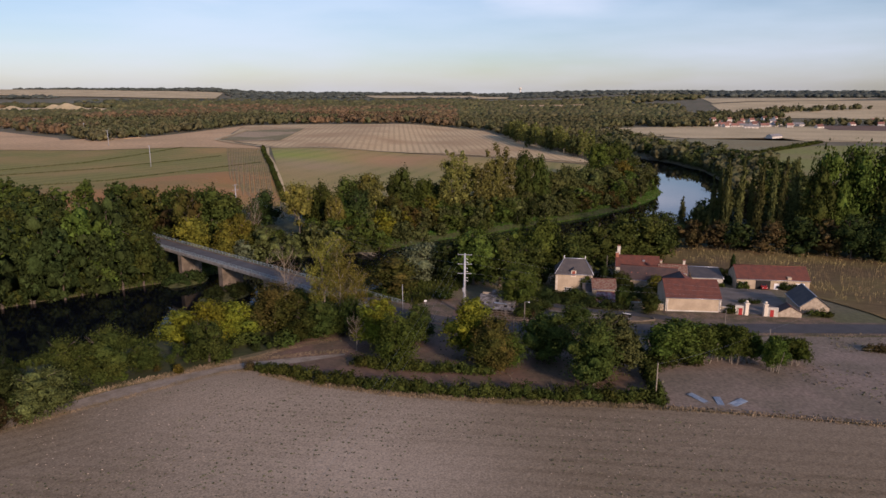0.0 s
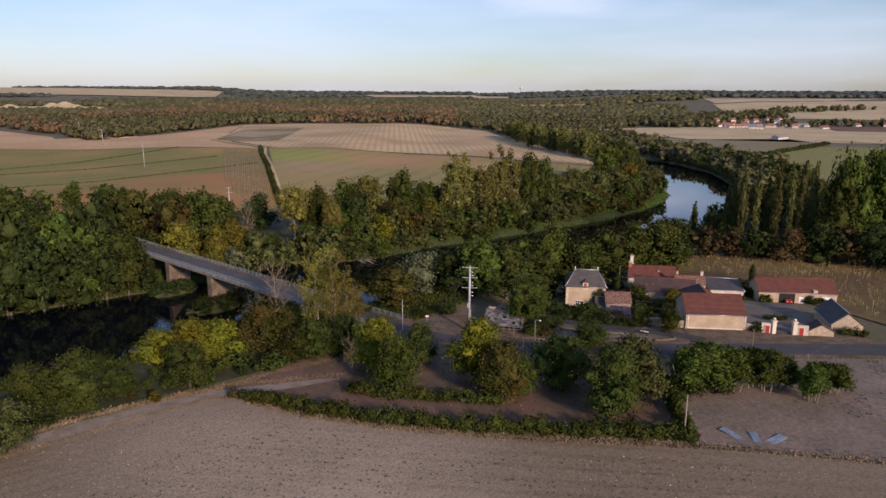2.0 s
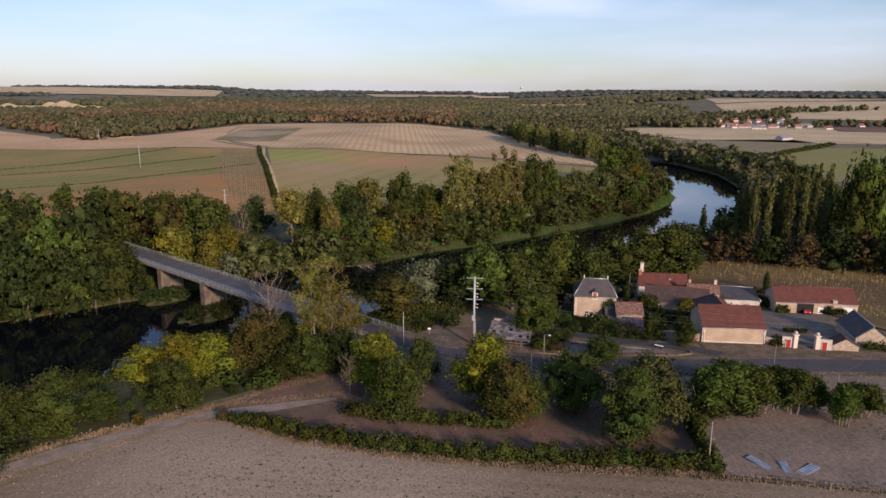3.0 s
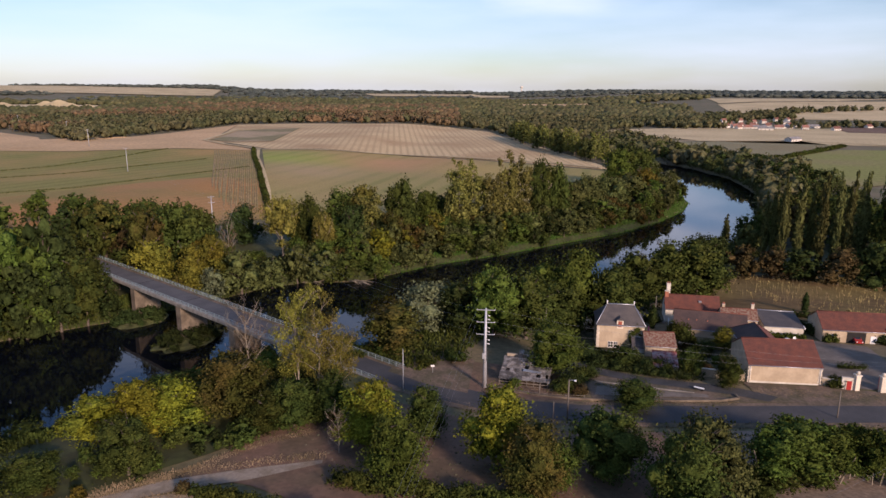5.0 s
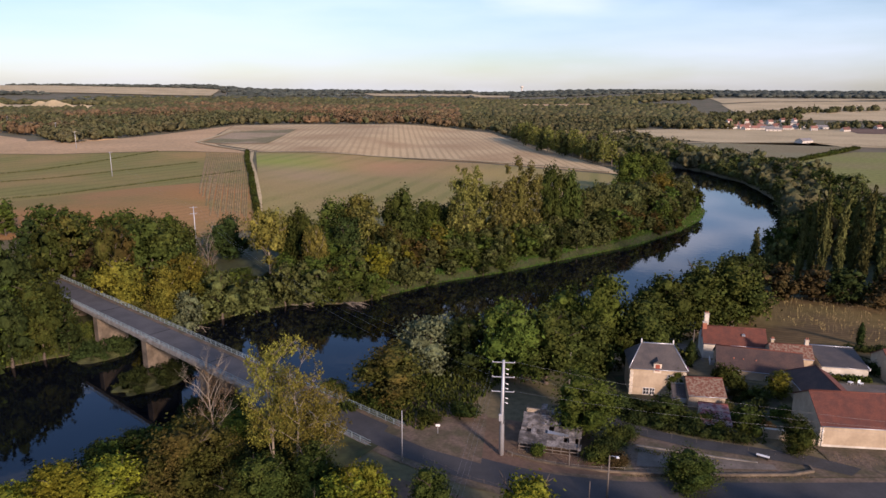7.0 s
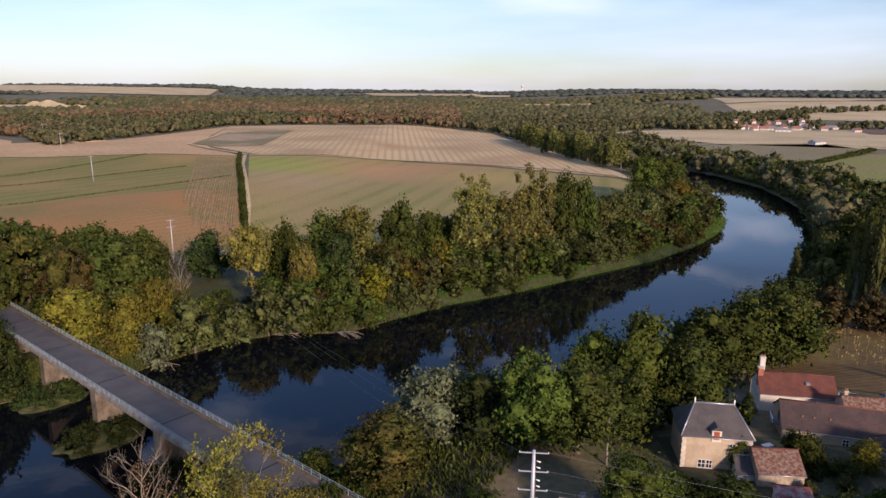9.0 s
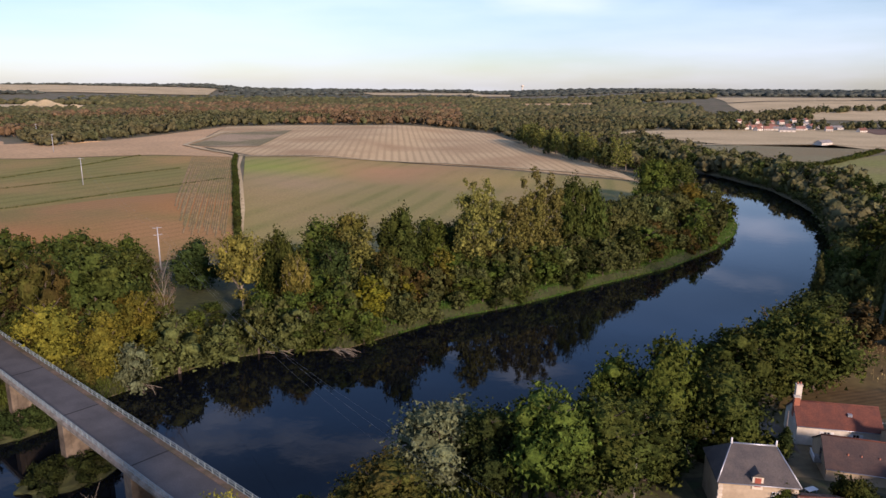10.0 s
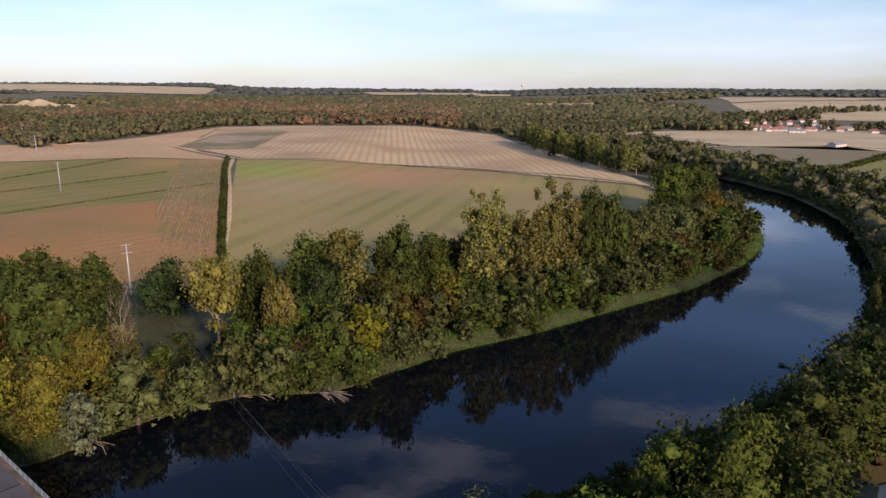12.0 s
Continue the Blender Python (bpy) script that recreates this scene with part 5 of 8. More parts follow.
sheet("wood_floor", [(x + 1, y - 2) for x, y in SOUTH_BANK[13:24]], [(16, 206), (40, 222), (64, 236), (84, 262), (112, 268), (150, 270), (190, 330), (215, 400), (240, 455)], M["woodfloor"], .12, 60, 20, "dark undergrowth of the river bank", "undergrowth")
sheet("wood_floor", [(128, 256), (152, 240), (215, 226), (320, 218)], [(150, 330), (190, 340), (250, 330), (360, 330)], M["woodfloor"], .2, 40, 20, "dark floor of the wood behind the sunflowers", "undergrowth")


def blades(name, line, inner, outer, count, tall, material, label, seed=3):
    """Tall grass or reeds in a strip beside a line."""
    rng = random.Random(seed)
    a, b = np.array(resample(offset(resample(line, 60).tolist(), inner), 200)), np.array(resample(offset(resample(line, 60).tolist(), outer), 200))
    g = [(rng.randrange(200), rng.random()) for _ in range(count)]
    xy = np.array([a[i] * (1 - k) + b[i] * k + np.array([rng.uniform(-.6, .6), rng.uniform(-.6, .6)]) for i, k in g])
    zz = height(xy[:, 0], xy[:, 1])
    v, f = [], []
    for (x, y), z in zip(xy, zz):
        z = max(z, WATER - .1)
        t, w, t2 = tall * rng.uniform(.5, 1.3), tall * rng.uniform(.10, .28), rng.uniform(0, 3.14)
        dx, dy = math.cos(t2) * w, math.sin(t2) * w
        lx, ly = rng.uniform(-.4, .4) * tall, rng.uniform(-.4, .4) * tall
        o = len(v)
        v += [(x - dx, y - dy, z - .05), (x + dx, y + dy, z - .05), (x + lx + dx * .4, y + ly + dy * .4, z + t), (x + lx - dx * .6, y + ly - dy * .6, z + t * .85)]
        f.append((o, o + 1, o + 2, o + 3))
    return tagged(new(name, mesh(name, v, f, material)), label, "grass", kind="stuff")


GREEN_BANK = NORTH_BANK[12:21]
sheet("green_bank", [(x + 1.0, y - 1.2) for x, y in GREEN_BANK], [(-19, 281), (-7, 294.5), (14, 309), (42, 332), (70, 355), (94, 384), (112, 410), (123, 434), (132, 456)], LEAF["reed"], .2, 90, 8, "bright green grassy river bank", "river bank")
blades("bank_grass", GREEN_BANK, -.6, 8, 9000, .7, LEAF["reed"], "bright green reeds and grass along the water")
blades("bank_grass", NORTH_BANK[6:13], -.3, 4, 2500, .8, LEAF["oak"], "rank grass at the foot of the bank trees", 4)
blades("straw_verge", offset(resample(TRACK, 40).tolist(), 1.2), -.8, 1.4, 15000, .30, M["drygrass"], "straw-coloured tall grass beside the track", 5)
blades("straw_verge", [(-54, 117.5), (-45, 124.4), (-40, 128.2), (-34.4, 134.2), (-29, 138.8), (-22, 142.6)], -.6, .9, 5000, .24, M["drygrass"], "straw-coloured grass at the edge of the thicket", 9)
blades("straw_verge", EDGE[1:6], -1.0, .5, 9000, .25, M["drygrass"], "straw-coloured grass between track and field", 6)
blades("straw_verge", EDGE[9:], -.3, 1.2, 12000, .38, M["drygrass"], "straw-coloured grass along the meadow fence", 7)
blades("straw_verge", [(-34, 122.0), (-23, 116.8), (-8.4, 112.6), (11, 109.4), (37, 107.4)], -.7, .6, 9000, .34, M["drygrass"], "dry reddish grass at the foot of the hedge", 10)
for i, run in enumerate(([(-12.5, 99.6), (4.8, 97.2), (24, 95.6)], [(-12.2, 97.0), (9.5, 94.6), (30, 92.8)], [(-30, 84), (0, 79), (30, 76)], [(-30, 81.6), (0, 76.6), (30, 73.6)])):
    blades("tramline_weeds", run, -.22, .22, 900, .16, M["weeds"], "weeds along an old tramline in the stubble", 60 + i)
for i, run in enumerate(([(-300, 330), (-197, 403), (-147, 488), (-135, 510)], [(-330, 420), (-265, 511), (-251, 568), (-240, 640)], [(-330, 395), (-235, 470), (-180, 560)])):
    blades("field_weeds", run, -1.1, 1.1, 2600, .8, LEAF["oak"], "dark weedy strip across the crop", 70 + i)
blades("straw_verge", offset(fine_road[8:70], -4.2), -.8, .8, 3000, .3, M["drygrass"], "dry grass beside the road", 8)

sheet("road", offset([(-124.5, 258.5), (-150, 280), (-190, 312), (-260, 360)], -3), offset([(-124.5, 258.5), (-150, 280), (-190, 312), (-260, 360)], 3), M["asphalt"], .3, 40, 4, "grey asphalt road leading into the wood", "road")

blades("undergrowth", SOUTH_BANK[3:11], -19, -.5, 16000, 1.0, LEAF["oak"], "rank dark undergrowth on the river bank", 31)
blades("undergrowth", NORTH_BANK[3:9], .2, 14, 9000, 1.1, LEAF["oak"], "rank dark undergrowth on the wooded bank", 32)
blades("undergrowth", [(-14, 172), (-4, 184), (8, 205), (24, 226)], -9, 9, 8000, .9, LEAF["oak"], "rank dark undergrowth below the trees", 33)
hedge(offset(resample(SOUTH_BANK[16:28], 40).tolist(), -2.8), 5.0, 7.0, "willow", "olive willow scrub overhanging the upstream bank", "scrub", 9, .75)

# islands at the pier feet
for cx, cy, rx in ((-86.5, 224.0, 5.4), (-68.0, 208.5, 6.2), (-50.5, 192.5, 5.2)):
    bm = bmesh.new()
    bmesh.ops.create_icosphere(bm, subdivisions=4, radius=1)
    for v in bm.verts:
        nse = noise.noise(v.co * 2.3 + Vector((cx, 0, 0))) * .22
        v.co = Vector((v.co.x * rx * 1.35, v.co.y * rx * .8, max(v.co.z, -.2) * 1.7)) * (1 + nse)
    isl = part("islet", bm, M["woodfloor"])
    isl.matrix_world = pose(cx, cy, WATER, 0, 0, 48)
    tagged(isl, "overgrown gravel islet at the foot of a bridge pier", "islet", kind="structure")
    rng = random.Random(int(cx))
    cl = []
    for _ in range(70):
        a, d = rng.uniform(0, 6.3), rng.random() ** .5
        cl.append(((math.cos(a) * d * rx * 1.35, math.sin(a) * d * rx * .82, (1 - d * d) * 2.6 + rng.uniform(.1, 1.0)), rng.uniform(.7, 1.4), .85))
    ob = new("bush", foliage("bush", *crown(rng, cl, 7000, .20, .7), LEAF["dark"]))
    ob.matrix_world = pose(cx, cy, WATER + .2, 0, 0, 48)
    tagged(ob, "dark green scrub on the islet", "bush")


# ---- woods and far country ----
FOREST = [(-1500, 1060), (-640, 990), (-432, 800), (-350, 700), (-337, 800), (-292, 1032), (-209, 1066), (7, 1112), (72, 1020), (86, 870), (134, 575), (158, 620), (140, 720),
          (205, 905), (222, 1030), (262, 1075), (335, 1150), (425, 1150), (470, 1330), (640, 1900), (1100, 2900), (-2800, 2900), (-2300, 1700)]


def forest(name, material, label, keep, r0, r1, step, fine, seed, size=1.0):
    """A closed canopy far off: one bumpy crown beside the other, over the land."""
    rng = random.Random(seed)
    iv, ifc = ico()
    if not fine:
        bm = bmesh.new()
        bmesh.ops.create_icosphere(bm, subdivisions=1, radius=1)
        bm.verts.ensure_lookup_table()
        iv, ifc = np.array([v.co[:] for v in bm.verts]), [tuple(v.index for v in f.verts) for f in bm.faces]
        bm.free()
    spots, r = [], r0
    while r < r1:
        a = -.85
        while a < .85:
            aa, rr = a + rng.uniform(-1, 1) * step, r * (1 + rng.uniform(-1, 1) * step * 1.6)
            spots.append((math.sin(aa) * rr, math.cos(aa) * rr, rr))
            a += step * .8
        r *= 1 + step * 1.5
    sp = np.array(spots)
    pick = rng.random
    keepers = keep(sp[:, 0], sp[:, 1], np.array([pick() for _ in sp]))
    sp = sp[keepers]
    zz = height(sp[:, 0], sp[:, 1])
    V, F, N = [], [], []
    for (x, y, rr), z in zip(sp, zz):
        s = (2.4 + rr * step * .36) * rng.uniform(.7, 1.3) * size
        t = rng.uniform(8.0, 14.5)
        o = len(V)
        if fine:
            lobes = [((x, y, z + t * .45), s * .9, t * .5 / s)] + [((x + rng.uniform(-.6, .6) * s, y + rng.uniform(-.6, .6) * s, z + t * rng.uniform(.55, .8)), s * rng.uniform(.4, .6), .9) for _ in range(1)]
            p, q, w = crown(rng, lobes, 30, .6 + rr * .0006, .84)
            N += w
            F += [(a + o, b + o, c + o) for a, b, c in q]
            V += p
            continue
        bump = 1 + np.array([rng.uniform(-.22, .22) for _ in range(len(iv))])
        p = iv * bump[:, None] * np.array([s, s, t * .55]) + np.array([x, y, z + t * .5])
        V += p.tolist()
        F += [(a + o, b + o, c + o) for a, b, c in ifc]
    ob = new(name, foliage(name, V, F, N, material) if fine else mesh(name, V, F, material, True))
    return tagged(ob, label, "forest", kind="stuff")


def clear(x, y):
    """Open patches within the woods."""
    quarry = inside(x, y, [(-1180, 1460), (-730, 1500), (-740, 1915), (-1250, 1880)])
    patch = inside(x, y, [(225, 2030), (430, 2040), (470, 2320), (215, 2310)])
    belt = inside(x, y, [(70, 890), (80, 735), (93, 690), (111, 640), (122, 585), (160, 585), (136, 650), (118, 700), (104, 760), (100, 890)])
    glade = ripple(x, y, 310, .7) > .72
    return ~(quarry | patch | belt) & ~(glade & (np.hypot(x, y) > 1500))


def rusty(x, y):
    return (ripple(x, y, 150, 2.0) + .6 * ripple(x, y, 71, .3) > .0) & (x / y < .02) & (y < 1900)


# the far green is paler and bluer: distance haze mixed into the colour
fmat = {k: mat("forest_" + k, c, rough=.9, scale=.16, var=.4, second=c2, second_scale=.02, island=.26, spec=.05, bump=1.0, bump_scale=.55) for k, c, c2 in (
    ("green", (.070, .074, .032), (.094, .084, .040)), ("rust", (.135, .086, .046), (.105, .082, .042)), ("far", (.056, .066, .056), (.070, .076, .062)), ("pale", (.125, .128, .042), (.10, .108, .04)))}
forest("forest", fmat["green"], "mixed green woodland beyond the fields", lambda x, y, u: inside(x, y, FOREST) & clear(x, y) & ~(rusty(x, y) & (u < .88)), 640, 1350, .0100, True, 11)
forest("forest", fmat["rust"], "rust brown autumn woodland beyond the fields", lambda x, y, u: inside(x, y, FOREST) & clear(x, y) & rusty(x, y) & (u < .88), 640, 1350, .0100, True, 12)
forest("forest", fmat["green"], "mixed green woodland in the distance", lambda x, y, u: inside(x, y, FOREST) & clear(x, y) & ~(rusty(x, y) & (u < .85)), 1350, 2900, .0092, False, 13)
forest("forest", fmat["rust"], "rust brown woodland in the distance", lambda x, y, u: inside(x, y, FOREST) & clear(x, y) & rusty(x, y) & (u < .85), 1350, 2900, .0092, False, 14)


def far_keep(x, y, u):
    r, s = np.hypot(x, y), x / np.maximum(y, 1)
    band = ripple(x, y, 260, 1.7) + .6 * ripple(x, y * 2.2, 190, .4)
    open_left = inside(x, y, [(-3400, 2900), (-900, 3000), (-1150, 3750), (-3400, 3900)])
    open_mid = inside(x, y, [(-320, 3260), (300, 3300), (360, 3720), (-430, 3720)])
    crest = r > 4150
    right = (x > 640) & (y < 3000)
    return (((band > .12) | crest) & ~open_left & ~open_mid & ~right & (u < .93)) | ((y > 2250) & (s > .38) & (y + .25 * x > 2900) & (u < .9) & ~inside(x, y, [(860, 1990), (1600, 1990), (1600, 2460), (860, 2460)]))


forest("forest", fmat["far"], "dark far woods up to the skyline, tinted for haze", far_keep, 2700, 4600, .0100, False, 15, 1.15)
BELT = [(76, 868), (84, 775), (93, 712), (106, 668), (121, 615)]
for i, (x, y) in enumerate(resample(BELT, 15)):
    for j in range(2):
        k = (i * 5 + j * 3) % 7
        plant(("aspen", "willow", "aspen")[(i + j) % 3], x + 3 + j * 7 + k * .4, y + k * 1.6, 19 + k * .9, 11 + k * .4, grove="light green poplar belt beside the river")
forest("forest", fmat["green"], "dark tree clumps beside the village", lambda x, y, u: inside(x, y, [(330, 1080), (420, 1090), (440, 1180), (330, 1170)]) | inside(x, y, [(440, 1300), (700, 1420), (760, 1620), (500, 1500)])
       | inside(x, y, [(600, 1140), (1000, 1040), (1000, 1075), (620, 1180)]) | inside(x, y, [(760, 1560), (1010, 1650), (1010, 1720), (740, 1640)]), 1000, 2100, .0085, True, 17, .9)
forest("scrub", fmat["green"], "dark trees along the upstream bank", lambda x, y, u: inside(x, y, [(151, 368), (167, 402), (181, 432), (193, 466), (201, 505), (207, 545), (202, 605), (190, 640), (248, 640), (264, 560), (242, 500), (207, 440), (187, 400), (165, 365)]), 390, 780, .0145, True, 19, 1.0)
forest("scrub", fmat["green"], "dark riverside scrub upstream", lambda x, y, u: inside(x, y, [(200, 600), (168, 740), (182, 900), (225, 900), (232, 740), (245, 600)]), 560, 1000, .0120, True, 18, 1.0)
hedge([(222, 640), (300, 652), (420, 776)], 2.4, 5, "oak", "dark field hedge beyond the river", "hedge", 12, .9)
sheet("track", [(240, 822), (300, 838), (412, 846), (470, 788), (560, 718)], [(240, 828), (300, 844), (412, 852), (473, 794), (562, 724)], M["f_pale"], 1.2, 40, 3, "pale farm track below the village", "track")


forest("forest", fmat["green"], "dark trees among the village houses", lambda x, y, u: inside(x, y, [(405, 1135), (560, 1090), (640, 1150), (600, 1230), (440, 1200)]) & (u < .16), 1090, 1350, .0075, True, 20, .75)
VW = mat("village_render", (.56, .51, .44), var=.08, scale=.5, rand=.18)
VR = mat("village_tile", (.22, .10, .07), second=(.15, .085, .07), second_scale=.2, var=.2, scale=1.5, rand=.3)


def village_house(x, y, kind):
    rng = random.Random(int(x * 3 + y))
    w, d, e = (9, 7, 4.4) if kind == 0 else ((12, 7, 3.4) if kind == 1 else (20, 9, 3.6))
    ho = thing("house", pose(x, y, h1(x, y) - .3, 0, 0, rng.uniform(-35, 35)), "small far village house with pale walls and tiled roof" if kind < 2 else "long far village barn with grey roof", "house", "village houses")
    r = e + d * .42 * (1 if kind < 2 else .6)
    part("wall", solid([(-w / 2, -d / 2, 0), (w / 2, -d / 2, 0), (w / 2, d / 2, 0), (-w / 2, d / 2, 0), (-w / 2, -d / 2, e), (w / 2, -d / 2, e), (w / 2, d / 2, e), (-w / 2, d / 2, e), (-w / 2, 0, r), (w / 2, 0, r)],
                       [(0, 1, 5, 4), (2, 3, 7, 6), (3, 0, 4, 8, 7), (1, 2, 6, 9, 5)]), VW, ho)
    o = .4
    a, b = [(-w / 2 - .3, -d / 2 - o, e - .3), (w / 2 + .3, -d / 2 - o, e - .3), (w / 2 + .3, 0, r + .1), (-w / 2 - .3, 0, r + .1), (w / 2 + .3, d / 2 + o, e - .3), (-w / 2 - .3, d / 2 + o, e - .3)], []
    b = [(p[0], p[1], p[2] + .2) for p in a]
    part("roof", solid(a + b, [(0, 1, 2, 3), (3, 2, 4, 5), (6, 7, 8, 9), (9, 8, 10, 11), (0, 1, 7, 6), (4, 5, 11, 10), (1, 2, 8, 7), (2, 4, 10, 8), (3, 0, 6, 9), (5, 3, 9, 11)]), VR if kind < 2 else M["greysheet"], ho)
    if kind < 2:
        part("chimney", box(w * .3, -.4, e, w * .3 + .7, .3, r + 1.2), M["brick"], ho)
    for i in range(3):
        part("window", box(-w / 2 + w * (.15 + .28 * i), -d / 2 - .05, 1.0, -w / 2 + w * (.15 + .28 * i) + 1.0, -d / 2 + .02, 2.3), M["glass"], ho)


for x, y, k in ((422, 1129, 0), (436, 1146, 0), (447, 1120, 1), (457, 1165, 0), (454, 1129, 1), (466, 1143, 0), (476, 1118, 1), (457, 1095, 1), (474, 1095, 2), (469, 1063, 2), (430, 1108, 0), (441, 1090, 1), (488, 1150, 0),
                (496, 1120, 0), (505, 1098, 1), (512, 1146, 0), (524, 1112, 2), (535, 1079, 0), (541, 1140, 0), (559, 1164, 2), (572, 1128, 2), (572, 1063, 1), (496, 1287, 0), (525, 1287, 0), (530, 1243, 0), (557, 1265, 0),
                (580, 1243, 2), (611, 1333, 0), (632, 1333, 0), (660, 1130, 1), (700, 1118, 0), (776, 1263, 1), (402, 846, 2)):
    village_house(x, y, k)
wt = thing("water_tower", pose(498, 4560, h1(498, 4560)), "far pale concrete water tower on the skyline", "water tower")
rod("shaft", [(0, 0, -2), (0, 0, 30)], [5, 4], M["white"], wt)
rod("tank", [(0, 0, 30), (0, 0, 34), (0, 0, 42), (0, 0, 44)], [4, 10, 10, 3], M["white"], wt, sides=14)
for x, y, r_, t in ((-960, 1800, 38, 15), (-1010, 1830, 30, 11), (-880, 1700, 30, 10), (-1090, 1780, 30, 9), (-820, 1660, 24, 8)):
    bm = bmesh.new()
    bmesh.ops.create_cone(bm, cap_ends=False, segments=14, radius1=r_, radius2=r_ * .12, depth=t)
    for v in bm.verts:
        v.co += Vector((noise.noise(v.co * .07 + Vector((x, 0, 0))) * 6, 0, t / 2 - .5))
    hp = part("sand_heap", bm, M["f_pale"])
    hp.location = (x, y, h1(x, y) + 2)
    tagged(hp, "pale heap of sand in the far quarry", "sand heap", "sand heaps")

# crop rows beside the ditch
rv, rf_ = [], []
for k in range(24):
    end = 366.0 + (k * 37 % 11) * 1.5 + max(0, k - 14) * 6.0
    a, b = np.array((-162.0 - k * 1.5, 632.0)), np.array((-91.0 - k * 1.15 - (end - 366) * .24, end))
    line = np.array([a * (1 - i / 60) + b * (i / 60) for i in range(61)])
    zz = height(line[:, 0], line[:, 1])
    for i in range(60):
        o = len(rv)
        (x0, y0), (x1, y1) = line[i], line[i + 1]
        rv += [(x0 - .42, y0, zz[i] + .3), (x1 - .42, y1, zz[i + 1] + .3), (x1, y1, zz[i + 1] + .62 + .07 * math.sin(i * 1.7 + k)), (x0, y0, zz[i] + .62 + .07 * math.sin((i - 1) * 1.7 + k)), (x0 + .42, y0, zz[i] + .3), (x1 + .42, y1, zz[i + 1] + .3)]
        rf_ += [(o, o + 1, o + 2, o + 3), (o + 3, o + 2, o + 5, o + 4)]
tagged(new("maize_rows", mesh("maize_rows", rv, rf_, mat("dry_maize", (.290, .190, .080), second=(.200, .160, .058), second_scale=.05, scale=.8, var=.35, island=.2))), "straight rows of drying maize", "crop", kind="stuff")

# sunflowers
rng = random.Random(77)
ring = [(80, 246), (100, 214), (107, 156), (250, 154), (290, 212), (215, 220), (152, 234), (128, 252), (112, 260), (86, 258)]
sx = np.array([rng.uniform(80, 250) for _ in range(6000)])
sy = np.round(np.array([rng.uniform(154, 262) for _ in range(6000)]) / 1.5) * 1.5 + 0.12 * sx
ok = inside(sx, sy, ring)
sx, sy = sx[ok], sy[ok]
sz = height(sx, sy)
fv, ff = [], []
for x, y, z in zip(sx, sy, sz):
    t, r_, a = rng.uniform(.9, 1.5), rng.uniform(.10, .24), rng.uniform(0, 3)
    o = len(fv)
    fv += [(x - r_, y, z + t), (x + r_ * math.cos(a), y - r_ * .5, z + t - .15), (x + r_ * .6, y + .1, z + t + .3), (x - .03, y, z), (x + .03, y, z)]
    ff += [(o, o + 1, o + 2), (o + 3, o + 4, o + 2)]
tagged(new("sunflower_plants", mesh("sunflower_plants", fv, ff, mat("withered_sunflower", (.165, .130, .045), second=(.10, .065, .03), second_scale=.08, scale=2, var=.3, island=.6))), "withered yellow-brown sunflower plants in rows", "crop", kind="stuff")

# clods, tufts and weeds on the stubble and the bare meadow
def tufts(name, count, x0, x1, y0, y1, keep, size, material, label, seed, rows=0):
    rng = random.Random(seed)
    xs = np.array([rng.uniform(x0, x1) for _ in range(count)])
    ys = np.array([rng.uniform(y0, y1) for _ in range(count)])
    if rows:
        ys = np.round(ys / rows) * rows + np.array([rng.gauss(0, .12) for _ in range(count)]) - .12 * xs * (xs > -30) + (xs < -30) * (.9 * (xs + 30) + 3.6)
    ok = keep(xs, ys)
    xs, ys = xs[ok], ys[ok]
    zs = height(xs, ys) + .08
    v, f = [], []
    for x, y, z in zip(xs, ys, zs):
        r, a, t = size * rng.uniform(.4, 1.5), rng.uniform(0, 6.3), rng.uniform(.25, .7)
        o = len(v)
        v += [(x + r * math.cos(a + k * 2.1) * (1 + .5 * (k == 1)), y + r * math.sin(a + k * 2.1), z) for k in range(3)] + [(x, y, z + r * t * 1.6)]
        f += [(o, o + 1, o + 3), (o + 1, o + 2, o + 3), (o + 2, o, o + 3)]
    tagged(new(name, mesh(name, v, f, material)), label, "weeds", kind="stuff")


FIELD = [(-180, 30), (-70, 97), (-51, 112), (-42, 119), (-35, 120), (-23, 113), (-8, 109), (11, 106), (35, 104), (71, 97), (160, 80), (160, 30)]
M["clod"] = mat("dark_clods", (.085, .068, .048), second=(.07, .07, .035), second_scale=.2, var=.3, scale=2, island=.4)
M["straw"] = mat("pale_straw", (.34, .27, .20), var=.2, scale=2, island=.3)
tufts("field_weeds", 30000, -120, 120, 30, 150, lambda x, y: inside(x, y, FIELD) & (ripple(x, y, 9, .5) + .8 * ripple(x, y, 31, 1.9) > -.1), .16, M["weeds"], "small dark clods and weeds on the stubble", 21, 1.3)
tufts("field_straw", 14000, -120, 120, 30, 122, lambda x, y: inside(x, y, FIELD) & (ripple(x, y, 17, 1.1) > -.1), .10, M["straw"], "scattered pale straw on the stubble", 22)
tufts("meadow_weeds", 3200, 39, 130, 96, 143, lambda x, y: (y > 107 - .2 * (x - 38)) & (ripple(x, y, 7, .9) > .1), .28, M["clod"], "low dark weeds on the bare meadow", 23)
tufts("park_leaves", 1500, -30, 38, 112, 142, lambda x, y: (y > 116 - .1 * x) & (x > -28 + (142 - y)), .22, M["clod"], "fallen leaves and tufts on the park lawn", 24)

# ---- planting ----
# the wooded north bank, tree by tree
plant("oak", -88.9, 262.0, 24.2, 18.9)
plant("rusty_oak", -94.0, 250.0, 24.9, 12.8)
plant("oak", -102.6, 290.0, 17.1, 15.7)
plant("oak", -87.7, 282.0, 18.7, 13.3)
plant("rusty_oak", -117.4, 270.0, 20.3, 16.2)
plant("oak", -115.0, 255.0, 21.6, 12.1)
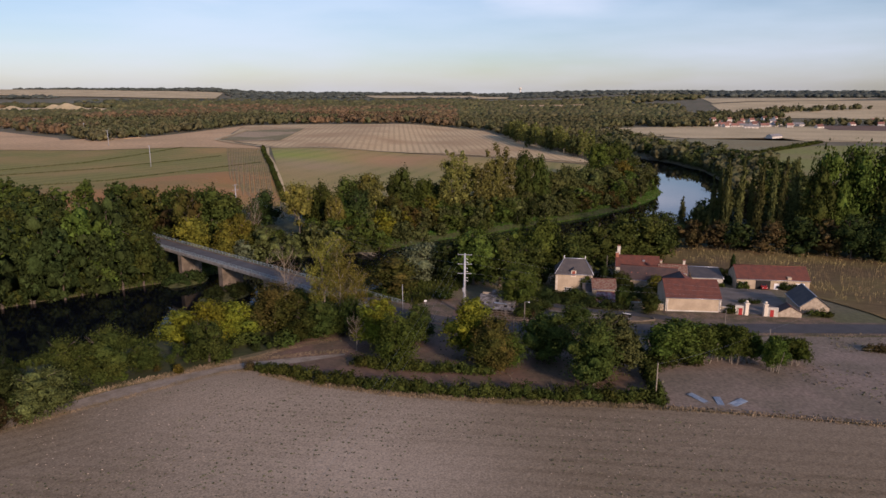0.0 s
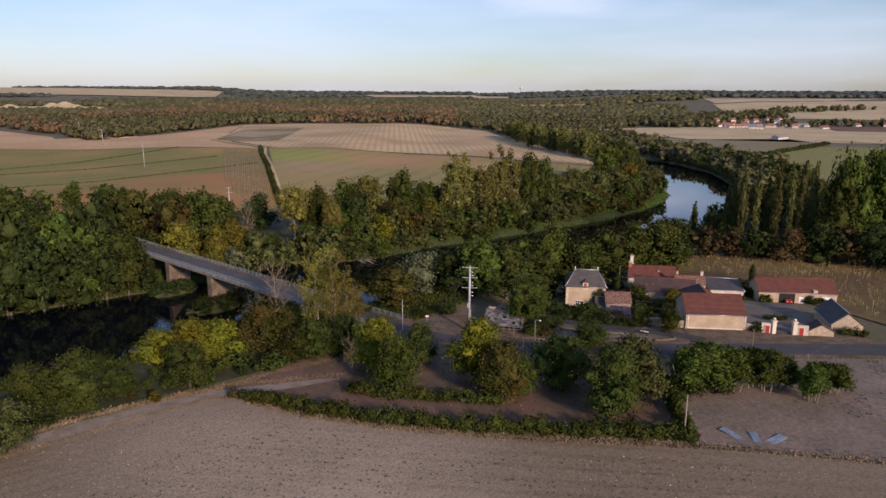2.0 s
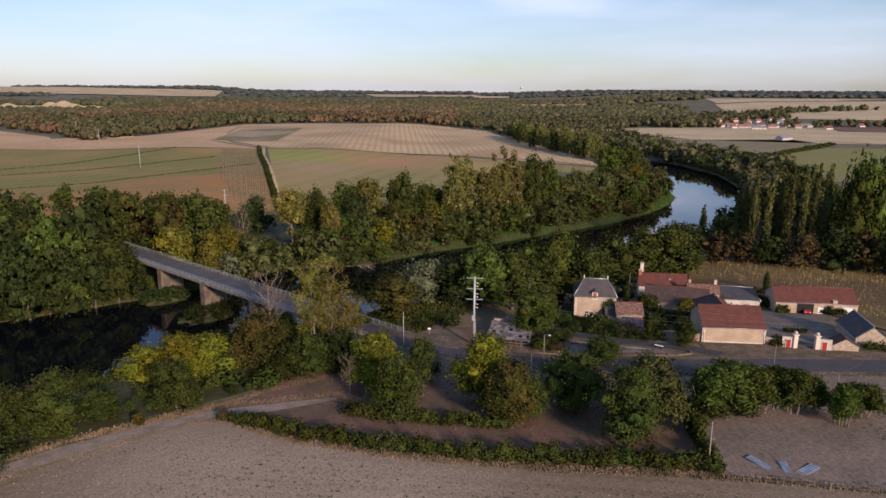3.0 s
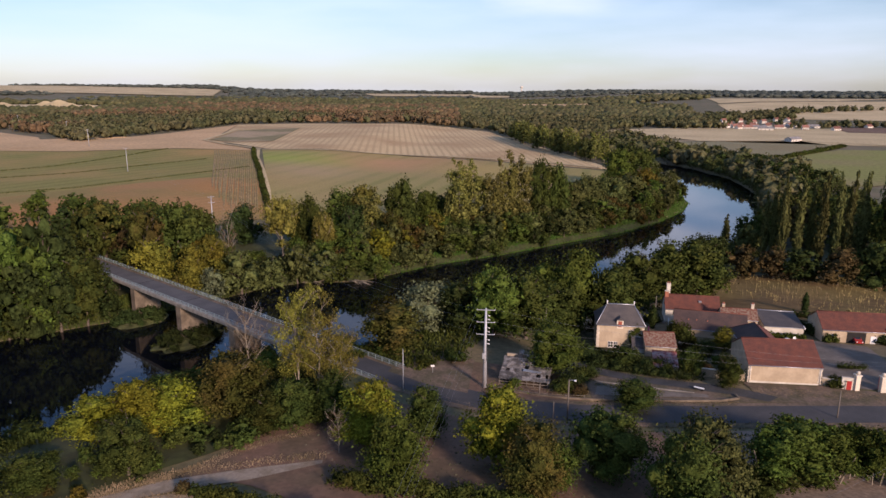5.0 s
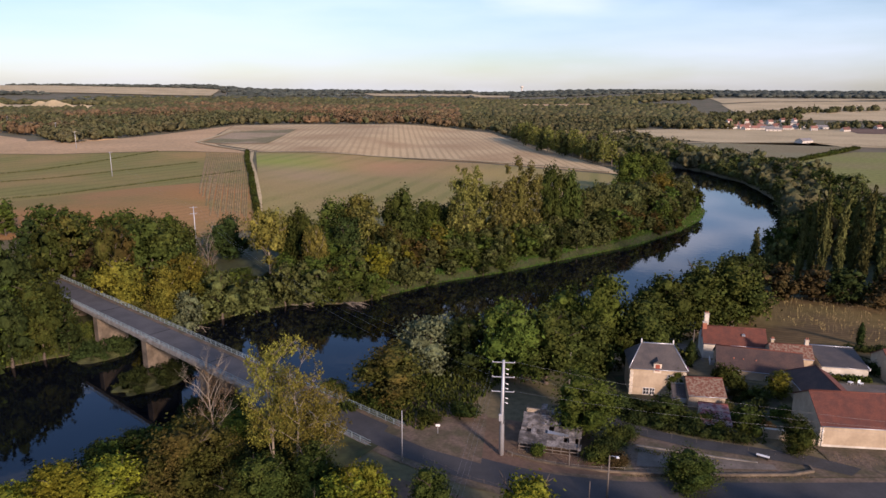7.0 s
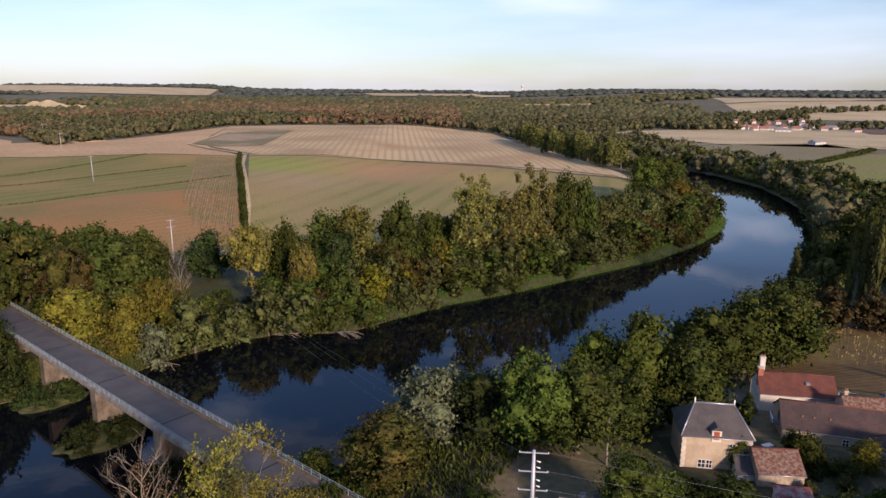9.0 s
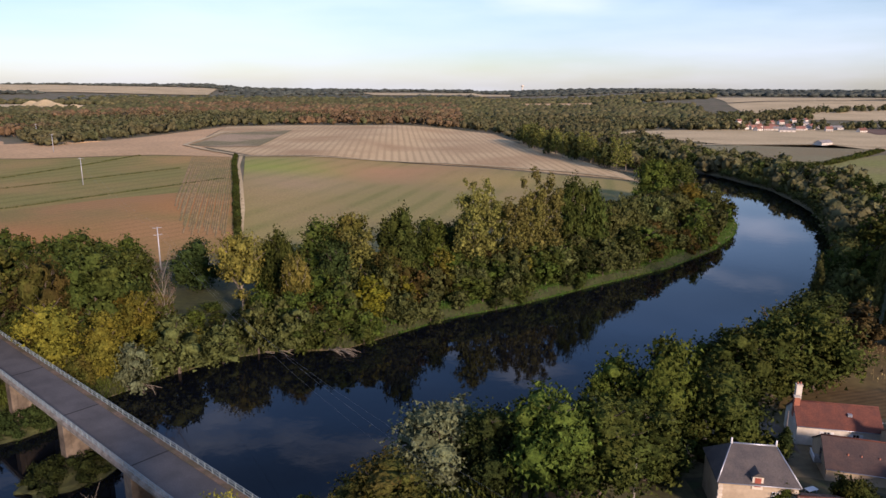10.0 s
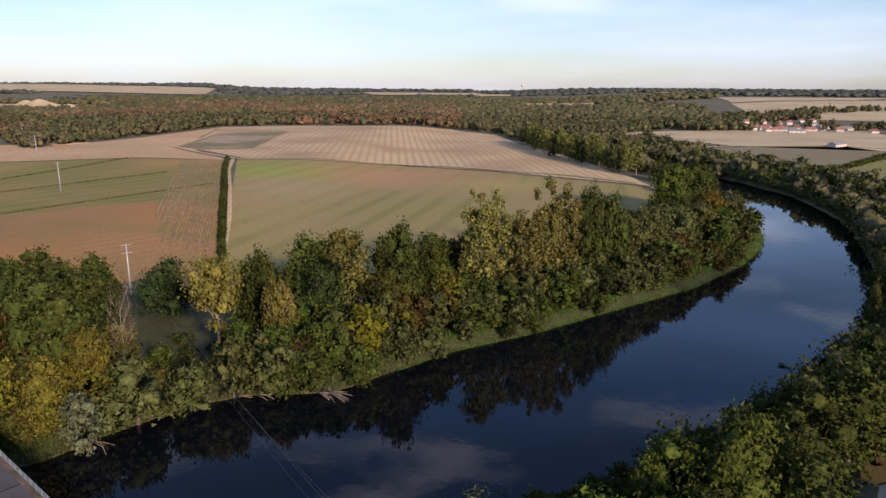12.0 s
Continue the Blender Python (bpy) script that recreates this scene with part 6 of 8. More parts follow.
plant("golden", -90.3, 243.0, 18.1, 11.5)
plant("golden", -78.7, 242.5, 16.0, 9.6)
plant("golden", -76.4, 256.0, 16.4, 8.2)
plant("golden", -83.3, 262.0, 13.6, 5.9)
plant("bare", -72.8, 262.0, 20.9, 8.4)
plant("silver", -72.5, 242.0, 11.5, 9.0)
plant("willow", -66.1, 251.0, 13.7, 13.9)
plant("willow", -57.8, 257.0, 11.5, 10.4)
plant("fresh", -69.0, 270.0, 7.0, 6.9)
plant("dark", -79.6, 305.0, 16.1, 13.8)
plant("pollard", -60.0, 283.0, 22.7, 13.9)
plant("willow", -50.9, 263.0, 14.0, 9.3)
plant("oak", -52.0, 292.0, 22.1, 10.2)
plant("dark", -57.8, 300.0, 16.4, 7.7)
plant("pollard", -44.2, 280.0, 18.4, 8.0)
plant("willow", -41.1, 265.0, 11.9, 11.7)
plant("oak", -34.4, 271.0, 8.7, 9.4)
plant("ash", -25.1, 279.0, 12.9, 11.6)
plant("ash", -15.7, 287.0, 11.4, 8.3)
plant("oak", -18.9, 298.0, 28.2, 15.4)
plant("oak", -43.8, 313.0, 21.1, 16.6)
plant("rusty_oak", -34.7, 312.0, 23.8, 15.2)
plant("aspen", -29.3, 298.0, 21.1, 13.3)
plant("rusty_oak", -20.4, 290.0, 17.3, 10.1)
plant("dark", -35.7, 293.0, 18.6, 11.2)
plant("dark", -53.4, 305.0, 15.1, 10.0)
plant("fresh", -7.8, 310.0, 21.4, 9.7)
plant("golden", -5.9, 304.0, 15.0, 10.7)
plant("fresh", 1.9, 300.0, 7.7, 11.6)
plant("willow", -8.3, 297.0, 10.7, 9.5)
plant("aspen", 4.1, 318.0, 31.6, 14.0)
plant("aspen", 10.9, 324.0, 29.0, 13.7)
plant("aspen", 17.9, 322.0, 26.4, 13.6)
plant("aspen", 24.0, 326.0, 31.5, 12.6)
plant("aspen", 29.7, 332.0, 32.1, 13.6)
plant("oak", 40.5, 345.0, 31.1, 11.1)
plant("oak", 48.9, 350.0, 28.5, 11.3)
plant("oak", -9.1, 330.0, 18.7, 15.7)
plant("dark", -0.3, 333.0, 17.7, 12.4)
plant("golden", 20.2, 318.0, 10.8, 10.6)
plant("willow", 32.8, 328.0, 11.8, 14.9)
plant("willow", 41.1, 335.0, 13.2, 12.3)
plant("willow", 55.6, 352.0, 21.4, 16.3)
plant("willow", 65.4, 366.0, 21.5, 14.9)
plant("willow", 81.2, 384.0, 19.1, 17.2)
plant("willow", 96.5, 402.0, 17.5, 18.4)
plant("golden", 108.6, 425.0, 19.4, 14.3)
plant("oak", 118.8, 440.0, 13.9, 15.7)
plant("fresh", 103.7, 455.0, 25.2, 19.0)
plant("oak", 117.9, 462.0, 25.3, 18.7)
plant("fresh", 12.5, 310.0, 9.8, 9.5)
plant("oak", 63.1, 350.0, 14.1, 12.3)
plant("willow", 59.0, 345.0, 11.1, 12.9)
plant("willow", 73.5, 362.0, 10.6, 12.6)

# lower trees that fill the wood between them
UNDER = {"west": ("rusty_oak", "golden", "golden", "oak", "willow"), "middle": ("oak", "willow", "dark", "fresh", "oak", "rusty_oak", "willow"), "east": ("willow", "willow", "oak", "willow", "fresh")}


def understory(line, inner, outer, step, tall, kinds, grove, seed):
    """Trees of uneven size along a bank, row behind row, up to a depth from the water."""
    rng = random.Random(seed)
    depth = inner
    while depth < outer:
        run = offset(resample(line, 60).tolist(), depth)
        run = resample(run, max(2, int(sum(math.dist(a, b) for a, b in zip(run, run[1:])) / step)))
        for x, y in run:
            x, y = x + rng.uniform(-.5, .5) * step, y + rng.uniform(-.5, .5) * step
            if not inside(np.array([x]), np.array([y]), CLEARING)[0] and line_distance(np.array([x]), np.array([y]), BRIDGE_LINE)[0] > 8.5:
                t = rng.uniform(*tall) * (1 if depth > inner else .75)
                plant(rng.choice(kinds), x, y, t, t * rng.uniform(.75, 1.05), grove=grove)
        depth += step * 1.05


BRIDGE_LINE = [(-130, 265), (-13, 165)]
CLEARING = [(-76, 263), (-58, 268), (-56, 290), (-82, 300)]
understory(NORTH_BANK[5:10], 4, 42, 6.2, (6, 11), UNDER["west"], "golden and rusty trees of the river bank", 41)
understory(NORTH_BANK[9:13], 3, 9, 5.0, (4, 7), ("willow", "willow", "oak"), "low willows overhanging the water", 42)
understory(NORTH_BANK[10:15], 1.6, 42, 6.4, (8, 14), UNDER["middle"], "mixed green and olive trees of the river wood", 43)
understory(NORTH_BANK[14:18], 2.4, 34, 6.4, (8, 13), UNDER["middle"], "mixed green and olive trees of the river wood", 44)
understory(NORTH_BANK[17:21], 6, 44, 7.0, (9, 14), UNDER["east"], "olive willows along the upstream bank", 45)
for x, y, t, w in ((-62, 272, 3.5, 4.5), (-66, 279, 3.0, 4.4), (-60, 284, 3.2, 5.0), (-70, 287, 3.6, 5.2), (-64, 268, 4.0, 5.0)):
    plant("bush", x, y, t, w)

# thicket between the dirt track and the river
understory([(-86, 92), (-72, 105), (-60, 117.5), (-50, 126), (-41, 132), (-32, 139), (-24, 145)], 1.0, 6, 3.6, (2.0, 3.3), ("oak", "dark", "oak", "rusty_oak", "fresh"), "dense thicket between river and track", 46)

# the near bank and the trees behind the hamlet
plant("silver", -5.8, 193, 12.3, 14.2)
plant("dark", 1.3, 190, 11.3, 10.3)
plant("fresh", 8.5, 186, 15.6, 12.2)
plant("oak", 16.1, 187, 14.8, 14.7)
plant("fresh", 23.6, 208, 17.2, 11.6)
plant("fresh", 31.4, 206, 20.0, 13.7)
plant("oak", 38.2, 203, 15.3, 13.3)
plant("oak", 25, 196, 12.9, 14.0)
plant("rusty_oak", -12.6, 178, 9.8, 13.1)
plant("oak", 51.4, 228, 16.7, 16.2)
plant("oak", 61.8, 233, 18.4, 17.3)
plant("oak", 72, 236, 18.1, 16.5)
plant("dark", 81.9, 255, 16.6, 13.7)
plant("fresh", 18.6, 165.5, 10.6, 9.8)
plant("oak", 49.5, 235, 12.1, 11.4)
plant("ash", -54.5, 137, 8.8, 9.4)
plant("ash", -49.7, 139, 10.3, 9.4)
plant("ash", -45, 142, 8.8, 9.6)
plant("oak", -46.5, 128.6, 8.8, 8.4)
plant("rusty_oak", -37.8, 147, 11.2, 12.1)
plant("rusty_oak", -35.4, 152, 7.5, 8.2)
plant("oak", -67.4, 116, 9.6, 8.4)
plant("dark", -75, 108, 8.0, 8.5)
plant("oak", -62.2, 119.6, 10.2, 9.4)
plant("oak", -57.4, 124, 5.6, 6.8)
plant("willow", -65.2, 104, 8.6, 9.6)
plant("rust", -70.6, 99.5, 4.6, 4.0)
plant("ash", -13.1, 138, 11.2, 6.8)
plant("poplar", 112.4, 270, 33.7, 3.9)
plant("poplar", 117.3, 269, 33.4, 3.9)
plant("poplar", 124.4, 268, 32.7, 3.9)
plant("poplar", 129.1, 267, 33.6, 3.6)
plant("poplar", 132.5, 266, 34.1, 3.8)
plant("poplar", 136.6, 266, 33.9, 4.7)
plant("poplar", 109.3, 276, 27.1, 3.1)
plant("poplar", 111.4, 274, 29.8, 3.1)
plant("poplar", 122.8, 272, 29.5, 3.1)
plant("poplar", 104.6, 297, 18.1, 3.6)
plant("willow", 107.7, 286, 14.7, 10.2)
plant("fresh", 147.7, 262, 37.6, 15.7)
plant("fresh", 158.8, 264, 38.1, 16.8)
plant("oak", 141.7, 258, 31.2, 12.4)
plant("oak", 168.2, 262, 36.6, 20.9)
plant("oak", 179.1, 260, 38.4, 20.7)
plant("rust", 96.5, 262, 11.6, 11.1)
plant("rust", 104.9, 258, 10.5, 11.6)
plant("dark", 113.1, 254, 10.9, 12.4)
plant("rust", 121.4, 250, 12.1, 12.2)
plant("dark", 131.3, 248, 14.7, 14.1)
plant("rust", 139.7, 244, 14.5, 12.9)
plant("dark", 146.3, 240, 16.3, 13.3)
plant("dark", 156.3, 236, 18.0, 15.3)
plant("dark", 166.3, 234, 18.3, 15.2)
plant("oak", -111.3, 288.3, 17.9, 12.6)
plant("oak", -109.3, 297, 14.3, 13.2)
plant("fresh", -98.6, 300.3, 12.3, 15.0)
plant("oak", -94.9, 282.8, 15.4, 15.0)
plant("dark", -124.6, 200.9, 23.2, 14.7)
plant("dark", -117.2, 204.9, 24.5, 15.0)
plant("dark", -110, 210.3, 21.7, 13.6)
plant("dark", -104.1, 215.6, 18.7, 12.2)
plant("ash", -104.6, 227.1, 16.3, 9.3)
plant("dark", -131.2, 196, 27.4, 15.9)
plant("dark", -122.3, 205.7, 27.3, 15.0)
plant("fresh", -115.3, 214.6, 26.2, 15.6)
plant("dark", -112.5, 226.5, 27.6, 14.6)
plant("oak", -30.4, 143.4, 6.6, 7.2)
plant("rust", -67.6, 101.5, 4.3, 2.8)
plant("rust", -70.5, 99.6, 6.0, 3.7)
plant("sparse", -27.6, 152.7, 19.0, 8.7)
plant("sparse", -23.6, 151.7, 16.8, 9.6)
plant("sparse", -20.4, 154.8, 12.2, 6.9)
plant("bare", -37.2, 156.8, 16.9, 9.0)
plant("oak", -26.5, 143.4, 8.4, 8.1)
plant("oak", -20.9, 146.1, 8.2, 7.4)
plant("bare", -18, 135.2, 7.7, 4.5)
plant("ash", -13.4, 137.7, 10.1, 9.7)
plant("fresh", -9.1, 126.1, 10.9, 8.4)
plant("oak", -5.2, 140.3, 8.7, 7.0)
plant("ash", 5.5, 131.8, 12.7, 9.9)
plant("rusty_oak", 9.4, 123.6, 10.7, 8.3)
plant("oak", 20.9, 129, 10.6, 10.8)
plant("oak", 30.6, 151, 5.2, 7.5)
plant("oak", 27.2, 116.5, 13.0, 10.2)
plant("willow", 32.2, 123.7, 11.8, 11.4)
plant("fresh", 13.2, 126.2, 6.6, 6.3)
plant("oak", 94.3, 273.7, 8.2, 9.5)
plant("oak", 74.7, 280.6, 3.2, 3.7)
plant("oak", 87.5, 277.1, 5.4, 6.2)
plant("sumac", 43.5, 127.7, 8.2, 9.3)
plant("sumac", 47.9, 129.7, 8.4, 11.1)
plant("sumac", 51.4, 128.3, 7.7, 8.2)
plant("sumac", 55.3, 129.8, 7.5, 7.7)
plant("sumac", 57.6, 127.7, 8.0, 7.1)
plant("sumac", 60.9, 128.3, 6.4, 6.0)
plant("bush", 42.4, 126, 4.8, 6.5)
plant("bush", 48.6, 127.1, 3.9, 5.4)
plant("sumac", 63, 122.8, 7.4, 5.3)
plant("sumac", 68.8, 126.9, 5.7, 6.5)
plant("cypress", 48.8, 201.7, 6.2, 1.9)
plant("cypress", 94.5, 217.8, 6.1, 1.6)
plant("bush", 50.1, 184.7, 7.9, 5.4)
plant("golden", 58.5, 183.3, 5.6, 4.8)
plant("bush", 45.5, 166.7, 6.9, 4.7)
plant("oak", 50.4, 160.5, 5.7, 5.4)
plant("fresh", 40, 184.5, 5.7, 4.3)
plant("bush", 54.1, 181.8, 3.4, 4.2)
plant("bush", 29.4, 178.7, 2.7, 4.2)
plant("bush", 34.9, 173.6, 4.2, 7.0)
plant("bush", 46.4, 184.6, 3.4, 3.2)
plant("bush", -135.4, 201.9, 3.5, 4.2)
plant("bush", -114, 219.9, 3.1, 4.2)
plant("bush", -132.3, 202.8, 2.7, 3.3)
plant("bush", -111.4, 216.6, 2.9, 4.3)
plant("bush", -124.4, 207.9, 3.1, 3.8)
plant("bush", -104.6, 220.8, 2.6, 3.2)
plant("bush", -119.7, 212.2, 4.5, 6.8)
plant("bush", -52, 168, 4.0, 5.0)
plant("bush", 31.7, 233.6, 3.1, 4.6)
plant("bush", -13.6, 191.9, 3.8, 5.3)
plant("bush", -4.1, 212.5, 2.8, 3.2)
plant("bush", -81.6, 138.8, 3.1, 3.9)
plant("bush", 63.5, 249.5, 3.8, 4.8)
plant("bush", 39.4, 239.9, 3.6, 5.8)
plant("bush", 17.9, 225.1, 2.9, 4.1)
plant("bush", 69.8, 253, 2.6, 2.9)
plant("bush", 78.4, 269.7, 3.2, 4.2)
plant("bush", 66, 257.7, 3.5, 4.8)
plant("bush", -69.1, 155.9, 3.8, 4.9)
plant("bush", -54.5, 171.4, 3.7, 4.5)
plant("bush", -9.3, 206.4, 2.6, 2.9)
plant("bush", 58.5, 246.7, 3.6, 4.8)
plant("bush", 7.7, 215.4, 4.2, 5.3)
plant("bush", 73.7, 255.6, 3.9, 4.5)
plant("bush", -78.4, 144.7, 2.4, 2.7)
plant("bush", -71.9, 151.8, 2.9, 4.4)
plant("bush", 88.9, 281.4, 3.8, 4.6)
plant("bush", -14.7, 199.1, 3.7, 5.2)
plant("bush", -22.1, 183.1, 3.2, 4.1)
plant("bush", 34.9, 236.8, 3.5, 4.1)
plant("bush", -41.7, 175.5, 3.5, 4.3)
plant("bush", 76.9, 259.9, 3.4, 4.2)
plant("bush", -48.6, 171.2, 3.7, 5.9)
plant("bush", -4.8, 203.1, 3.5, 3.8)
plant("bush", 54.1, 247.1, 3.3, 3.8)
plant("bush", 22.1, 222.5, 3.8, 4.9)
plant("bush", -85.4, 142.2, 3.1, 3.8)
plant("bush", 74, 266, 2.7, 4.3)
plant("bush", 22.4, 228.8, 3.4, 4.1)
plant("bush", 42.5, 244.5, 2.7, 4.0)
plant("bush", -69.8, 142.6, 3.8, 5.8)
plant("oak", -58.7, 165, 3.0, 3.7)
plant("bush", -41.4, 170.6, 3.9, 4.8)
plant("bush", -81.9, 131.1, 3.0, 4.3)
plant("oak", -54, 168.4, 3.7, 5.7)
plant("bush", -49.5, 163, 3.9, 5.3)
plant("bush", -102.5, 118.1, 3.0, 4.2)
plant("oak", -100, 110.1, 4.2, 5.0)
plant("oak", -64.5, 153.6, 2.6, 4.0)
plant("bush", -110.2, 120.5, 3.2, 4.4)
plant("bush", -87.5, 134.3, 2.2, 2.5)
plant("bush", -96, 119.2, 4.1, 6.1)
plant("bush", -52.4, 153.4, 3.3, 4.2)
plant("bush", -38.8, 167.2, 4.0, 5.9)
plant("bush", -62, 157.1, 3.8, 5.7)
plant("bush", -53.4, 157.7, 4.1, 6.5)
plant("oak", -66.8, 158.8, 2.2, 3.2)
plant("oak", -107.3, 109.7, 3.3, 5.0)
plant("bush", -90.4, 120.5, 3.3, 5.0)
plant("oak", -94.9, 131.5, 2.9, 4.2)
plant("bush", -83.2, 140, 3.5, 4.2)
plant("oak", -39, 174.4, 2.9, 4.3)
plant("bush", -51.7, 172.1, 4.0, 5.2)
plant("bush", -45.2, 175, 3.2, 4.6)
plant("oak", -66.3, 148, 2.4, 3.5)
plant("bush", -85.7, 124.5, 3.3, 3.7)
plant("bush", -74, 147.7, 2.8, 3.6)
plant("bush", -58.7, 154.1, 3.5, 5.2)
plant("bush", -68.7, 155.4, 3.3, 4.3)
plant("oak", -76.3, 135.6, 2.5, 3.3)
plant("bush", -71.2, 135.8, 2.8, 3.3)
plant("bush", -78.3, 145.9, 4.0, 5.8)
plant("bush", -100.1, 122.7, 3.7, 4.9)
plant("oak", -50.5, 161, 3.7, 4.6, grove="dense thicket between river and track")
plant("fresh", -51.7, 168.3, 5.2, 5.7, grove="dense thicket between river and track")
plant("fresh", -52.7, 156.7, 4.1, 4.1, grove="dense thicket between river and track")
plant("oak", -25.1, 156.7, 2.9, 4.0, grove="dense thicket between river and track")
plant("dark", -65.4, 113.3, 2.1, 2.6, grove="dense thicket between river and track")
plant("bush", -33.6, 144.5, 3.3, 4.7, grove="dense thicket between river and track")
plant("fresh", -55.3, 158.5, 3.5, 4.5, grove="dense thicket between river and track")
plant("oak", -34.1, 158.2, 2.1, 2.8, grove="dense thicket between river and track")
plant("oak", -21.7, 155.3, 2.1, 2.8, grove="dense thicket between river and track")
plant("oak", -62.6, 117.6, 3.2, 4.4, grove="dense thicket between river and track")
plant("bush", -41.1, 138.5, 3.6, 5.4, grove="dense thicket between river and track")
plant("oak", -78, 112.8, 3.2, 4.8, grove="dense thicket between river and track")
plant("oak", -78.9, 117.4, 3.5, 4.2, grove="dense thicket between river and track")
plant("fresh", -49.6, 152.2, 3.9, 4.3, grove="dense thicket between river and track")
plant("oak", -59.3, 132.3, 2.0, 2.4, grove="dense thicket between river and track")
plant("golden", -74.3, 106.6, 2.3, 3.3, grove="dense thicket between river and track")
plant("bush", -62.4, 127.6, 2.6, 2.9, grove="dense thicket between river and track")
plant("oak", -44.6, 139.9, 3.2, 4.7, grove="dense thicket between river and track")
plant("fresh", -37, 147.6, 2.1, 2.4, grove="dense thicket between river and track")
plant("golden", -65.1, 124.8, 2.0, 2.5, grove="dense thicket between river and track")
plant("oak", -52, 150.1, 2.2, 2.6, grove="dense thicket between river and track")
plant("golden", -79.2, 132, 2.3, 2.9, grove="dense thicket between river and track")
plant("bush", -51, 161.5, 3.7, 5.2, grove="dense thicket between river and track")
plant("oak", -46.9, 150.6, 3.1, 4.1, grove="dense thicket between river and track")
plant("bush", -46.6, 164.6, 2.6, 3.2, grove="dense thicket between river and track")
plant("dark", -47.4, 141.4, 2.6, 3.2, grove="dense thicket between river and track")
plant("fresh", -57.9, 144.7, 3.0, 4.4, grove="dense thicket between river and track")
plant("dark", -42.6, 162.6, 3.3, 4.3, grove="dense thicket between river and track")
plant("bush", -33.4, 138.2, 3.7, 5.4, grove="dense thicket between river and track")
plant("bush", -30.3, 159.3, 2.1, 2.4, grove="dense thicket between river and track")
plant("golden", -71.1, 133.4, 2.1, 2.9, grove="dense thicket between river and track")
plant("fresh", -71.4, 105.5, 2.9, 3.9, grove="dense thicket between river and track")
plant("fresh", -89.9, 124.8, 2.4, 2.8, grove="dense thicket between river and track")
plant("golden", -28.4, 149.7, 4.5, 5.9, grove="dense thicket between river and track")
plant("fresh", -85.3, 126.4, 2.1, 2.4, grove="dense thicket between river and track")
plant("fresh", -38, 156, 4.2, 5.3, grove="dense thicket between river and track")
plant("golden", -50.3, 122.5, 2.0, 2.6, grove="dense thicket between river and track")
plant("oak", -52.8, 153.7, 3.6, 4.1, grove="dense thicket between river and track")
plant("oak", -71.3, 109.5, 3.6, 4.3, grove="dense thicket between river and track")
plant("oak", -82.4, 116.3, 3.5, 4.9, grove="dense thicket between river and track")
plant("oak", -42.4, 144.9, 4.2, 4.9, grove="dense thicket between river and track")
plant("dark", -50, 145.3, 2.5, 2.9, grove="dense thicket between river and track")
plant("oak", -87.4, 129.3, 2.2, 2.8, grove="dense thicket between river and track")
plant("fresh", -42.5, 151.4, 4.2, 6.1, grove="dense thicket between river and track")
plant("rusty_oak", -173.4, 229.9, 21.8, 14.2)
plant("fresh", -160.2, 239.9, 15.3, 12.7)
plant("rusty_oak", -134.2, 306.7, 11.8, 10.6, grove="dense green wood beside the river")
plant("oak", -219, 266.6, 16.8, 14.0, grove="dense green wood beside the river")
plant("oak", -174.9, 276.1, 13.5, 11.8, grove="dense green wood beside the river")
plant("oak", -127.5, 211.9, 22.0, 14.2)
plant("oak", -126.8, 291.2, 15.2, 11.9, grove="dense green wood beside the river")
plant("dark", -152.8, 245.3, 15.8, 12.6)
plant("oak", -224.5, 229.2, 19.4, 13.3)
plant("oak", -118.7, 225.9, 23.0, 15.2)
plant("dark", -216.2, 299.5, 15.1, 13.1, grove="dense green wood beside the river")
plant("fresh", -192, 238.3, 18.5, 15.6)
plant("oak", -196.8, 311.6, 13.7, 11.1, grove="dense green wood beside the river")
plant("oak", -217.6, 215.1, 23.7, 16.4)
plant("dark", -138.2, 283.7, 12.5, 9.6, grove="dense green wood beside the river")
plant("fresh", -162.2, 309.7, 12.7, 10.9, grove="dense green wood beside the river")
plant("oak", -220.4, 308.2, 15.2, 13.9, grove="dense green wood beside the river")
plant("fresh", -173.4, 248.6, 18.3, 14.0)
plant("oak", -183.5, 211.7, 19.5, 13.3)
plant("fresh", -143.6, 244.5, 13.6, 10.8)
plant("fresh", -153.7, 270.2, 15.0, 13.9, grove="dense green wood beside the river")
plant("dark", -196.4, 300.5, 13.7, 12.2, grove="dense green wood beside the river")
plant("fresh", -211.7, 245.4, 14.1, 10.8)
plant("fresh", -109.6, 279, 11.7, 9.1, grove="dense green wood beside the river")
plant("dark", -147.8, 257.9, 15.0, 11.5)
plant("fresh", -142.1, 308.3, 12.3, 9.8, grove="dense green wood beside the river")
plant("dark", -197.8, 206.6, 19.2, 12.7)
plant("dark", -183.1, 243.6, 16.3, 14.7)
plant("oak", -213.4, 281.1, 13.9, 12.3, grove="dense green wood beside the river")
plant("oak", -115, 237.6, 18.5, 16.9)
plant("oak", -181.3, 264.6, 15.8, 12.3, grove="dense green wood beside the river")
plant("oak", -156.3, 258.5, 17.0, 14.8)
plant("fresh", -203.3, 212.3, 22.0, 14.8)
plant("oak", -101.7, 225.3, 17.4, 11.5)
plant("fresh", -166.3, 230.4, 23.9, 17.0)
plant("fresh", -122.9, 241.8, 14.7, 11.5)
plant("oak", -188.2, 229.3, 17.2, 14.0)
plant("fresh", -199.8, 270.1, 16.4, 15.2, grove="dense green wood beside the river")
plant("oak", -211.4, 230.8, 22.0, 16.0)
plant("dark", -149.7, 226.6, 20.0, 14.7)
plant("oak", -194.5, 289.4, 11.2, 8.7, grove="dense green wood beside the river")
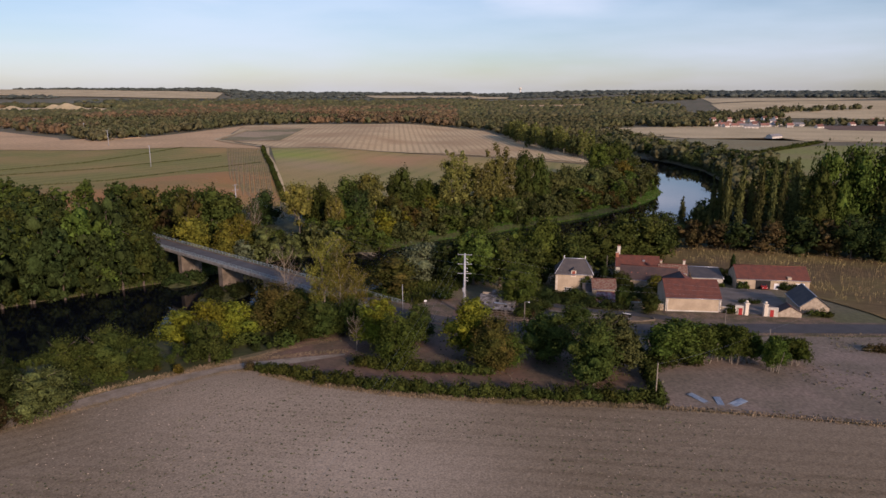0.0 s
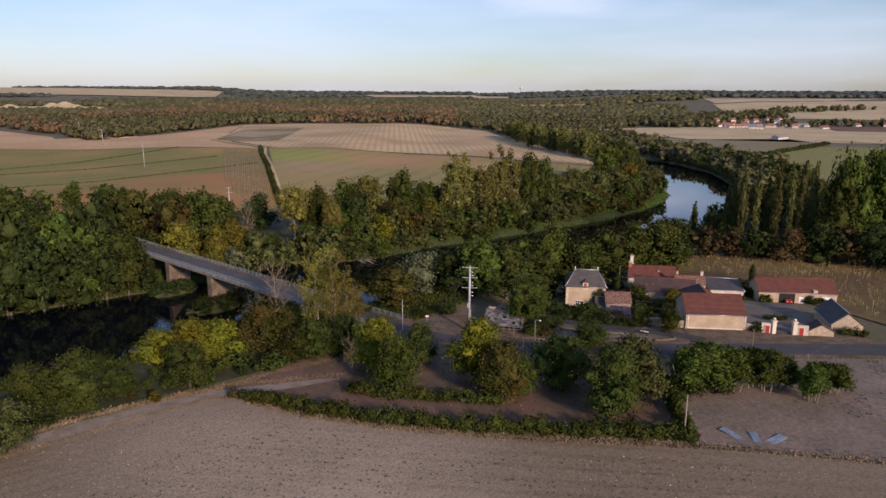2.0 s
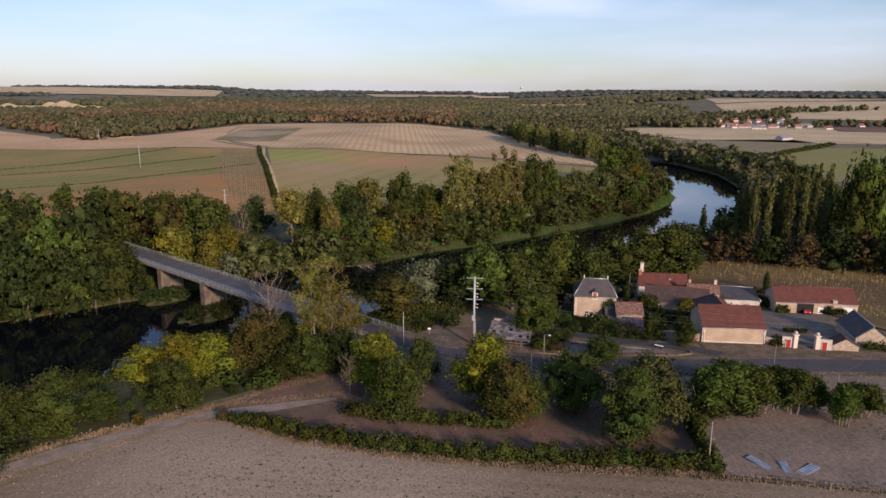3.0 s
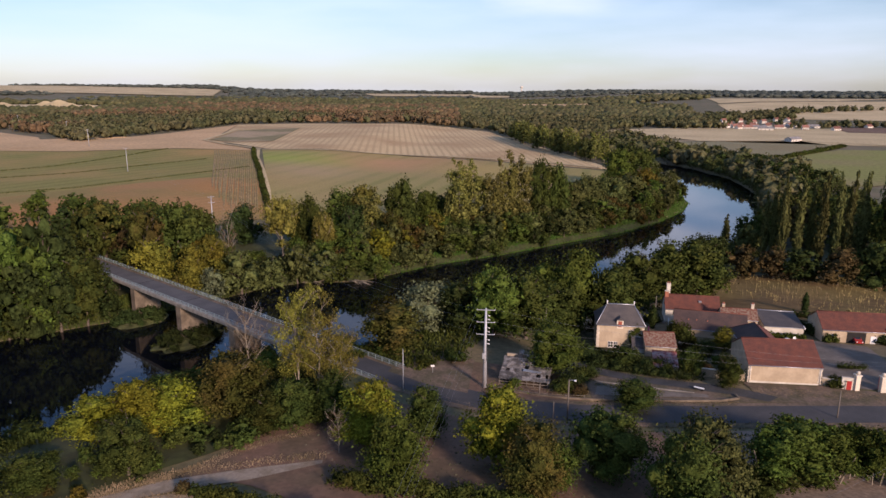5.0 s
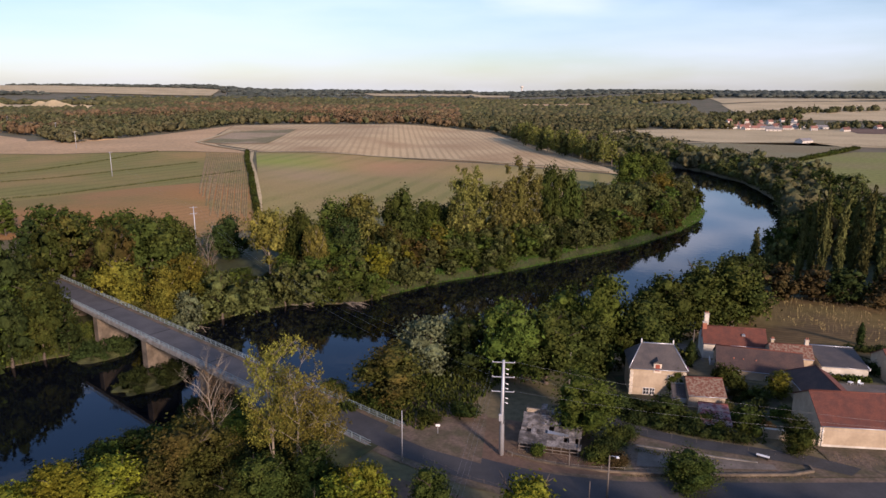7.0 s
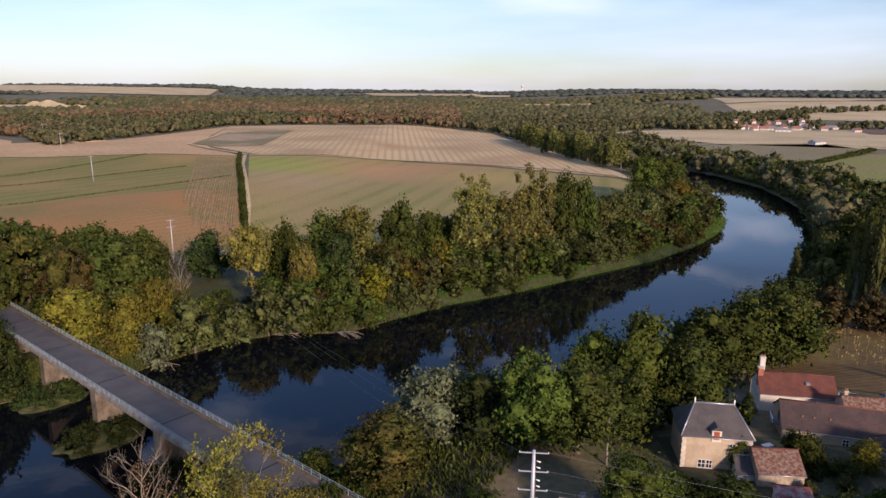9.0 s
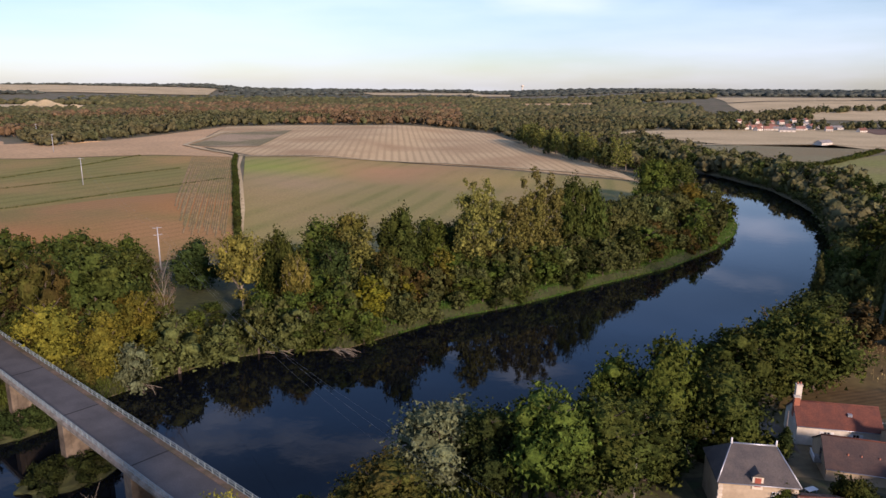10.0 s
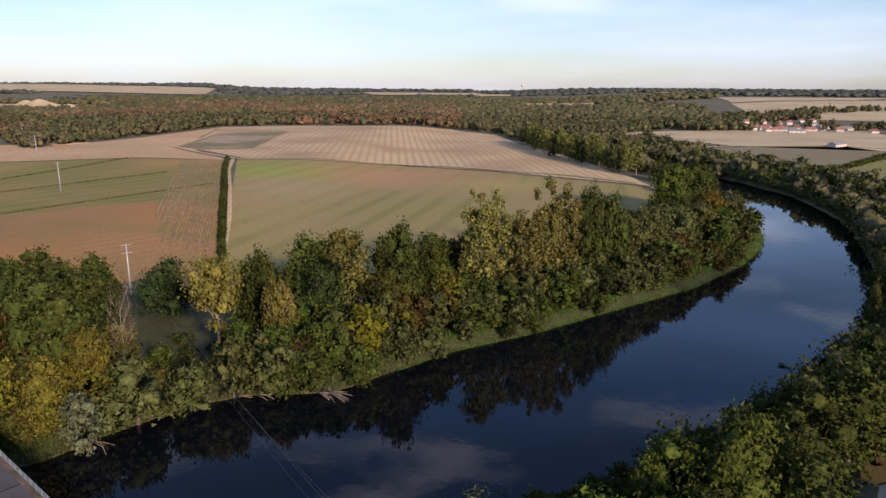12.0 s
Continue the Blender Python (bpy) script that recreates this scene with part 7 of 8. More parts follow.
plant("fresh", -104.1, 266.4, 15.2, 12.0, grove="dense green wood beside the river")
plant("rusty_oak", -203, 229.6, 18.3, 12.4)
plant("dark", -228, 243.8, 13.4, 10.4)
plant("oak", -133.3, 248.2, 15.8, 14.4)
plant("oak", -143.4, 301, 14.2, 12.8, grove="dense green wood beside the river")
plant("fresh", -188.7, 293.3, 15.4, 14.1, grove="dense green wood beside the river")
plant("oak", -118, 283.8, 12.5, 11.1, grove="dense green wood beside the river")
plant("oak", -213.6, 288.3, 12.2, 9.3, grove="dense green wood beside the river")
plant("oak", -120.8, 313.4, 12.7, 11.4, grove="dense green wood beside the river")
plant("fresh", -108.2, 219.6, 18.5, 14.3)
plant("dark", -196.6, 222.8, 22.0, 16.0)
plant("oak", -139.1, 208.2, 23.5, 18.4)
plant("dark", -196.3, 264, 15.1, 12.1, grove="dense green wood beside the river")
plant("fresh", -104.8, 315.2, 12.7, 10.0, grove="dense green wood beside the river")
plant("oak", -120, 298.3, 13.9, 10.8, grove="dense green wood beside the river")
plant("oak", -129.2, 222.7, 21.1, 15.6)
plant("fresh", -108.8, 306.3, 12.7, 10.5, grove="dense green wood beside the river")
plant("oak", -103, 287.5, 12.5, 11.5, grove="dense green wood beside the river")
plant("dark", -208.4, 222.1, 18.5, 12.7)
plant("oak", -192.2, 255.1, 17.5, 14.0)
plant("fresh", -210, 204.6, 20.7, 15.9)
plant("fresh", -133.9, 238.7, 13.4, 12.3)
plant("oak", -208.5, 274.8, 13.1, 11.9, grove="dense green wood beside the river")
plant("oak", -223.6, 300.8, 14.7, 11.2, grove="dense green wood beside the river")
plant("dark", -108.4, 230.3, 18.5, 14.2)
plant("oak", -228.5, 281.2, 11.8, 9.2, grove="dense green wood beside the river")
plant("oak", -119.3, 275.6, 12.2, 10.4, grove="dense green wood beside the river")
plant("oak", -173, 221.7, 18.9, 15.1)
plant("fresh", -128.8, 203.9, 23.1, 16.6)
plant("oak", -139.6, 231.5, 21.0, 15.5)
plant("fresh", -199.4, 237.8, 16.3, 13.1)
plant("dark", -167.7, 276.4, 15.0, 13.1, grove="dense green wood beside the river")
plant("rusty_oak", -183.8, 254.5, 17.0, 13.3)
plant("dark", -142.4, 290.7, 11.8, 9.9, grove="dense green wood beside the river")
plant("oak", -214.3, 253.2, 18.1, 15.8)
plant("oak", -96.1, 295.7, 11.1, 10.3, grove="mixed green and olive trees of the river wood")
plant("rust", -108.9, 290.3, 10.3, 8.1, grove="mixed green and olive trees of the river wood")
plant("oak", -96.5, 262, 10.8, 7.7, grove="mixed green and olive trees of the river wood")
plant("rust", -107.1, 264.9, 14.5, 11.2, grove="mixed green and olive trees of the river wood")
plant("rust", -96.8, 306.7, 9.3, 7.0, grove="mixed green and olive trees of the river wood")
plant("rust", -103.1, 297.5, 11.8, 8.6, grove="mixed green and olive trees of the river wood")
plant("rust", -102.8, 271.9, 13.4, 11.4, grove="mixed green and olive trees of the river wood")
plant("rust", -104.8, 278.6, 11.6, 10.0, grove="mixed green and olive trees of the river wood")
plant("rust", -108.2, 306.8, 9.4, 8.1, grove="mixed green and olive trees of the river wood")
plant("oak", -170.6, 181.3, 9.3, 10.0)
plant("bush", -107.9, 219.7, 5.3, 6.9)
plant("bush", -106.5, 225.2, 3.6, 4.7)
plant("bush", -151.4, 192.4, 3.7, 4.3)
plant("bush", -117.2, 212.5, 4.8, 7.1)
plant("oak", -127, 211.1, 3.4, 4.3)
plant("oak", -154.3, 188.3, 9.6, 8.6)
plant("bush", -174.3, 179.3, 3.6, 3.9)
plant("dark", -104.4, 219.4, 5.8, 8.6)
plant("bush", -126.7, 206.7, 6.3, 6.7)
plant("bush", -101.6, 224.8, 5.4, 6.0)
plant("dark", -132.4, 202.3, 4.7, 6.7)
plant("bush", -138.1, 196.2, 3.6, 4.0)
plant("rusty_oak", -123.2, 210.6, 9.3, 9.0)
plant("dark", -163.8, 186.6, 3.2, 4.7)
plant("dark", -145.1, 196.5, 3.7, 5.3)
plant("dark", -162.3, 179.8, 6.0, 6.9)
plant("dark", -111.8, 217.5, 9.6, 11.9)
plant("rusty_oak", -181.1, 177.3, 5.7, 6.4)
plant("oak", -174.1, 172.3, 5.7, 6.9)
plant("dark", -156.5, 185.4, 3.1, 3.7)
plant("bush", -115.3, 217, 6.2, 7.3)
plant("bush", -144.9, 192.5, 6.1, 7.9)
plant("bush", -159.6, 182.6, 4.6, 6.2)
plant("oak", -131.1, 198.6, 5.1, 6.9)
plant("oak", -117.2, 213.7, 14.4, 11.8, grove="dense dark foliage overhanging the river")
plant("oak", -165.5, 176.6, 16.8, 13.8, grove="dense dark foliage overhanging the river")
plant("dark", -173.7, 179.7, 10.9, 7.4, grove="dense dark foliage overhanging the river")
plant("oak", -134.7, 193.9, 10.6, 8.8, grove="dense dark foliage overhanging the river")
plant("dark", -95.7, 224.4, 12.5, 8.3, grove="dense dark foliage overhanging the river")
plant("fresh", -107.9, 213.7, 15.9, 11.9, grove="dense dark foliage overhanging the river")
plant("oak", -160.2, 182.7, 16.6, 11.9, grove="dense dark foliage overhanging the river")
plant("oak", -124.7, 207.4, 15.0, 11.8, grove="dense dark foliage overhanging the river")
plant("oak", -168.9, 177.9, 13.2, 10.9, grove="dense dark foliage overhanging the river")
plant("oak", -143.4, 189.5, 16.2, 10.8, grove="dense dark foliage overhanging the river")
plant("oak", -169.3, 174, 12.9, 11.0, grove="dense dark foliage overhanging the river")
plant("oak", -102.8, 223.2, 17.5, 13.4, grove="dense dark foliage overhanging the river")
plant("dark", -180, 171, 15.0, 12.3, grove="dense dark foliage overhanging the river")
plant("oak", -99.5, 220.6, 15.8, 11.4, grove="dense dark foliage overhanging the river")
plant("oak", -158.5, 187.9, 17.1, 14.1, grove="dense dark foliage overhanging the river")
plant("rusty_oak", -134.9, 200.4, 17.0, 14.0, grove="dense dark foliage overhanging the river")
plant("oak", -147.7, 189.5, 13.2, 9.5, grove="dense dark foliage overhanging the river")
plant("oak", -127.4, 205, 11.7, 8.1, grove="dense dark foliage overhanging the river")
plant("oak", -150.9, 192.9, 14.7, 10.0, grove="dense dark foliage overhanging the river")
plant("oak", -114.2, 209.5, 13.4, 10.0, grove="dense dark foliage overhanging the river")
plant("oak", -119.7, 207.4, 16.6, 14.1, grove="dense dark foliage overhanging the river")
plant("oak", -149.3, 184.9, 10.9, 7.7, grove="dense dark foliage overhanging the river")
plant("dark", -111.3, 218.4, 10.9, 8.6, grove="dense dark foliage overhanging the river")
plant("dark", -132.6, 197.5, 14.7, 10.2, grove="dense dark foliage overhanging the river")
plant("rusty_oak", -176.7, 175.3, 17.2, 11.4, grove="dense dark foliage overhanging the river")
plant("dark", -174.7, 170.7, 14.0, 10.9, grove="dense dark foliage overhanging the river")
plant("fresh", -142.2, 194.2, 16.5, 10.8, grove="dense dark foliage overhanging the river")
plant("dark", -139.2, 198.1, 15.5, 10.9, grove="dense dark foliage overhanging the river")
plant("rusty_oak", -107.6, 217.6, 11.9, 8.6, grove="dense dark foliage overhanging the river")
plant("rusty_oak", -144.6, 197, 10.6, 8.8, grove="dense dark foliage overhanging the river")
plant("oak", -182.5, 174.2, 17.2, 14.1, grove="dense dark foliage overhanging the river")
plant("oak", -152.2, 188.8, 12.8, 8.6, grove="dense dark foliage overhanging the river")
plant("oak", -128.6, 199, 12.0, 9.0, grove="dense dark foliage overhanging the river")
plant("dark", -125.4, 200.8, 14.1, 10.5, grove="dense dark foliage overhanging the river")
plant("oak", -104.2, 219.1, 15.0, 11.0, grove="dense dark foliage overhanging the river")
plant("oak", -156.5, 181.8, 17.9, 14.5, grove="dense dark foliage overhanging the river")
plant("oak", -153.4, 183.8, 11.9, 7.8, grove="dense dark foliage overhanging the river")
plant("oak", -164.9, 181.9, 15.8, 12.4, grove="dense dark foliage overhanging the river")
plant("oak", -103.3, 227.5, 14.0, 11.3, grove="dense dark foliage overhanging the river")
plant("fresh", -121.6, 212.5, 15.3, 12.7, grove="dense dark foliage overhanging the river")
plant("dark", -131.3, 203.9, 11.1, 9.0, grove="dense dark foliage overhanging the river")
plant("dark", -109.6, 222.1, 13.5, 10.6, grove="dense dark foliage overhanging the river")
plant("oak", -163, 185.9, 18.0, 12.3, grove="dense dark foliage overhanging the river")
plant("oak", -113.8, 215, 14.1, 10.1, grove="dense dark foliage overhanging the river")
plant("dark", -160.3, 178.9, 10.8, 8.3, grove="dense dark foliage overhanging the river")
plant("oak", -178.7, 167.6, 12.9, 8.8, grove="dense dark foliage overhanging the river")
plant("dark", -120.8, 203.8, 10.6, 7.4, grove="dense dark foliage overhanging the river")
plant("oak", -169, 182.1, 15.1, 10.1, grove="dense dark foliage overhanging the river")
plant("bush", -14.5, 176, 3.5, 5.0)
plant("bush", -6, 169.5, 2.6, 3.6)
plant("bush", 0, 171, 3.2, 4.5)
plant("bush", -18, 181, 3.4, 5.0)
plant("oak", -44, 168, 5.0, 6.0)
plant("oak", -38, 172, 5.5, 6.5)
plant("fresh", -36, 164, 5.0, 6.0)
plant("oak", -31, 160.5, 4.5, 6.0)
plant("golden", -42, 161, 5.0, 5.5)
plant("oak", -28, 153, 4.0, 5.5)
plant("bush", -33, 154, 2.4, 4.0)
plant("oak", -48, 173, 5.0, 6.0)
plant("oak", -54, 168, 5.0, 6.5)
plant("oak", -24, 184, 6.0, 7.0)
plant("bush", -24, 164, 2.2, 3.6)
plant("bush", -38, 154, 2.6, 4.0)
plant("willow", 121, 900, 10.9, 10.8, grove="olive willows along the upstream bank")
plant("oak", 121.7, 676.1, 14.5, 14.3, grove="olive willows along the upstream bank")
plant("silver", 121.1, 688.2, 14.0, 12.1, grove="olive willows along the upstream bank")
plant("willow", 156.9, 599.4, 10.6, 9.4, grove="olive willows along the upstream bank")
plant("willow", 145.1, 562, 10.2, 9.1, grove="olive willows along the upstream bank")
plant("oak", 128.8, 469.7, 14.3, 12.6, grove="olive willows along the upstream bank")
plant("oak", 146.2, 524.6, 10.5, 9.7, grove="olive willows along the upstream bank")
plant("willow", 127.8, 819.6, 11.2, 11.1, grove="olive willows along the upstream bank")
plant("willow", 129.2, 776.9, 10.2, 10.2, grove="olive willows along the upstream bank")
plant("oak", 138.4, 649.2, 13.2, 11.0, grove="olive willows along the upstream bank")
plant("willow", 136.8, 460.8, 13.1, 12.7, grove="olive willows along the upstream bank")
plant("willow", 128.7, 522.8, 10.1, 9.1, grove="olive willows along the upstream bank")
plant("silver", 130.2, 531, 11.6, 9.7, grove="olive willows along the upstream bank")
plant("willow", 143.3, 572.6, 15.0, 13.3, grove="olive willows along the upstream bank")
plant("oak", 147.2, 607.2, 14.0, 11.2, grove="olive willows along the upstream bank")
plant("silver", 138.2, 475.6, 12.0, 10.8, grove="olive willows along the upstream bank")
plant("willow", 138.4, 592.6, 11.7, 10.3, grove="olive willows along the upstream bank")
plant("silver", 132.2, 680.5, 14.9, 13.7, grove="olive willows along the upstream bank")
plant("silver", 121, 793, 14.9, 14.0, grove="olive willows along the upstream bank")
plant("willow", 127.2, 697.3, 14.8, 13.6, grove="olive willows along the upstream bank")
plant("silver", 150.4, 541.4, 11.0, 10.6, grove="olive willows along the upstream bank")
plant("silver", 142.2, 667.5, 14.0, 11.6, grove="olive willows along the upstream bank")
plant("willow", 125.1, 735.1, 14.2, 11.8, grove="olive willows along the upstream bank")
plant("dark", 238.5, 495.9, 9.7, 8.1, grove="olive willows and oaks along the upstream bank")
plant("willow", 180.7, 824.1, 12.0, 10.0, grove="olive willows and oaks along the upstream bank")
plant("willow", 192.7, 434.9, 9.9, 7.9, grove="olive willows and oaks along the upstream bank")
plant("willow", 202.1, 487.7, 10.0, 8.8, grove="olive willows and oaks along the upstream bank")
plant("dark", 238.2, 537.9, 12.0, 10.7, grove="olive willows and oaks along the upstream bank")
plant("dark", 185.2, 342.4, 10.2, 10.0, grove="olive willows and oaks along the upstream bank")
plant("oak", 170, 367.1, 13.8, 11.8, grove="olive willows and oaks along the upstream bank")
plant("willow", 190.5, 360.6, 9.7, 8.3, grove="olive willows and oaks along the upstream bank")
plant("willow", 193.2, 373.7, 11.2, 10.4, grove="olive willows and oaks along the upstream bank")
plant("willow", 187.9, 883.1, 12.3, 12.9, grove="olive willows and oaks along the upstream bank")
plant("willow", 245.7, 517.2, 10.4, 11.4, grove="olive willows and oaks along the upstream bank")
plant("dark", 212.8, 543, 11.7, 11.0, grove="olive willows and oaks along the upstream bank")
plant("dark", 184.3, 394.4, 10.8, 11.4, grove="olive willows and oaks along the upstream bank")
plant("dark", 237.5, 557.9, 12.7, 10.8, grove="olive willows and oaks along the upstream bank")
plant("willow", 142.1, 305.1, 11.2, 10.5, grove="olive willows and oaks along the upstream bank")
plant("willow", 229.1, 445, 11.1, 9.3, grove="olive willows and oaks along the upstream bank")
plant("dark", 201.8, 724.9, 9.5, 9.6, grove="olive willows and oaks along the upstream bank")
plant("willow", 150.5, 300, 12.4, 12.2, grove="olive willows and oaks along the upstream bank")
plant("dark", 219.1, 508.2, 13.9, 12.6, grove="olive willows and oaks along the upstream bank")
plant("willow", 197.1, 445.3, 10.4, 11.2, grove="olive willows and oaks along the upstream bank")
plant("willow", 214.3, 841.1, 11.1, 11.3, grove="olive willows and oaks along the upstream bank")
plant("willow", 231.3, 576.5, 12.9, 10.8, grove="olive willows and oaks along the upstream bank")
plant("willow", 204.7, 701.5, 11.8, 11.9, grove="olive willows and oaks along the upstream bank")
plant("willow", 164.9, 375.6, 9.2, 9.7, grove="olive willows and oaks along the upstream bank")
plant("willow", 207.2, 587.5, 11.0, 10.8, grove="olive willows and oaks along the upstream bank")
plant("oak", 232.3, 482.3, 9.3, 9.3, grove="olive willows and oaks along the upstream bank")
plant("willow", 201.9, 376.7, 13.2, 13.4, grove="olive willows and oaks along the upstream bank")
plant("willow", 227.8, 451.5, 13.8, 14.9, grove="olive willows and oaks along the upstream bank")
plant("dark", 215.7, 671.6, 9.5, 8.0, grove="olive willows and oaks along the upstream bank")
plant("oak", 152.2, 334.8, 12.2, 12.1, grove="olive willows and oaks along the upstream bank")
plant("dark", 170.2, 309.7, 13.8, 11.5, grove="olive willows and oaks along the upstream bank")
plant("dark", 211.7, 703.9, 10.5, 9.4, grove="olive willows and oaks along the upstream bank")
plant("willow", 209.2, 670.1, 13.6, 13.0, grove="olive willows and oaks along the upstream bank")
plant("willow", 212.6, 677.9, 9.3, 9.3, grove="olive willows and oaks along the upstream bank")
plant("willow", 229.2, 502.7, 10.0, 9.9, grove="olive willows and oaks along the upstream bank")
plant("willow", 196.3, 680.3, 12.9, 11.3, grove="olive willows and oaks along the upstream bank")
plant("willow", 197.3, 766.6, 9.9, 8.5, grove="olive willows and oaks along the upstream bank")
plant("oak", 194.9, 403.4, 11.7, 12.1, grove="olive willows and oaks along the upstream bank")
plant("oak", 188.7, 379.1, 10.6, 11.3, grove="olive willows and oaks along the upstream bank")
plant("oak", 149.2, 321.7, 12.1, 12.9, grove="olive willows and oaks along the upstream bank")
plant("oak", 237.3, 585.5, 9.3, 9.5, grove="olive willows and oaks along the upstream bank")
plant("willow", 209.3, 764.3, 12.2, 13.3, grove="olive willows and oaks along the upstream bank")
plant("willow", 159.9, 308.2, 12.6, 12.8, grove="olive willows and oaks along the upstream bank")
plant("oak", 240.3, 603.6, 9.4, 7.7, grove="olive willows and oaks along the upstream bank")
plant("oak", 191.2, 870.5, 9.1, 9.4, grove="olive willows and oaks along the upstream bank")
plant("willow", 209.7, 718, 9.8, 10.7, grove="olive willows and oaks along the upstream bank")
plant("dark", 204.6, 433.2, 10.5, 9.4, grove="olive willows and oaks along the upstream bank")
plant("willow", 194.6, 775.1, 10.7, 11.6, grove="olive willows and oaks along the upstream bank")
plant("dark", 171.1, 348.2, 13.7, 12.2, grove="olive willows and oaks along the upstream bank")
plant("willow", 214.1, 688.8, 10.3, 8.3, grove="olive willows and oaks along the upstream bank")
plant("dark", 209, 387.6, 10.2, 10.7, grove="olive willows and oaks along the upstream bank")
plant("dark", 228.3, 517.5, 11.7, 11.1, grove="olive willows and oaks along the upstream bank")
plant("dark", 217.6, 588.3, 12.0, 11.3, grove="olive willows and oaks along the upstream bank")
plant("dark", 189.4, 794.6, 12.3, 12.0, grove="olive willows and oaks along the upstream bank")
plant("willow", 195.6, 471, 11.2, 10.7, grove="olive willows and oaks along the upstream bank")
plant("willow", 227.1, 492, 11.7, 10.6, grove="olive willows and oaks along the upstream bank")
plant("oak", 214.6, 489.6, 13.9, 12.1, grove="olive willows and oaks along the upstream bank")
plant("dark", 221.9, 519, 11.2, 9.3, grove="olive willows and oaks along the upstream bank")
plant("dark", 220.7, 478.6, 12.4, 10.1, grove="olive willows and oaks along the upstream bank")
plant("oak", 240.1, 510.7, 10.5, 11.0, grove="olive willows and oaks along the upstream bank")
plant("dark", 209.9, 512.4, 9.6, 9.6, grove="olive willows and oaks along the upstream bank")
plant("willow", 207.4, 572.8, 9.2, 9.2, grove="olive willows and oaks along the upstream bank")
plant("oak", 185.4, 406.7, 10.4, 8.6, grove="olive willows and oaks along the upstream bank")
plant("willow", 208.4, 448.1, 11.5, 11.9, grove="olive willows and oaks along the upstream bank")
plant("willow", 202.9, 478, 9.1, 8.3, grove="olive willows and oaks along the upstream bank")
plant("willow", 175.7, 771.5, 11.3, 11.0, grove="olive willows and oaks along the upstream bank")
plant("dark", 177.3, 813.8, 9.2, 8.1, grove="olive willows and oaks along the upstream bank")
plant("dark", 158.3, 321.6, 12.6, 11.2, grove="olive willows and oaks along the upstream bank")
plant("oak", 232.6, 605.6, 10.8, 9.1, grove="olive willows and oaks along the upstream bank")
plant("willow", 207.8, 532.1, 13.3, 12.1, grove="olive willows and oaks along the upstream bank")
plant("willow", 247.8, 536.7, 11.2, 11.4, grove="olive willows and oaks along the upstream bank")
plant("willow", 182, 354.4, 12.5, 11.1, grove="olive willows and oaks along the upstream bank")
plant("willow", 218.8, 422.2, 9.3, 8.1, grove="olive willows and oaks along the upstream bank")
plant("oak", 232.8, 633.8, 13.4, 11.3, grove="olive willows and oaks along the upstream bank")
plant("oak", 213.6, 455.4, 12.8, 11.4, grove="olive willows and oaks along the upstream bank")
plant("dark", 197.2, 383.5, 12.0, 12.0, grove="olive willows and oaks along the upstream bank")
plant("willow", 208.9, 894.5, 10.5, 10.7, grove="olive willows and oaks along the upstream bank")
plant("willow", 179.4, 411.2, 10.8, 8.6, grove="olive willows and oaks along the upstream bank")
plant("willow", 132, 320, 11.3, 10.1, grove="olive willows and oaks along the upstream bank")
plant("willow", 169.8, 318, 11.7, 9.5, grove="olive willows and oaks along the upstream bank")
plant("oak", 225.4, 536.5, 13.0, 12.4, grove="olive willows and oaks along the upstream bank")
plant("willow", 171.9, 739.4, 10.9, 11.8, grove="olive willows and oaks along the upstream bank")
plant("oak", 217.5, 413.4, 9.3, 8.2, grove="olive willows and oaks along the upstream bank")
plant("willow", 177.9, 704.4, 13.6, 14.3, grove="olive willows and oaks along the upstream bank")
plant("dark", 193, 653.2, 12.0, 10.2, grove="olive willows and oaks along the upstream bank")
plant("willow", 203.7, 467.6, 10.2, 9.7, grove="olive willows and oaks along the upstream bank")
plant("willow", 220.4, 561.1, 12.7, 12.6, grove="olive willows and oaks along the upstream bank")
plant("willow", 215.1, 775, 12.1, 12.7, grove="olive willows and oaks along the upstream bank")
plant("willow", 211.9, 581.3, 10.2, 8.3, grove="olive willows and oaks along the upstream bank")
plant("oak", 162.3, 366.9, 13.7, 13.5, grove="olive willows and oaks along the upstream bank")
plant("dark", 190.7, 351.6, 10.1, 10.3, grove="olive willows and oaks along the upstream bank")
plant("willow", 217.1, 623.6, 12.8, 13.8, grove="olive willows and oaks along the upstream bank")
plant("oak", 184.1, 899.5, 10.4, 8.8, grove="olive willows and oaks along the upstream bank")
plant("willow", 207.1, 416.8, 12.7, 12.8, grove="olive willows and oaks along the upstream bank")
plant("willow", 215.8, 617.1, 9.7, 10.4, grove="olive willows and oaks along the upstream bank")
plant("dark", 182.7, 364.7, 9.9, 9.2, grove="olive willows and oaks along the upstream bank")
plant("oak", 250.1, 566, 9.5, 9.5, grove="olive willows and oaks along the upstream bank")
plant("willow", 201, 785.8, 11.5, 10.8, grove="olive willows and oaks along the upstream bank")
plant("oak", 203.9, 623.5, 9.5, 9.2, grove="olive willows and oaks along the upstream bank")
plant("dark", 244.8, 587.2, 10.5, 11.3, grove="olive willows and oaks along the upstream bank")
plant("dark", 233, 471.8, 11.1, 10.3, grove="olive willows and oaks along the upstream bank")
plant("oak", 221.6, 601.4, 11.0, 10.7, grove="olive willows and oaks along the upstream bank")
plant("oak", 241.1, 503.2, 11.7, 11.6, grove="olive willows and oaks along the upstream bank")
plant("willow", 171.2, 720, 10.7, 11.4, grove="olive willows and oaks along the upstream bank")
plant("oak", 215, 656.4, 11.0, 11.3, grove="olive willows and oaks along the upstream bank")
plant("willow", 237.9, 565.3, 10.7, 11.5, grove="olive willows and oaks along the upstream bank")
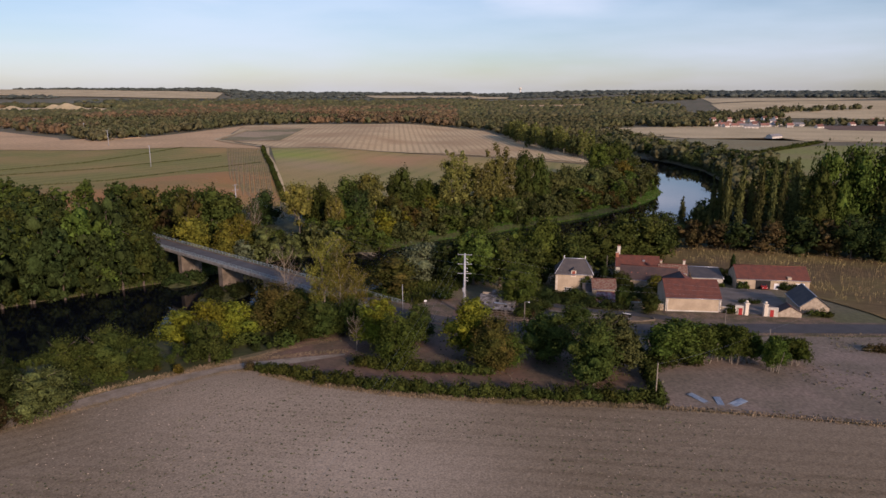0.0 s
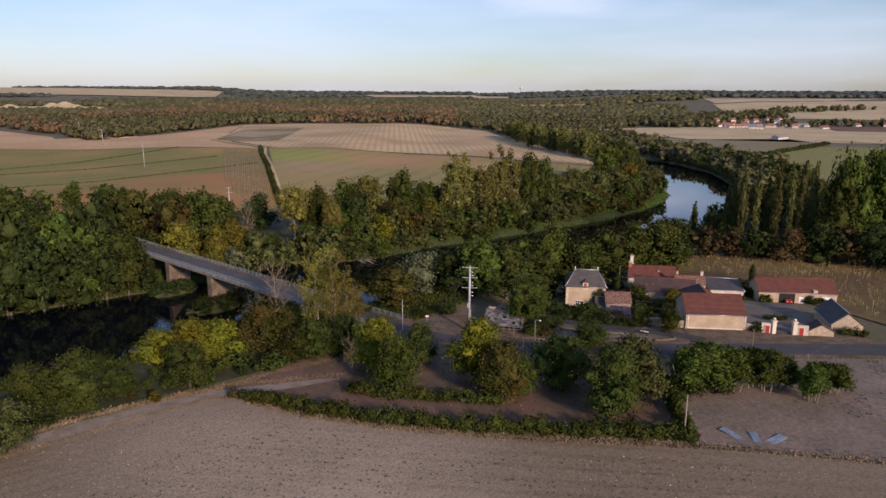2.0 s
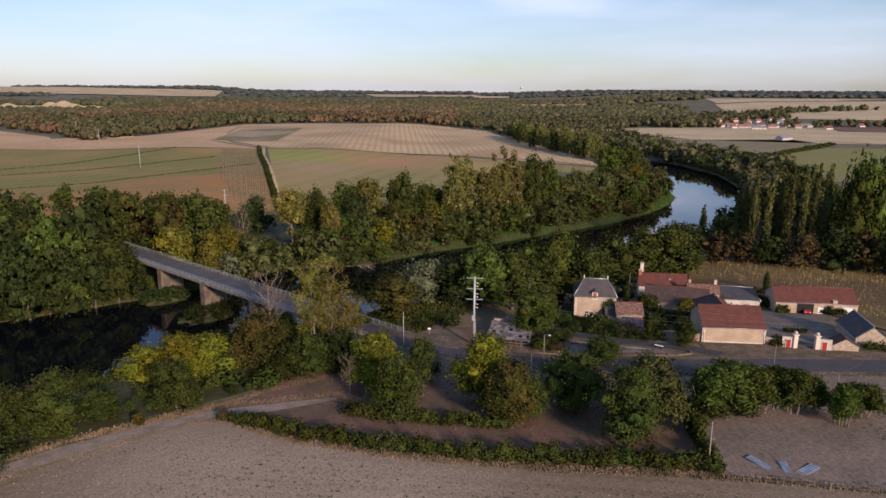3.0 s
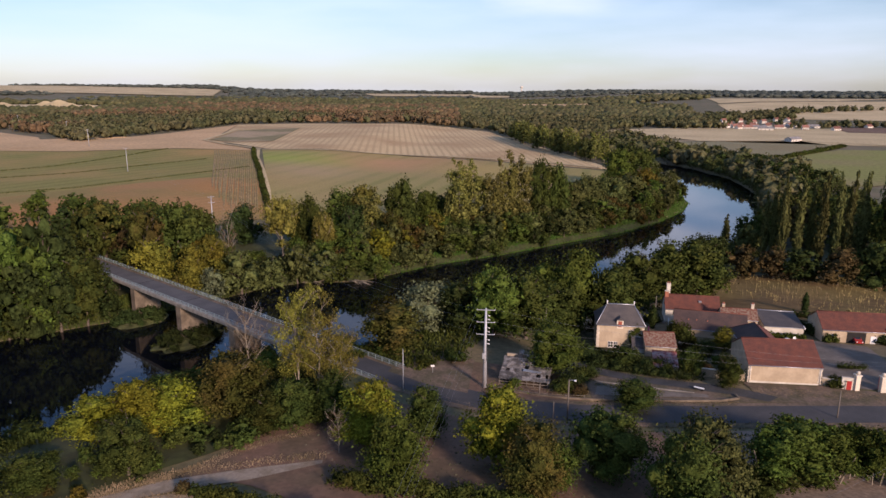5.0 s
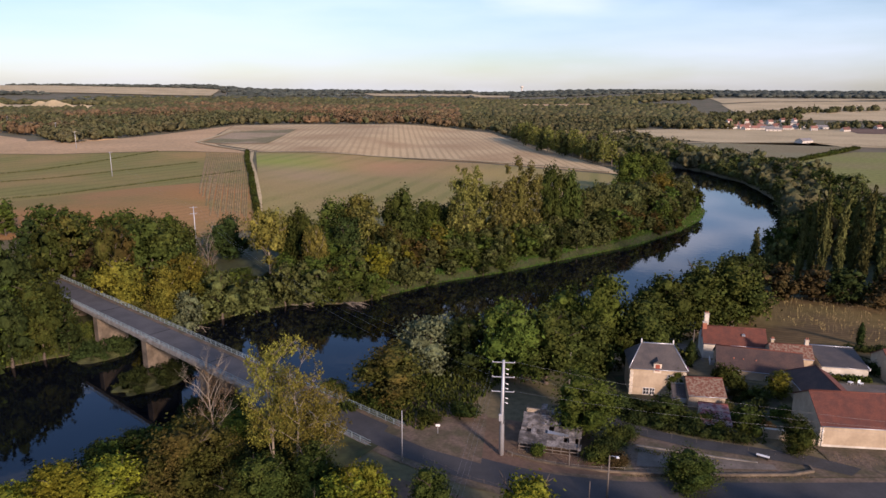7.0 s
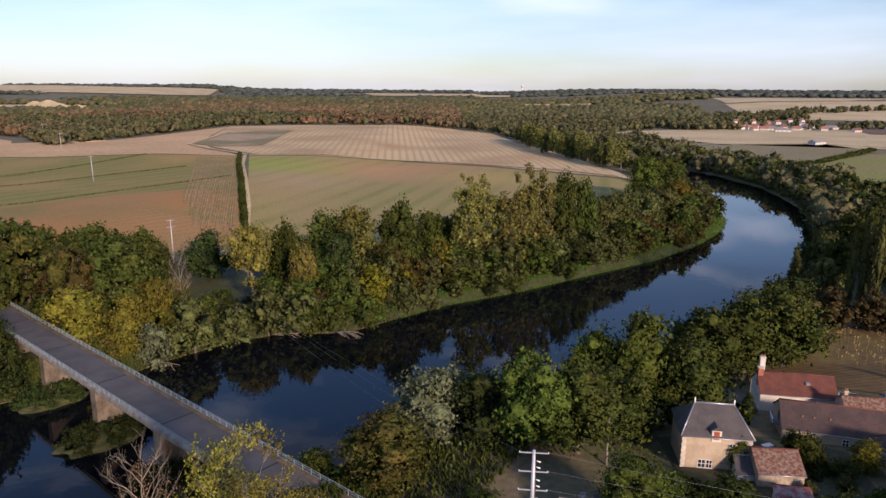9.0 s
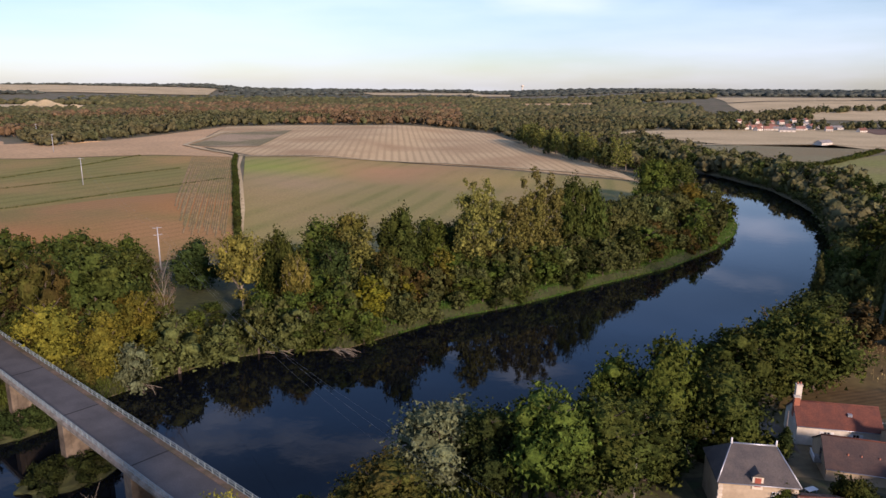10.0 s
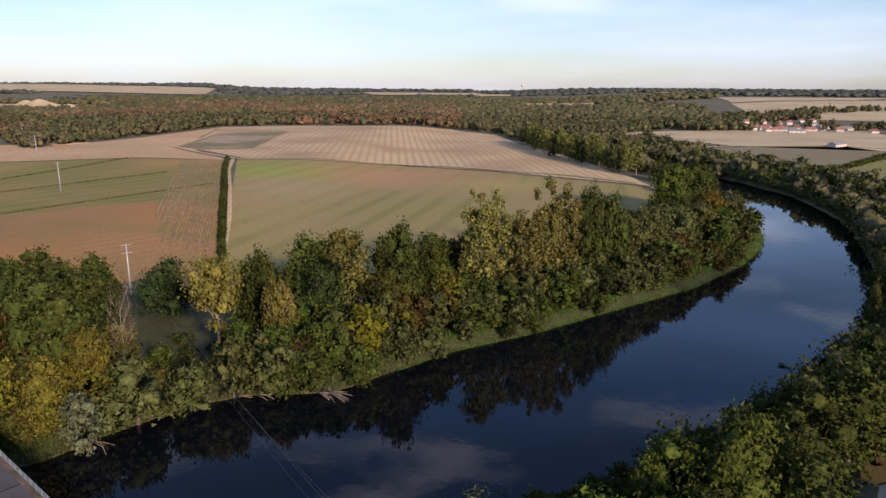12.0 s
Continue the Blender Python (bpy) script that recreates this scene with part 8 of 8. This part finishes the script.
plant("oak", 189.4, 277.5, 14.8, 11.1, grove="dark dense wood behind the sunflower field")
plant("dark", 194.2, 328.4, 15.5, 12.9, grove="dark dense wood behind the sunflower field")
plant("dark", 193.2, 305.9, 14.4, 11.8, grove="dark dense wood behind the sunflower field")
plant("oak", 218.9, 293.1, 16.0, 12.2, grove="dark dense wood behind the sunflower field")
plant("oak", 236.4, 261.4, 14.9, 10.8, grove="dark dense wood behind the sunflower field")
plant("rust", 186.1, 326, 13.1, 10.1, grove="dark dense wood behind the sunflower field")
plant("oak", 198.2, 316.9, 13.6, 11.5, grove="dark dense wood behind the sunflower field")
plant("oak", 219.6, 314.5, 14.6, 12.3, grove="dark dense wood behind the sunflower field")
plant("oak", 172.2, 309, 16.2, 13.3, grove="dark dense wood behind the sunflower field")
plant("rust", 158.9, 315.2, 11.8, 10.1, grove="dark dense wood behind the sunflower field")
plant("rust", 233.8, 302.6, 11.7, 9.4, grove="dark dense wood behind the sunflower field")
plant("oak", 128.6, 313.9, 15.7, 11.0, grove="dark dense wood behind the sunflower field")
plant("dark", 214.6, 302, 12.1, 10.2, grove="dark dense wood behind the sunflower field")
plant("dark", 194.8, 295.5, 13.6, 9.6, grove="dark dense wood behind the sunflower field")
plant("oak", 185.8, 309.4, 13.4, 11.7, grove="dark dense wood behind the sunflower field")
plant("rust", 139.7, 310.7, 16.5, 14.5, grove="dark dense wood behind the sunflower field")
plant("oak", 177.2, 325.1, 15.3, 11.9, grove="dark dense wood behind the sunflower field")
plant("rust", 175.8, 300.5, 15.6, 11.2, grove="dark dense wood behind the sunflower field")
plant("oak", 203.9, 284.9, 13.9, 12.1, grove="dark dense wood behind the sunflower field")
plant("rust", 187.1, 289.8, 15.4, 11.3, grove="dark dense wood behind the sunflower field")
plant("dark", 166.1, 323.9, 12.3, 8.6, grove="dark dense wood behind the sunflower field")
plant("dark", 213.6, 259.5, 14.4, 11.4, grove="dark dense wood behind the sunflower field")
plant("oak", 125.9, 329.4, 12.9, 9.2, grove="dark dense wood behind the sunflower field")
close_groves()

# ---- small things ----
# ruined shed by the road
ru = thing("ruined_shed", pose(7.8, 160.6, -.3, 0, 0, -14), "collapsing open shed with patched grey sheet roof", "shed")
rng = random.Random(5)
M["ruin"] = mat("weathered_fibre_sheet", (0.085, 0.075, 0.066), second=(0.21, 0.19, 0.175), second_scale=0.9, scale=3.0, var=0.45, rand=0.45, bump=0.6)
for k in range(6):
    rod("rafter", [(.3 + k * 1.75, 0, 1.42), (.3 + k * 1.75 + rng.uniform(-.2, .2), 5, 2.2 - rng.uniform(0, .25)), (.3 + k * 1.75, 10.4, 3.15)], [.07, .07, .06], M["wood"], ru, sides=4)
for k in range(5):
    rod("batten", [(0, 1 + k * 2.1, 1.62 + k * .36), (9.4, 1 + k * 2.1, 1.60 + k * .36)], [.04, .04], M["wood"], ru, sides=4)
for i in range(11):
    for j in range(8):
        x0, y0 = i * .85, j * 1.3
        if rng.random() < (.34 if j > 5 else .13) or (j > 5 and i < 3):
            continue
        sag = -.22 * math.sin(math.pi * i / 10) * math.sin(math.pi * j / 7)
        z, a, c, d = 1.55 + j * .225 + sag, rng.uniform(-.07, .07), rng.uniform(-.07, .07), rng.uniform(-.12, .12)
        w_, l_2 = rng.uniform(.86, .98), rng.uniform(1.25, 1.5)
        part("roof_sheet", solid([(x0, y0 + d, z), (x0 + w_, y0 - d, z + a), (x0 + w_ + d, y0 + l_2, z + .24 + c), (x0 + d, y0 + l_2, z + .24),
                                  (x0, y0 + d, z + .03), (x0 + w_, y0 - d, z + .03 + a), (x0 + w_ + d, y0 + l_2, z + .27 + c), (x0 + d, y0 + l_2, z + .27)],
                                 [(0, 1, 2, 3), (4, 5, 6, 7), (0, 1, 5, 4), (1, 2, 6, 5), (2, 3, 7, 6), (3, 0, 4, 7)]), M["ruin"], ru)
for i in range(8):
    rod("post", [(.2 + i * 1.27, .15, -.3), (.2 + i * 1.27 + rng.uniform(-.05, .05), .15, 1.52)], [.07, .06], M["wood"], ru, sides=5)
part("rail_board", box(.1, .08, .9, 9.2, .16, 1.05), M["wood"], ru)
part("rail_board", box(.1, .08, .35, 9.2, .16, .48), M["wood"], ru)
part("back_wall", box(.2, 9.0, -.8, 9.0, 9.25, 3.0), M["stone"], ru)
part("side_wall", box(9.0, .3, -.8, 9.2, 9.0, 1.9), M["wood"], ru)
part("floor", box(.1, .2, -.5, 9.0, 9.0, -.1), M["dark"], ru)
tarp = part("patch_sheet", solid([(4.2, 2.9, 2.16), (7.4, 2.5, 2.10), (7.6, 3.1, 2.22), (4.3, 3.6, 2.30), (4.2, 2.9, 2.2), (7.4, 2.5, 2.14), (7.6, 3.1, 2.26), (4.3, 3.6, 2.34)],
                                 [(0, 1, 2, 3), (4, 5, 6, 7), (0, 1, 5, 4), (1, 2, 6, 5), (2, 3, 7, 6), (3, 0, 4, 7)]), M["zinc"], ru, "pale loose metal sheet")


def rail_fence(points, tall, gap, label, rails=(0.45, 0.85), material="concrete", r=.07):
    """Posts with rails along a line."""
    pts = resample(points, max(2, int(sum(math.dist(a, b) for a, b in zip(points, points[1:])) / gap)))
    fe = thing("fence", pose(pts[0][0], pts[0][1], h1(*pts[0])), label, "fence")
    o = Vector((pts[0][0], pts[0][1], h1(*pts[0])))
    loc = [Vector((x, y, h1(x, y))) - o for x, y in pts]
    for p in loc:
        rod("post", [p - Vector((0, 0, .3)), p + Vector((0, 0, tall))], [r, r * .8], M[material], fe, sides=5)
    for k in rails:
        for a, b in zip(loc, loc[1:]):
            rod("rail", [a + Vector((0, 0, k)), b + Vector((0, 0, k))], [r * .5, r * .5], M[material], fe, sides=4)


rail_fence([(6.8, 158.6), (12, 156.4), (18, 155.0), (26, 154.6)], .75, 2.6, "low pale kerb rail before the ruined shed", (.55,), "concrete", .05)
rail_fence([(26, 168.0), (34, 164.4), (44, 160.2), (50, 157.6)], 1.0, 3.0, "thin white metal fence along the lane", (.9,), "wood", .016)
rail_fence([(37.6, 106.6), (50, 104.6), (72, 100.2), (110, 93.4)], 1.2, 3.6, "weathered wire fence along the meadow", (.5, 1.0), "wood", .05)
rail_fence([(72, 136), (84, 134), (100, 132.5)], .9, 3.4, "pale rail fence on the meadow", (.8,), "concrete", .03)
rail_fence([(-6.5, 157.6), (0, 152.4), (6, 149.4)], .8, 1.8, "low weathered guard rail at the bend", (.55,), "wood", .03)

# blue sheets on the meadow
for x, y, w_, l_2, tr in ((44.6, 110.4, 1.3, 4.6, -58), (47.5, 109.5, 1.2, 3.2, -96), (50.3, 108.9, 1.5, 3.9, -150)):
    bs = thing("metal_sheet", pose(x, y, h1(x, y) + .16, 0, 4, tr), "blue-grey metal sheet lying on the ground", "metal sheet", "loose blue sheets")
    part("sheet", box(-l_2 / 2, -w_ / 2, 0, l_2 / 2, w_ / 2, .05, .01), M["bluesheet"], bs)
    for k in range(4):
        part("fold", box(-l_2 / 2, -w_ / 2 + .1 + k * w_ / 4, .05, l_2 / 2, -w_ / 2 + .16 + k * w_ / 4, .09), M["bluesheet"], bs)

# red car in the garage bay
car = thing("car", pose(91.6, 189.6, h1(91.6, 189.6) + .15, 0, 0, -100), "small red car parked in the open garage", "car")
bm = solid([(-1.9, -.82, .35), (1.9, -.82, .35), (1.9, .82, .35), (-1.9, .82, .35), (-1.95, -.84, .8), (1.95, -.8, .72), (1.95, .8, .72), (-1.95, .84, .8),
            (-1.3, -.8, .95), (.75, -.8, .95), (.75, .8, .95), (-1.3, .8, .95), (-1.1, -.62, 1.45), (.2, -.62, 1.45), (.2, .62, 1.45), (-1.1, .62, 1.45)],
           [(0, 3, 2, 1), (0, 1, 5, 4), (2, 3, 7, 6), (1, 2, 6, 5), (3, 0, 4, 7), (4, 5, 9, 8), (6, 7, 11, 10), (5, 6, 10, 9), (7, 4, 8, 11), (8, 9, 13, 12), (10, 11, 15, 14), (9, 10, 14, 13), (11, 8, 12, 15), (12, 13, 14, 15)])
bmesh.ops.bevel(bm, geom=bm.edges[:], offset=.05, segments=2, affect="EDGES")
part("body", bm, M["redpaint"], car)
part("windscreen", solid([(.74, -.7, .98), (.74, .7, .98), (.24, .56, 1.41), (.24, -.56, 1.41), (.80, -.7, .98), (.80, .7, .98), (.29, .56, 1.41), (.29, -.56, 1.41)],
                         [(0, 1, 2, 3), (4, 5, 6, 7), (0, 1, 5, 4), (1, 2, 6, 5), (2, 3, 7, 6), (3, 0, 4, 7)]), M["glass"], car)
for sx in (-1.2, 1.2):
    for sy in (-.8, .8):
        wheel = rod("wheel", [(sx, sy - .1, .32), (sx, sy + .1, .32)], [.32, .32], M["tyre"], car, sides=14)
        rod("rim", [(sx, sy - .11, .32), (sx, sy + .11, .32)], [.18, .18], M["zinc"], wheel, sides=10)
for sy in (-.55, .55):
    part("headlight", box(1.9, sy - .15, .6, 1.99, sy + .15, .75, .02), M["paint"], car)

# bench and table by the lane
bn = thing("bench", pose(44.3, 158.3, h1(44.3, 158.3) + .08, 0, 0, -35), "white slab bench on dark legs beside the lane", "bench")
part("seat", box(-.9, -.25, .42, .9, .25, .52, .02), M["paint"], bn)
for x in (-.65, .65):
    part("leg", box(x - .08, -.2, 0, x + .08, .2, .42), M["dark"], bn)
sg = thing("road_sign", pose(-4.4, 165.4, h1(-4.4, 165.4)), "small pale road sign on a thin post", "road sign")
rod("post", [(0, 0, -.2), (0, 0, 1.5)], [.04, .04], M["steel"], sg)
part("plate", box(-.35, -.03, 1.35, .35, .03, 1.75, .01), M["paint"], sg)

# swing frame with slide behind the back house
sw_ = thing("swing_set", pose(70.6, 211.6, h1(70.6, 211.6), 0, 0, -14), "grey metal garden swing frame with a pale teal slide", "swing")
for x in (0, 3.2):
    for y in (-.7, .7):
        rod("leg", [(x, y, -.1), (x, 0, 2.4)], [.05, .05], M["steel"], sw_, sides=6)
rod("top_bar", [(-.1, 0, 2.4), (3.3, 0, 2.4)], [.05, .05], M["steel"], sw_, sides=6)
for x in (.9, 1.9):
    for dx in (-.2, .2):
        rod("rope", [(x + dx, 0, 2.4), (x + dx, 0, .6)], [.015, .015], M["wood"], sw_, sides=4)
    part("seat", box(x - .25, -.12, .56, x + .25, .12, .61), M["redpaint"], sw_)
part("slide", solid([(3.3, -.3, 1.6), (3.8, -.3, 1.6), (4.0, -2.4, .25), (3.5, -2.4, .25), (3.3, -.3, 1.5), (3.8, -.3, 1.5), (4.0, -2.4, .15), (3.5, -2.4, .15)],
                    [(0, 1, 2, 3), (4, 5, 6, 7), (0, 1, 5, 4), (1, 2, 6, 5), (2, 3, 7, 6), (3, 0, 4, 7)]), M["teal"], sw_, "pale teal plastic slide")

# white garden table and furled parasol between the houses
tb = thing("garden_table", pose(47.6, 191.2, h1(47.6, 191.2) + .1, 0, 0, 20), "white plastic garden table with chairs pushed in", "table")
part("tabletop", box(-.9, -.5, .68, .9, .5, .74, .03), M["paint"], tb)
for sx in (-.7, .7):
    for sy in (-.35, .35):
        rod("leg", [(sx, sy, 0), (sx, sy, .7)], [.04, .04], M["paint"], tb, sides=6)
pa = thing("parasol", pose(45.6, 194.2, h1(45.6, 194.2)), "furled plum coloured garden parasol", "parasol")
rod("pole", [(0, 0, 0), (0, 0, 2.5)], [.03, .03], M["steel"], pa, sides=6)
rod("canopy", [(0, 0, 1.0), (0, 0, 1.3), (0, 0, 2.0), (0, 0, 2.5)], [.08, .2, .14, .03], M["plum"], pa)
for x, y, lab in ((76.4, 190.6, "small white garden table in the yard"), (78.0, 190.0, "white plastic garden chair in the yard")):
    gt = thing("garden_table" if "table" in lab else "garden_chair", pose(x, y, h1(x, y) + .14, 0, 0, 25), lab, "table" if "table" in lab else "chair")
    part("seat" if "chair" in lab else "tabletop", box(-.45, -.4, .45, .45, .4, .52, .03), M["paint"], gt)
    if "chair" in lab:
        part("backrest", box(-.4, .32, .5, .4, .4, 1.0, .03), M["paint"], gt)
    for sx in (-.36, .36):
        for sy in (-.32, .32):
            rod("leg", [(sx, sy, 0), (sx, sy, .46)], [.03, .03], M["paint"], gt, sides=5)
pl = thing("pillar", pose(87.6, 199.0, h1(87.6, 199.0)), "white stone garden pillar with slab", "pillar")
rod("shaft", [(0, 0, 0), (0, 0, 2.4)], [.18, .15], M["paint"], pl)
part("slab", box(-.1, -1.1, .9, 1.4, -.2, 1.0, .03), M["paint"], pl)

# fallen branches in the water's edge
rng = random.Random(9)
for cx, cy, tr, n in ((-31, 264.4, -15, 16), (-46, 262.6, 10, 7), (-73, 243.0, -20, 8)):
    dw = thing("driftwood", pose(cx, cy, WATER), "tangle of pale fallen branches at the water's edge", "driftwood")
    for i in range(n):
        a, l2 = radians(tr + rng.uniform(-30, 30)), rng.uniform(2.5, 7)
        s_ = Vector((rng.uniform(-4, 3), rng.uniform(-.6, 1.2), rng.uniform(.2, 1.2)))
        e_ = s_ + Vector((math.cos(a) * l2, math.sin(a) * l2 - 1.2, rng.uniform(-1.0, .5)))
        rod("branch", [s_, s_.lerp(e_, .5) + Vector((0, 0, rng.uniform(0, .5))), e_], [.11, .07, .03], M["palebark"], dw, sides=5)

# shrubs of the cottage garden
rng = random.Random(31)
for i in range(22):
    x, y = rng.uniform(45, 58), rng.uniform(168, 189)
    if x > 52 and y > 186:
        continue
    k = rng.choice(["oak", "fresh", "willow", "rust", "dark"])
    hedge([(x, y), (x + rng.uniform(.4, 1.2), y + .3)], rng.uniform(.7, 1.7), rng.uniform(.9, 1.6), k, {"oak": "rounded dark green garden shrub", "fresh": "small fresh green garden shrub", "willow": "small grey-green garden shrub", "rust": "brown withered low garden shrub", "dark": "dark evergreen low garden shrub"}[k], "shrub_clump", 50, .2)

# terrace beside the lane, with its edging, and the low wall along the bend
wall_run([(6.2, 159.6), (10.3, 157.1), (15, 155.5), (20, 154.3), (27.3, 153.6), (38.7, 153.5), (46.5, 153.7), (50.0, 154.6), (50.1, 156.0)], .42, "pier", "low weathered wall along the bend of the road", .3, False)
sheet("terrace", [(26.8, 161.8), (32, 159.8), (37.9, 158.0), (45, 156.4)], [(24.7, 155.9), (32, 155.4), (38, 155.2), (45, 155.0)], M["yard"], .16, 30, 8, "pale dirt terrace below the lane", "terrace")
wall_run([(26.4, 162.3), (32, 160.2), (38.2, 158.3), (43, 157.0)], .25, "concrete", "low pale edging stones of the terrace", .25, False)
blades("flower_strip", [(26.2, 160.4), (31, 159.0), (37.2, 157.4)], -.35, .35, 500, .35, LEAF["ash"], "strip of yellow-green plants on the terrace", 41)
blades("verge_grass", [(22, 153.4), (30, 152.9), (40, 152.9), (49, 153.2)], -.5, .4, 1200, .22, M["drygrass"], "dry grass along the roadside wall", 42)
blades("verge_grass", [(54, 158.5), (66, 156.6), (78, 155.0), (92, 154.4)], -1.6, 1.6, 2200, .2, M["drygrass"], "patchy dry grass on the barn verge", 43)
blades("verge_grass", [(3, 162), (8, 157.6), (16, 155.8), (24, 156)], -.2, 2.4, 1600, .22, M["drygrass"], "patchy dry grass round the ruined shed", 44)
for x, y, h_, w_, k in ((18.6, 157.2, 2.2, 2.6, "oak"), (21.0, 159.4, 2.4, 3.0, "dark"), (23.4, 162.6, 2.2, 2.8, "oak"), (21.6, 156.4, 1.5, 2.0, "rust"), (25.2, 165.4, 1.8, 2.4, "dark"), (10.2, 158.8, 1.3, 1.2, "fresh"),
                        (29, 172.5, 1.8, 2.4, "dark"), (33, 170.4, 1.9, 2.4, "oak"), (37, 168.4, 1.8, 2.2, "dark"), (27, 176, 2.6, 3.2, "dark"), (41, 167.4, 1.5, 1.8, "oak")):
    hedge([(x, y), (x + .9, y + .5)], h_, w_, k, "dense dark scrub beside the lane" if k != "fresh" else "small fresh green bush before the shed", "shrub_clump", 50, .2)
ph_ = thing("play_hut", pose(41.5, 202.6, h1(41.5, 202.6)), "small yellow plastic play hut behind the cottage", "play hut")
part("wall", box(-.6, -.5, 0, .6, .5, 1.1, .05), M["straw"], ph_)
part("roof", solid([(-.7, -.6, 1.1), (.7, -.6, 1.1), (.7, .6, 1.1), (-.7, .6, 1.1), (-.7, 0, 1.6), (.7, 0, 1.6)], [(0, 1, 2, 3), (0, 1, 5, 4), (2, 3, 4, 5), (0, 4, 3), (1, 2, 5)]), mat("yellow_plastic", (.55, .33, .03), rough=.5, var=.08), ph_)

hedge([(27.5, 172.6), (32, 169.0), (37, 166.4), (44, 163.8)], 1.5, 2.0, "dark", "overgrown dark hedge above the lane", "hedge", 55, .2)
hedge([(30, 176), (36, 173), (42, 170.5)], 1.8, 2.6, "oak", "rank garden scrub behind the lane hedge", "hedge", 45, .22)
for x, y, h_, w_, k in ((-22.5, 155.5, 1.6, 2.6, "oak"), (-19.0, 152.8, 1.4, 2.4, "dark"), (-26.0, 158.5, 2.0, 3.0, "oak"), (-16.0, 150.4, 1.2, 2.0, "fresh"), (-29.5, 162.0, 2.2, 3.2, "dark"), (-24.5, 152.0, 1.6, 2.6, "oak"), (-12.6, 148.6, 1.0, 1.8, "oak")):
    hedge([(x, y), (x + 1.2, y - 1.0)], h_, w_, k, "low dark scrub beside the bridge ramp", "shrub_clump", 50, .22)
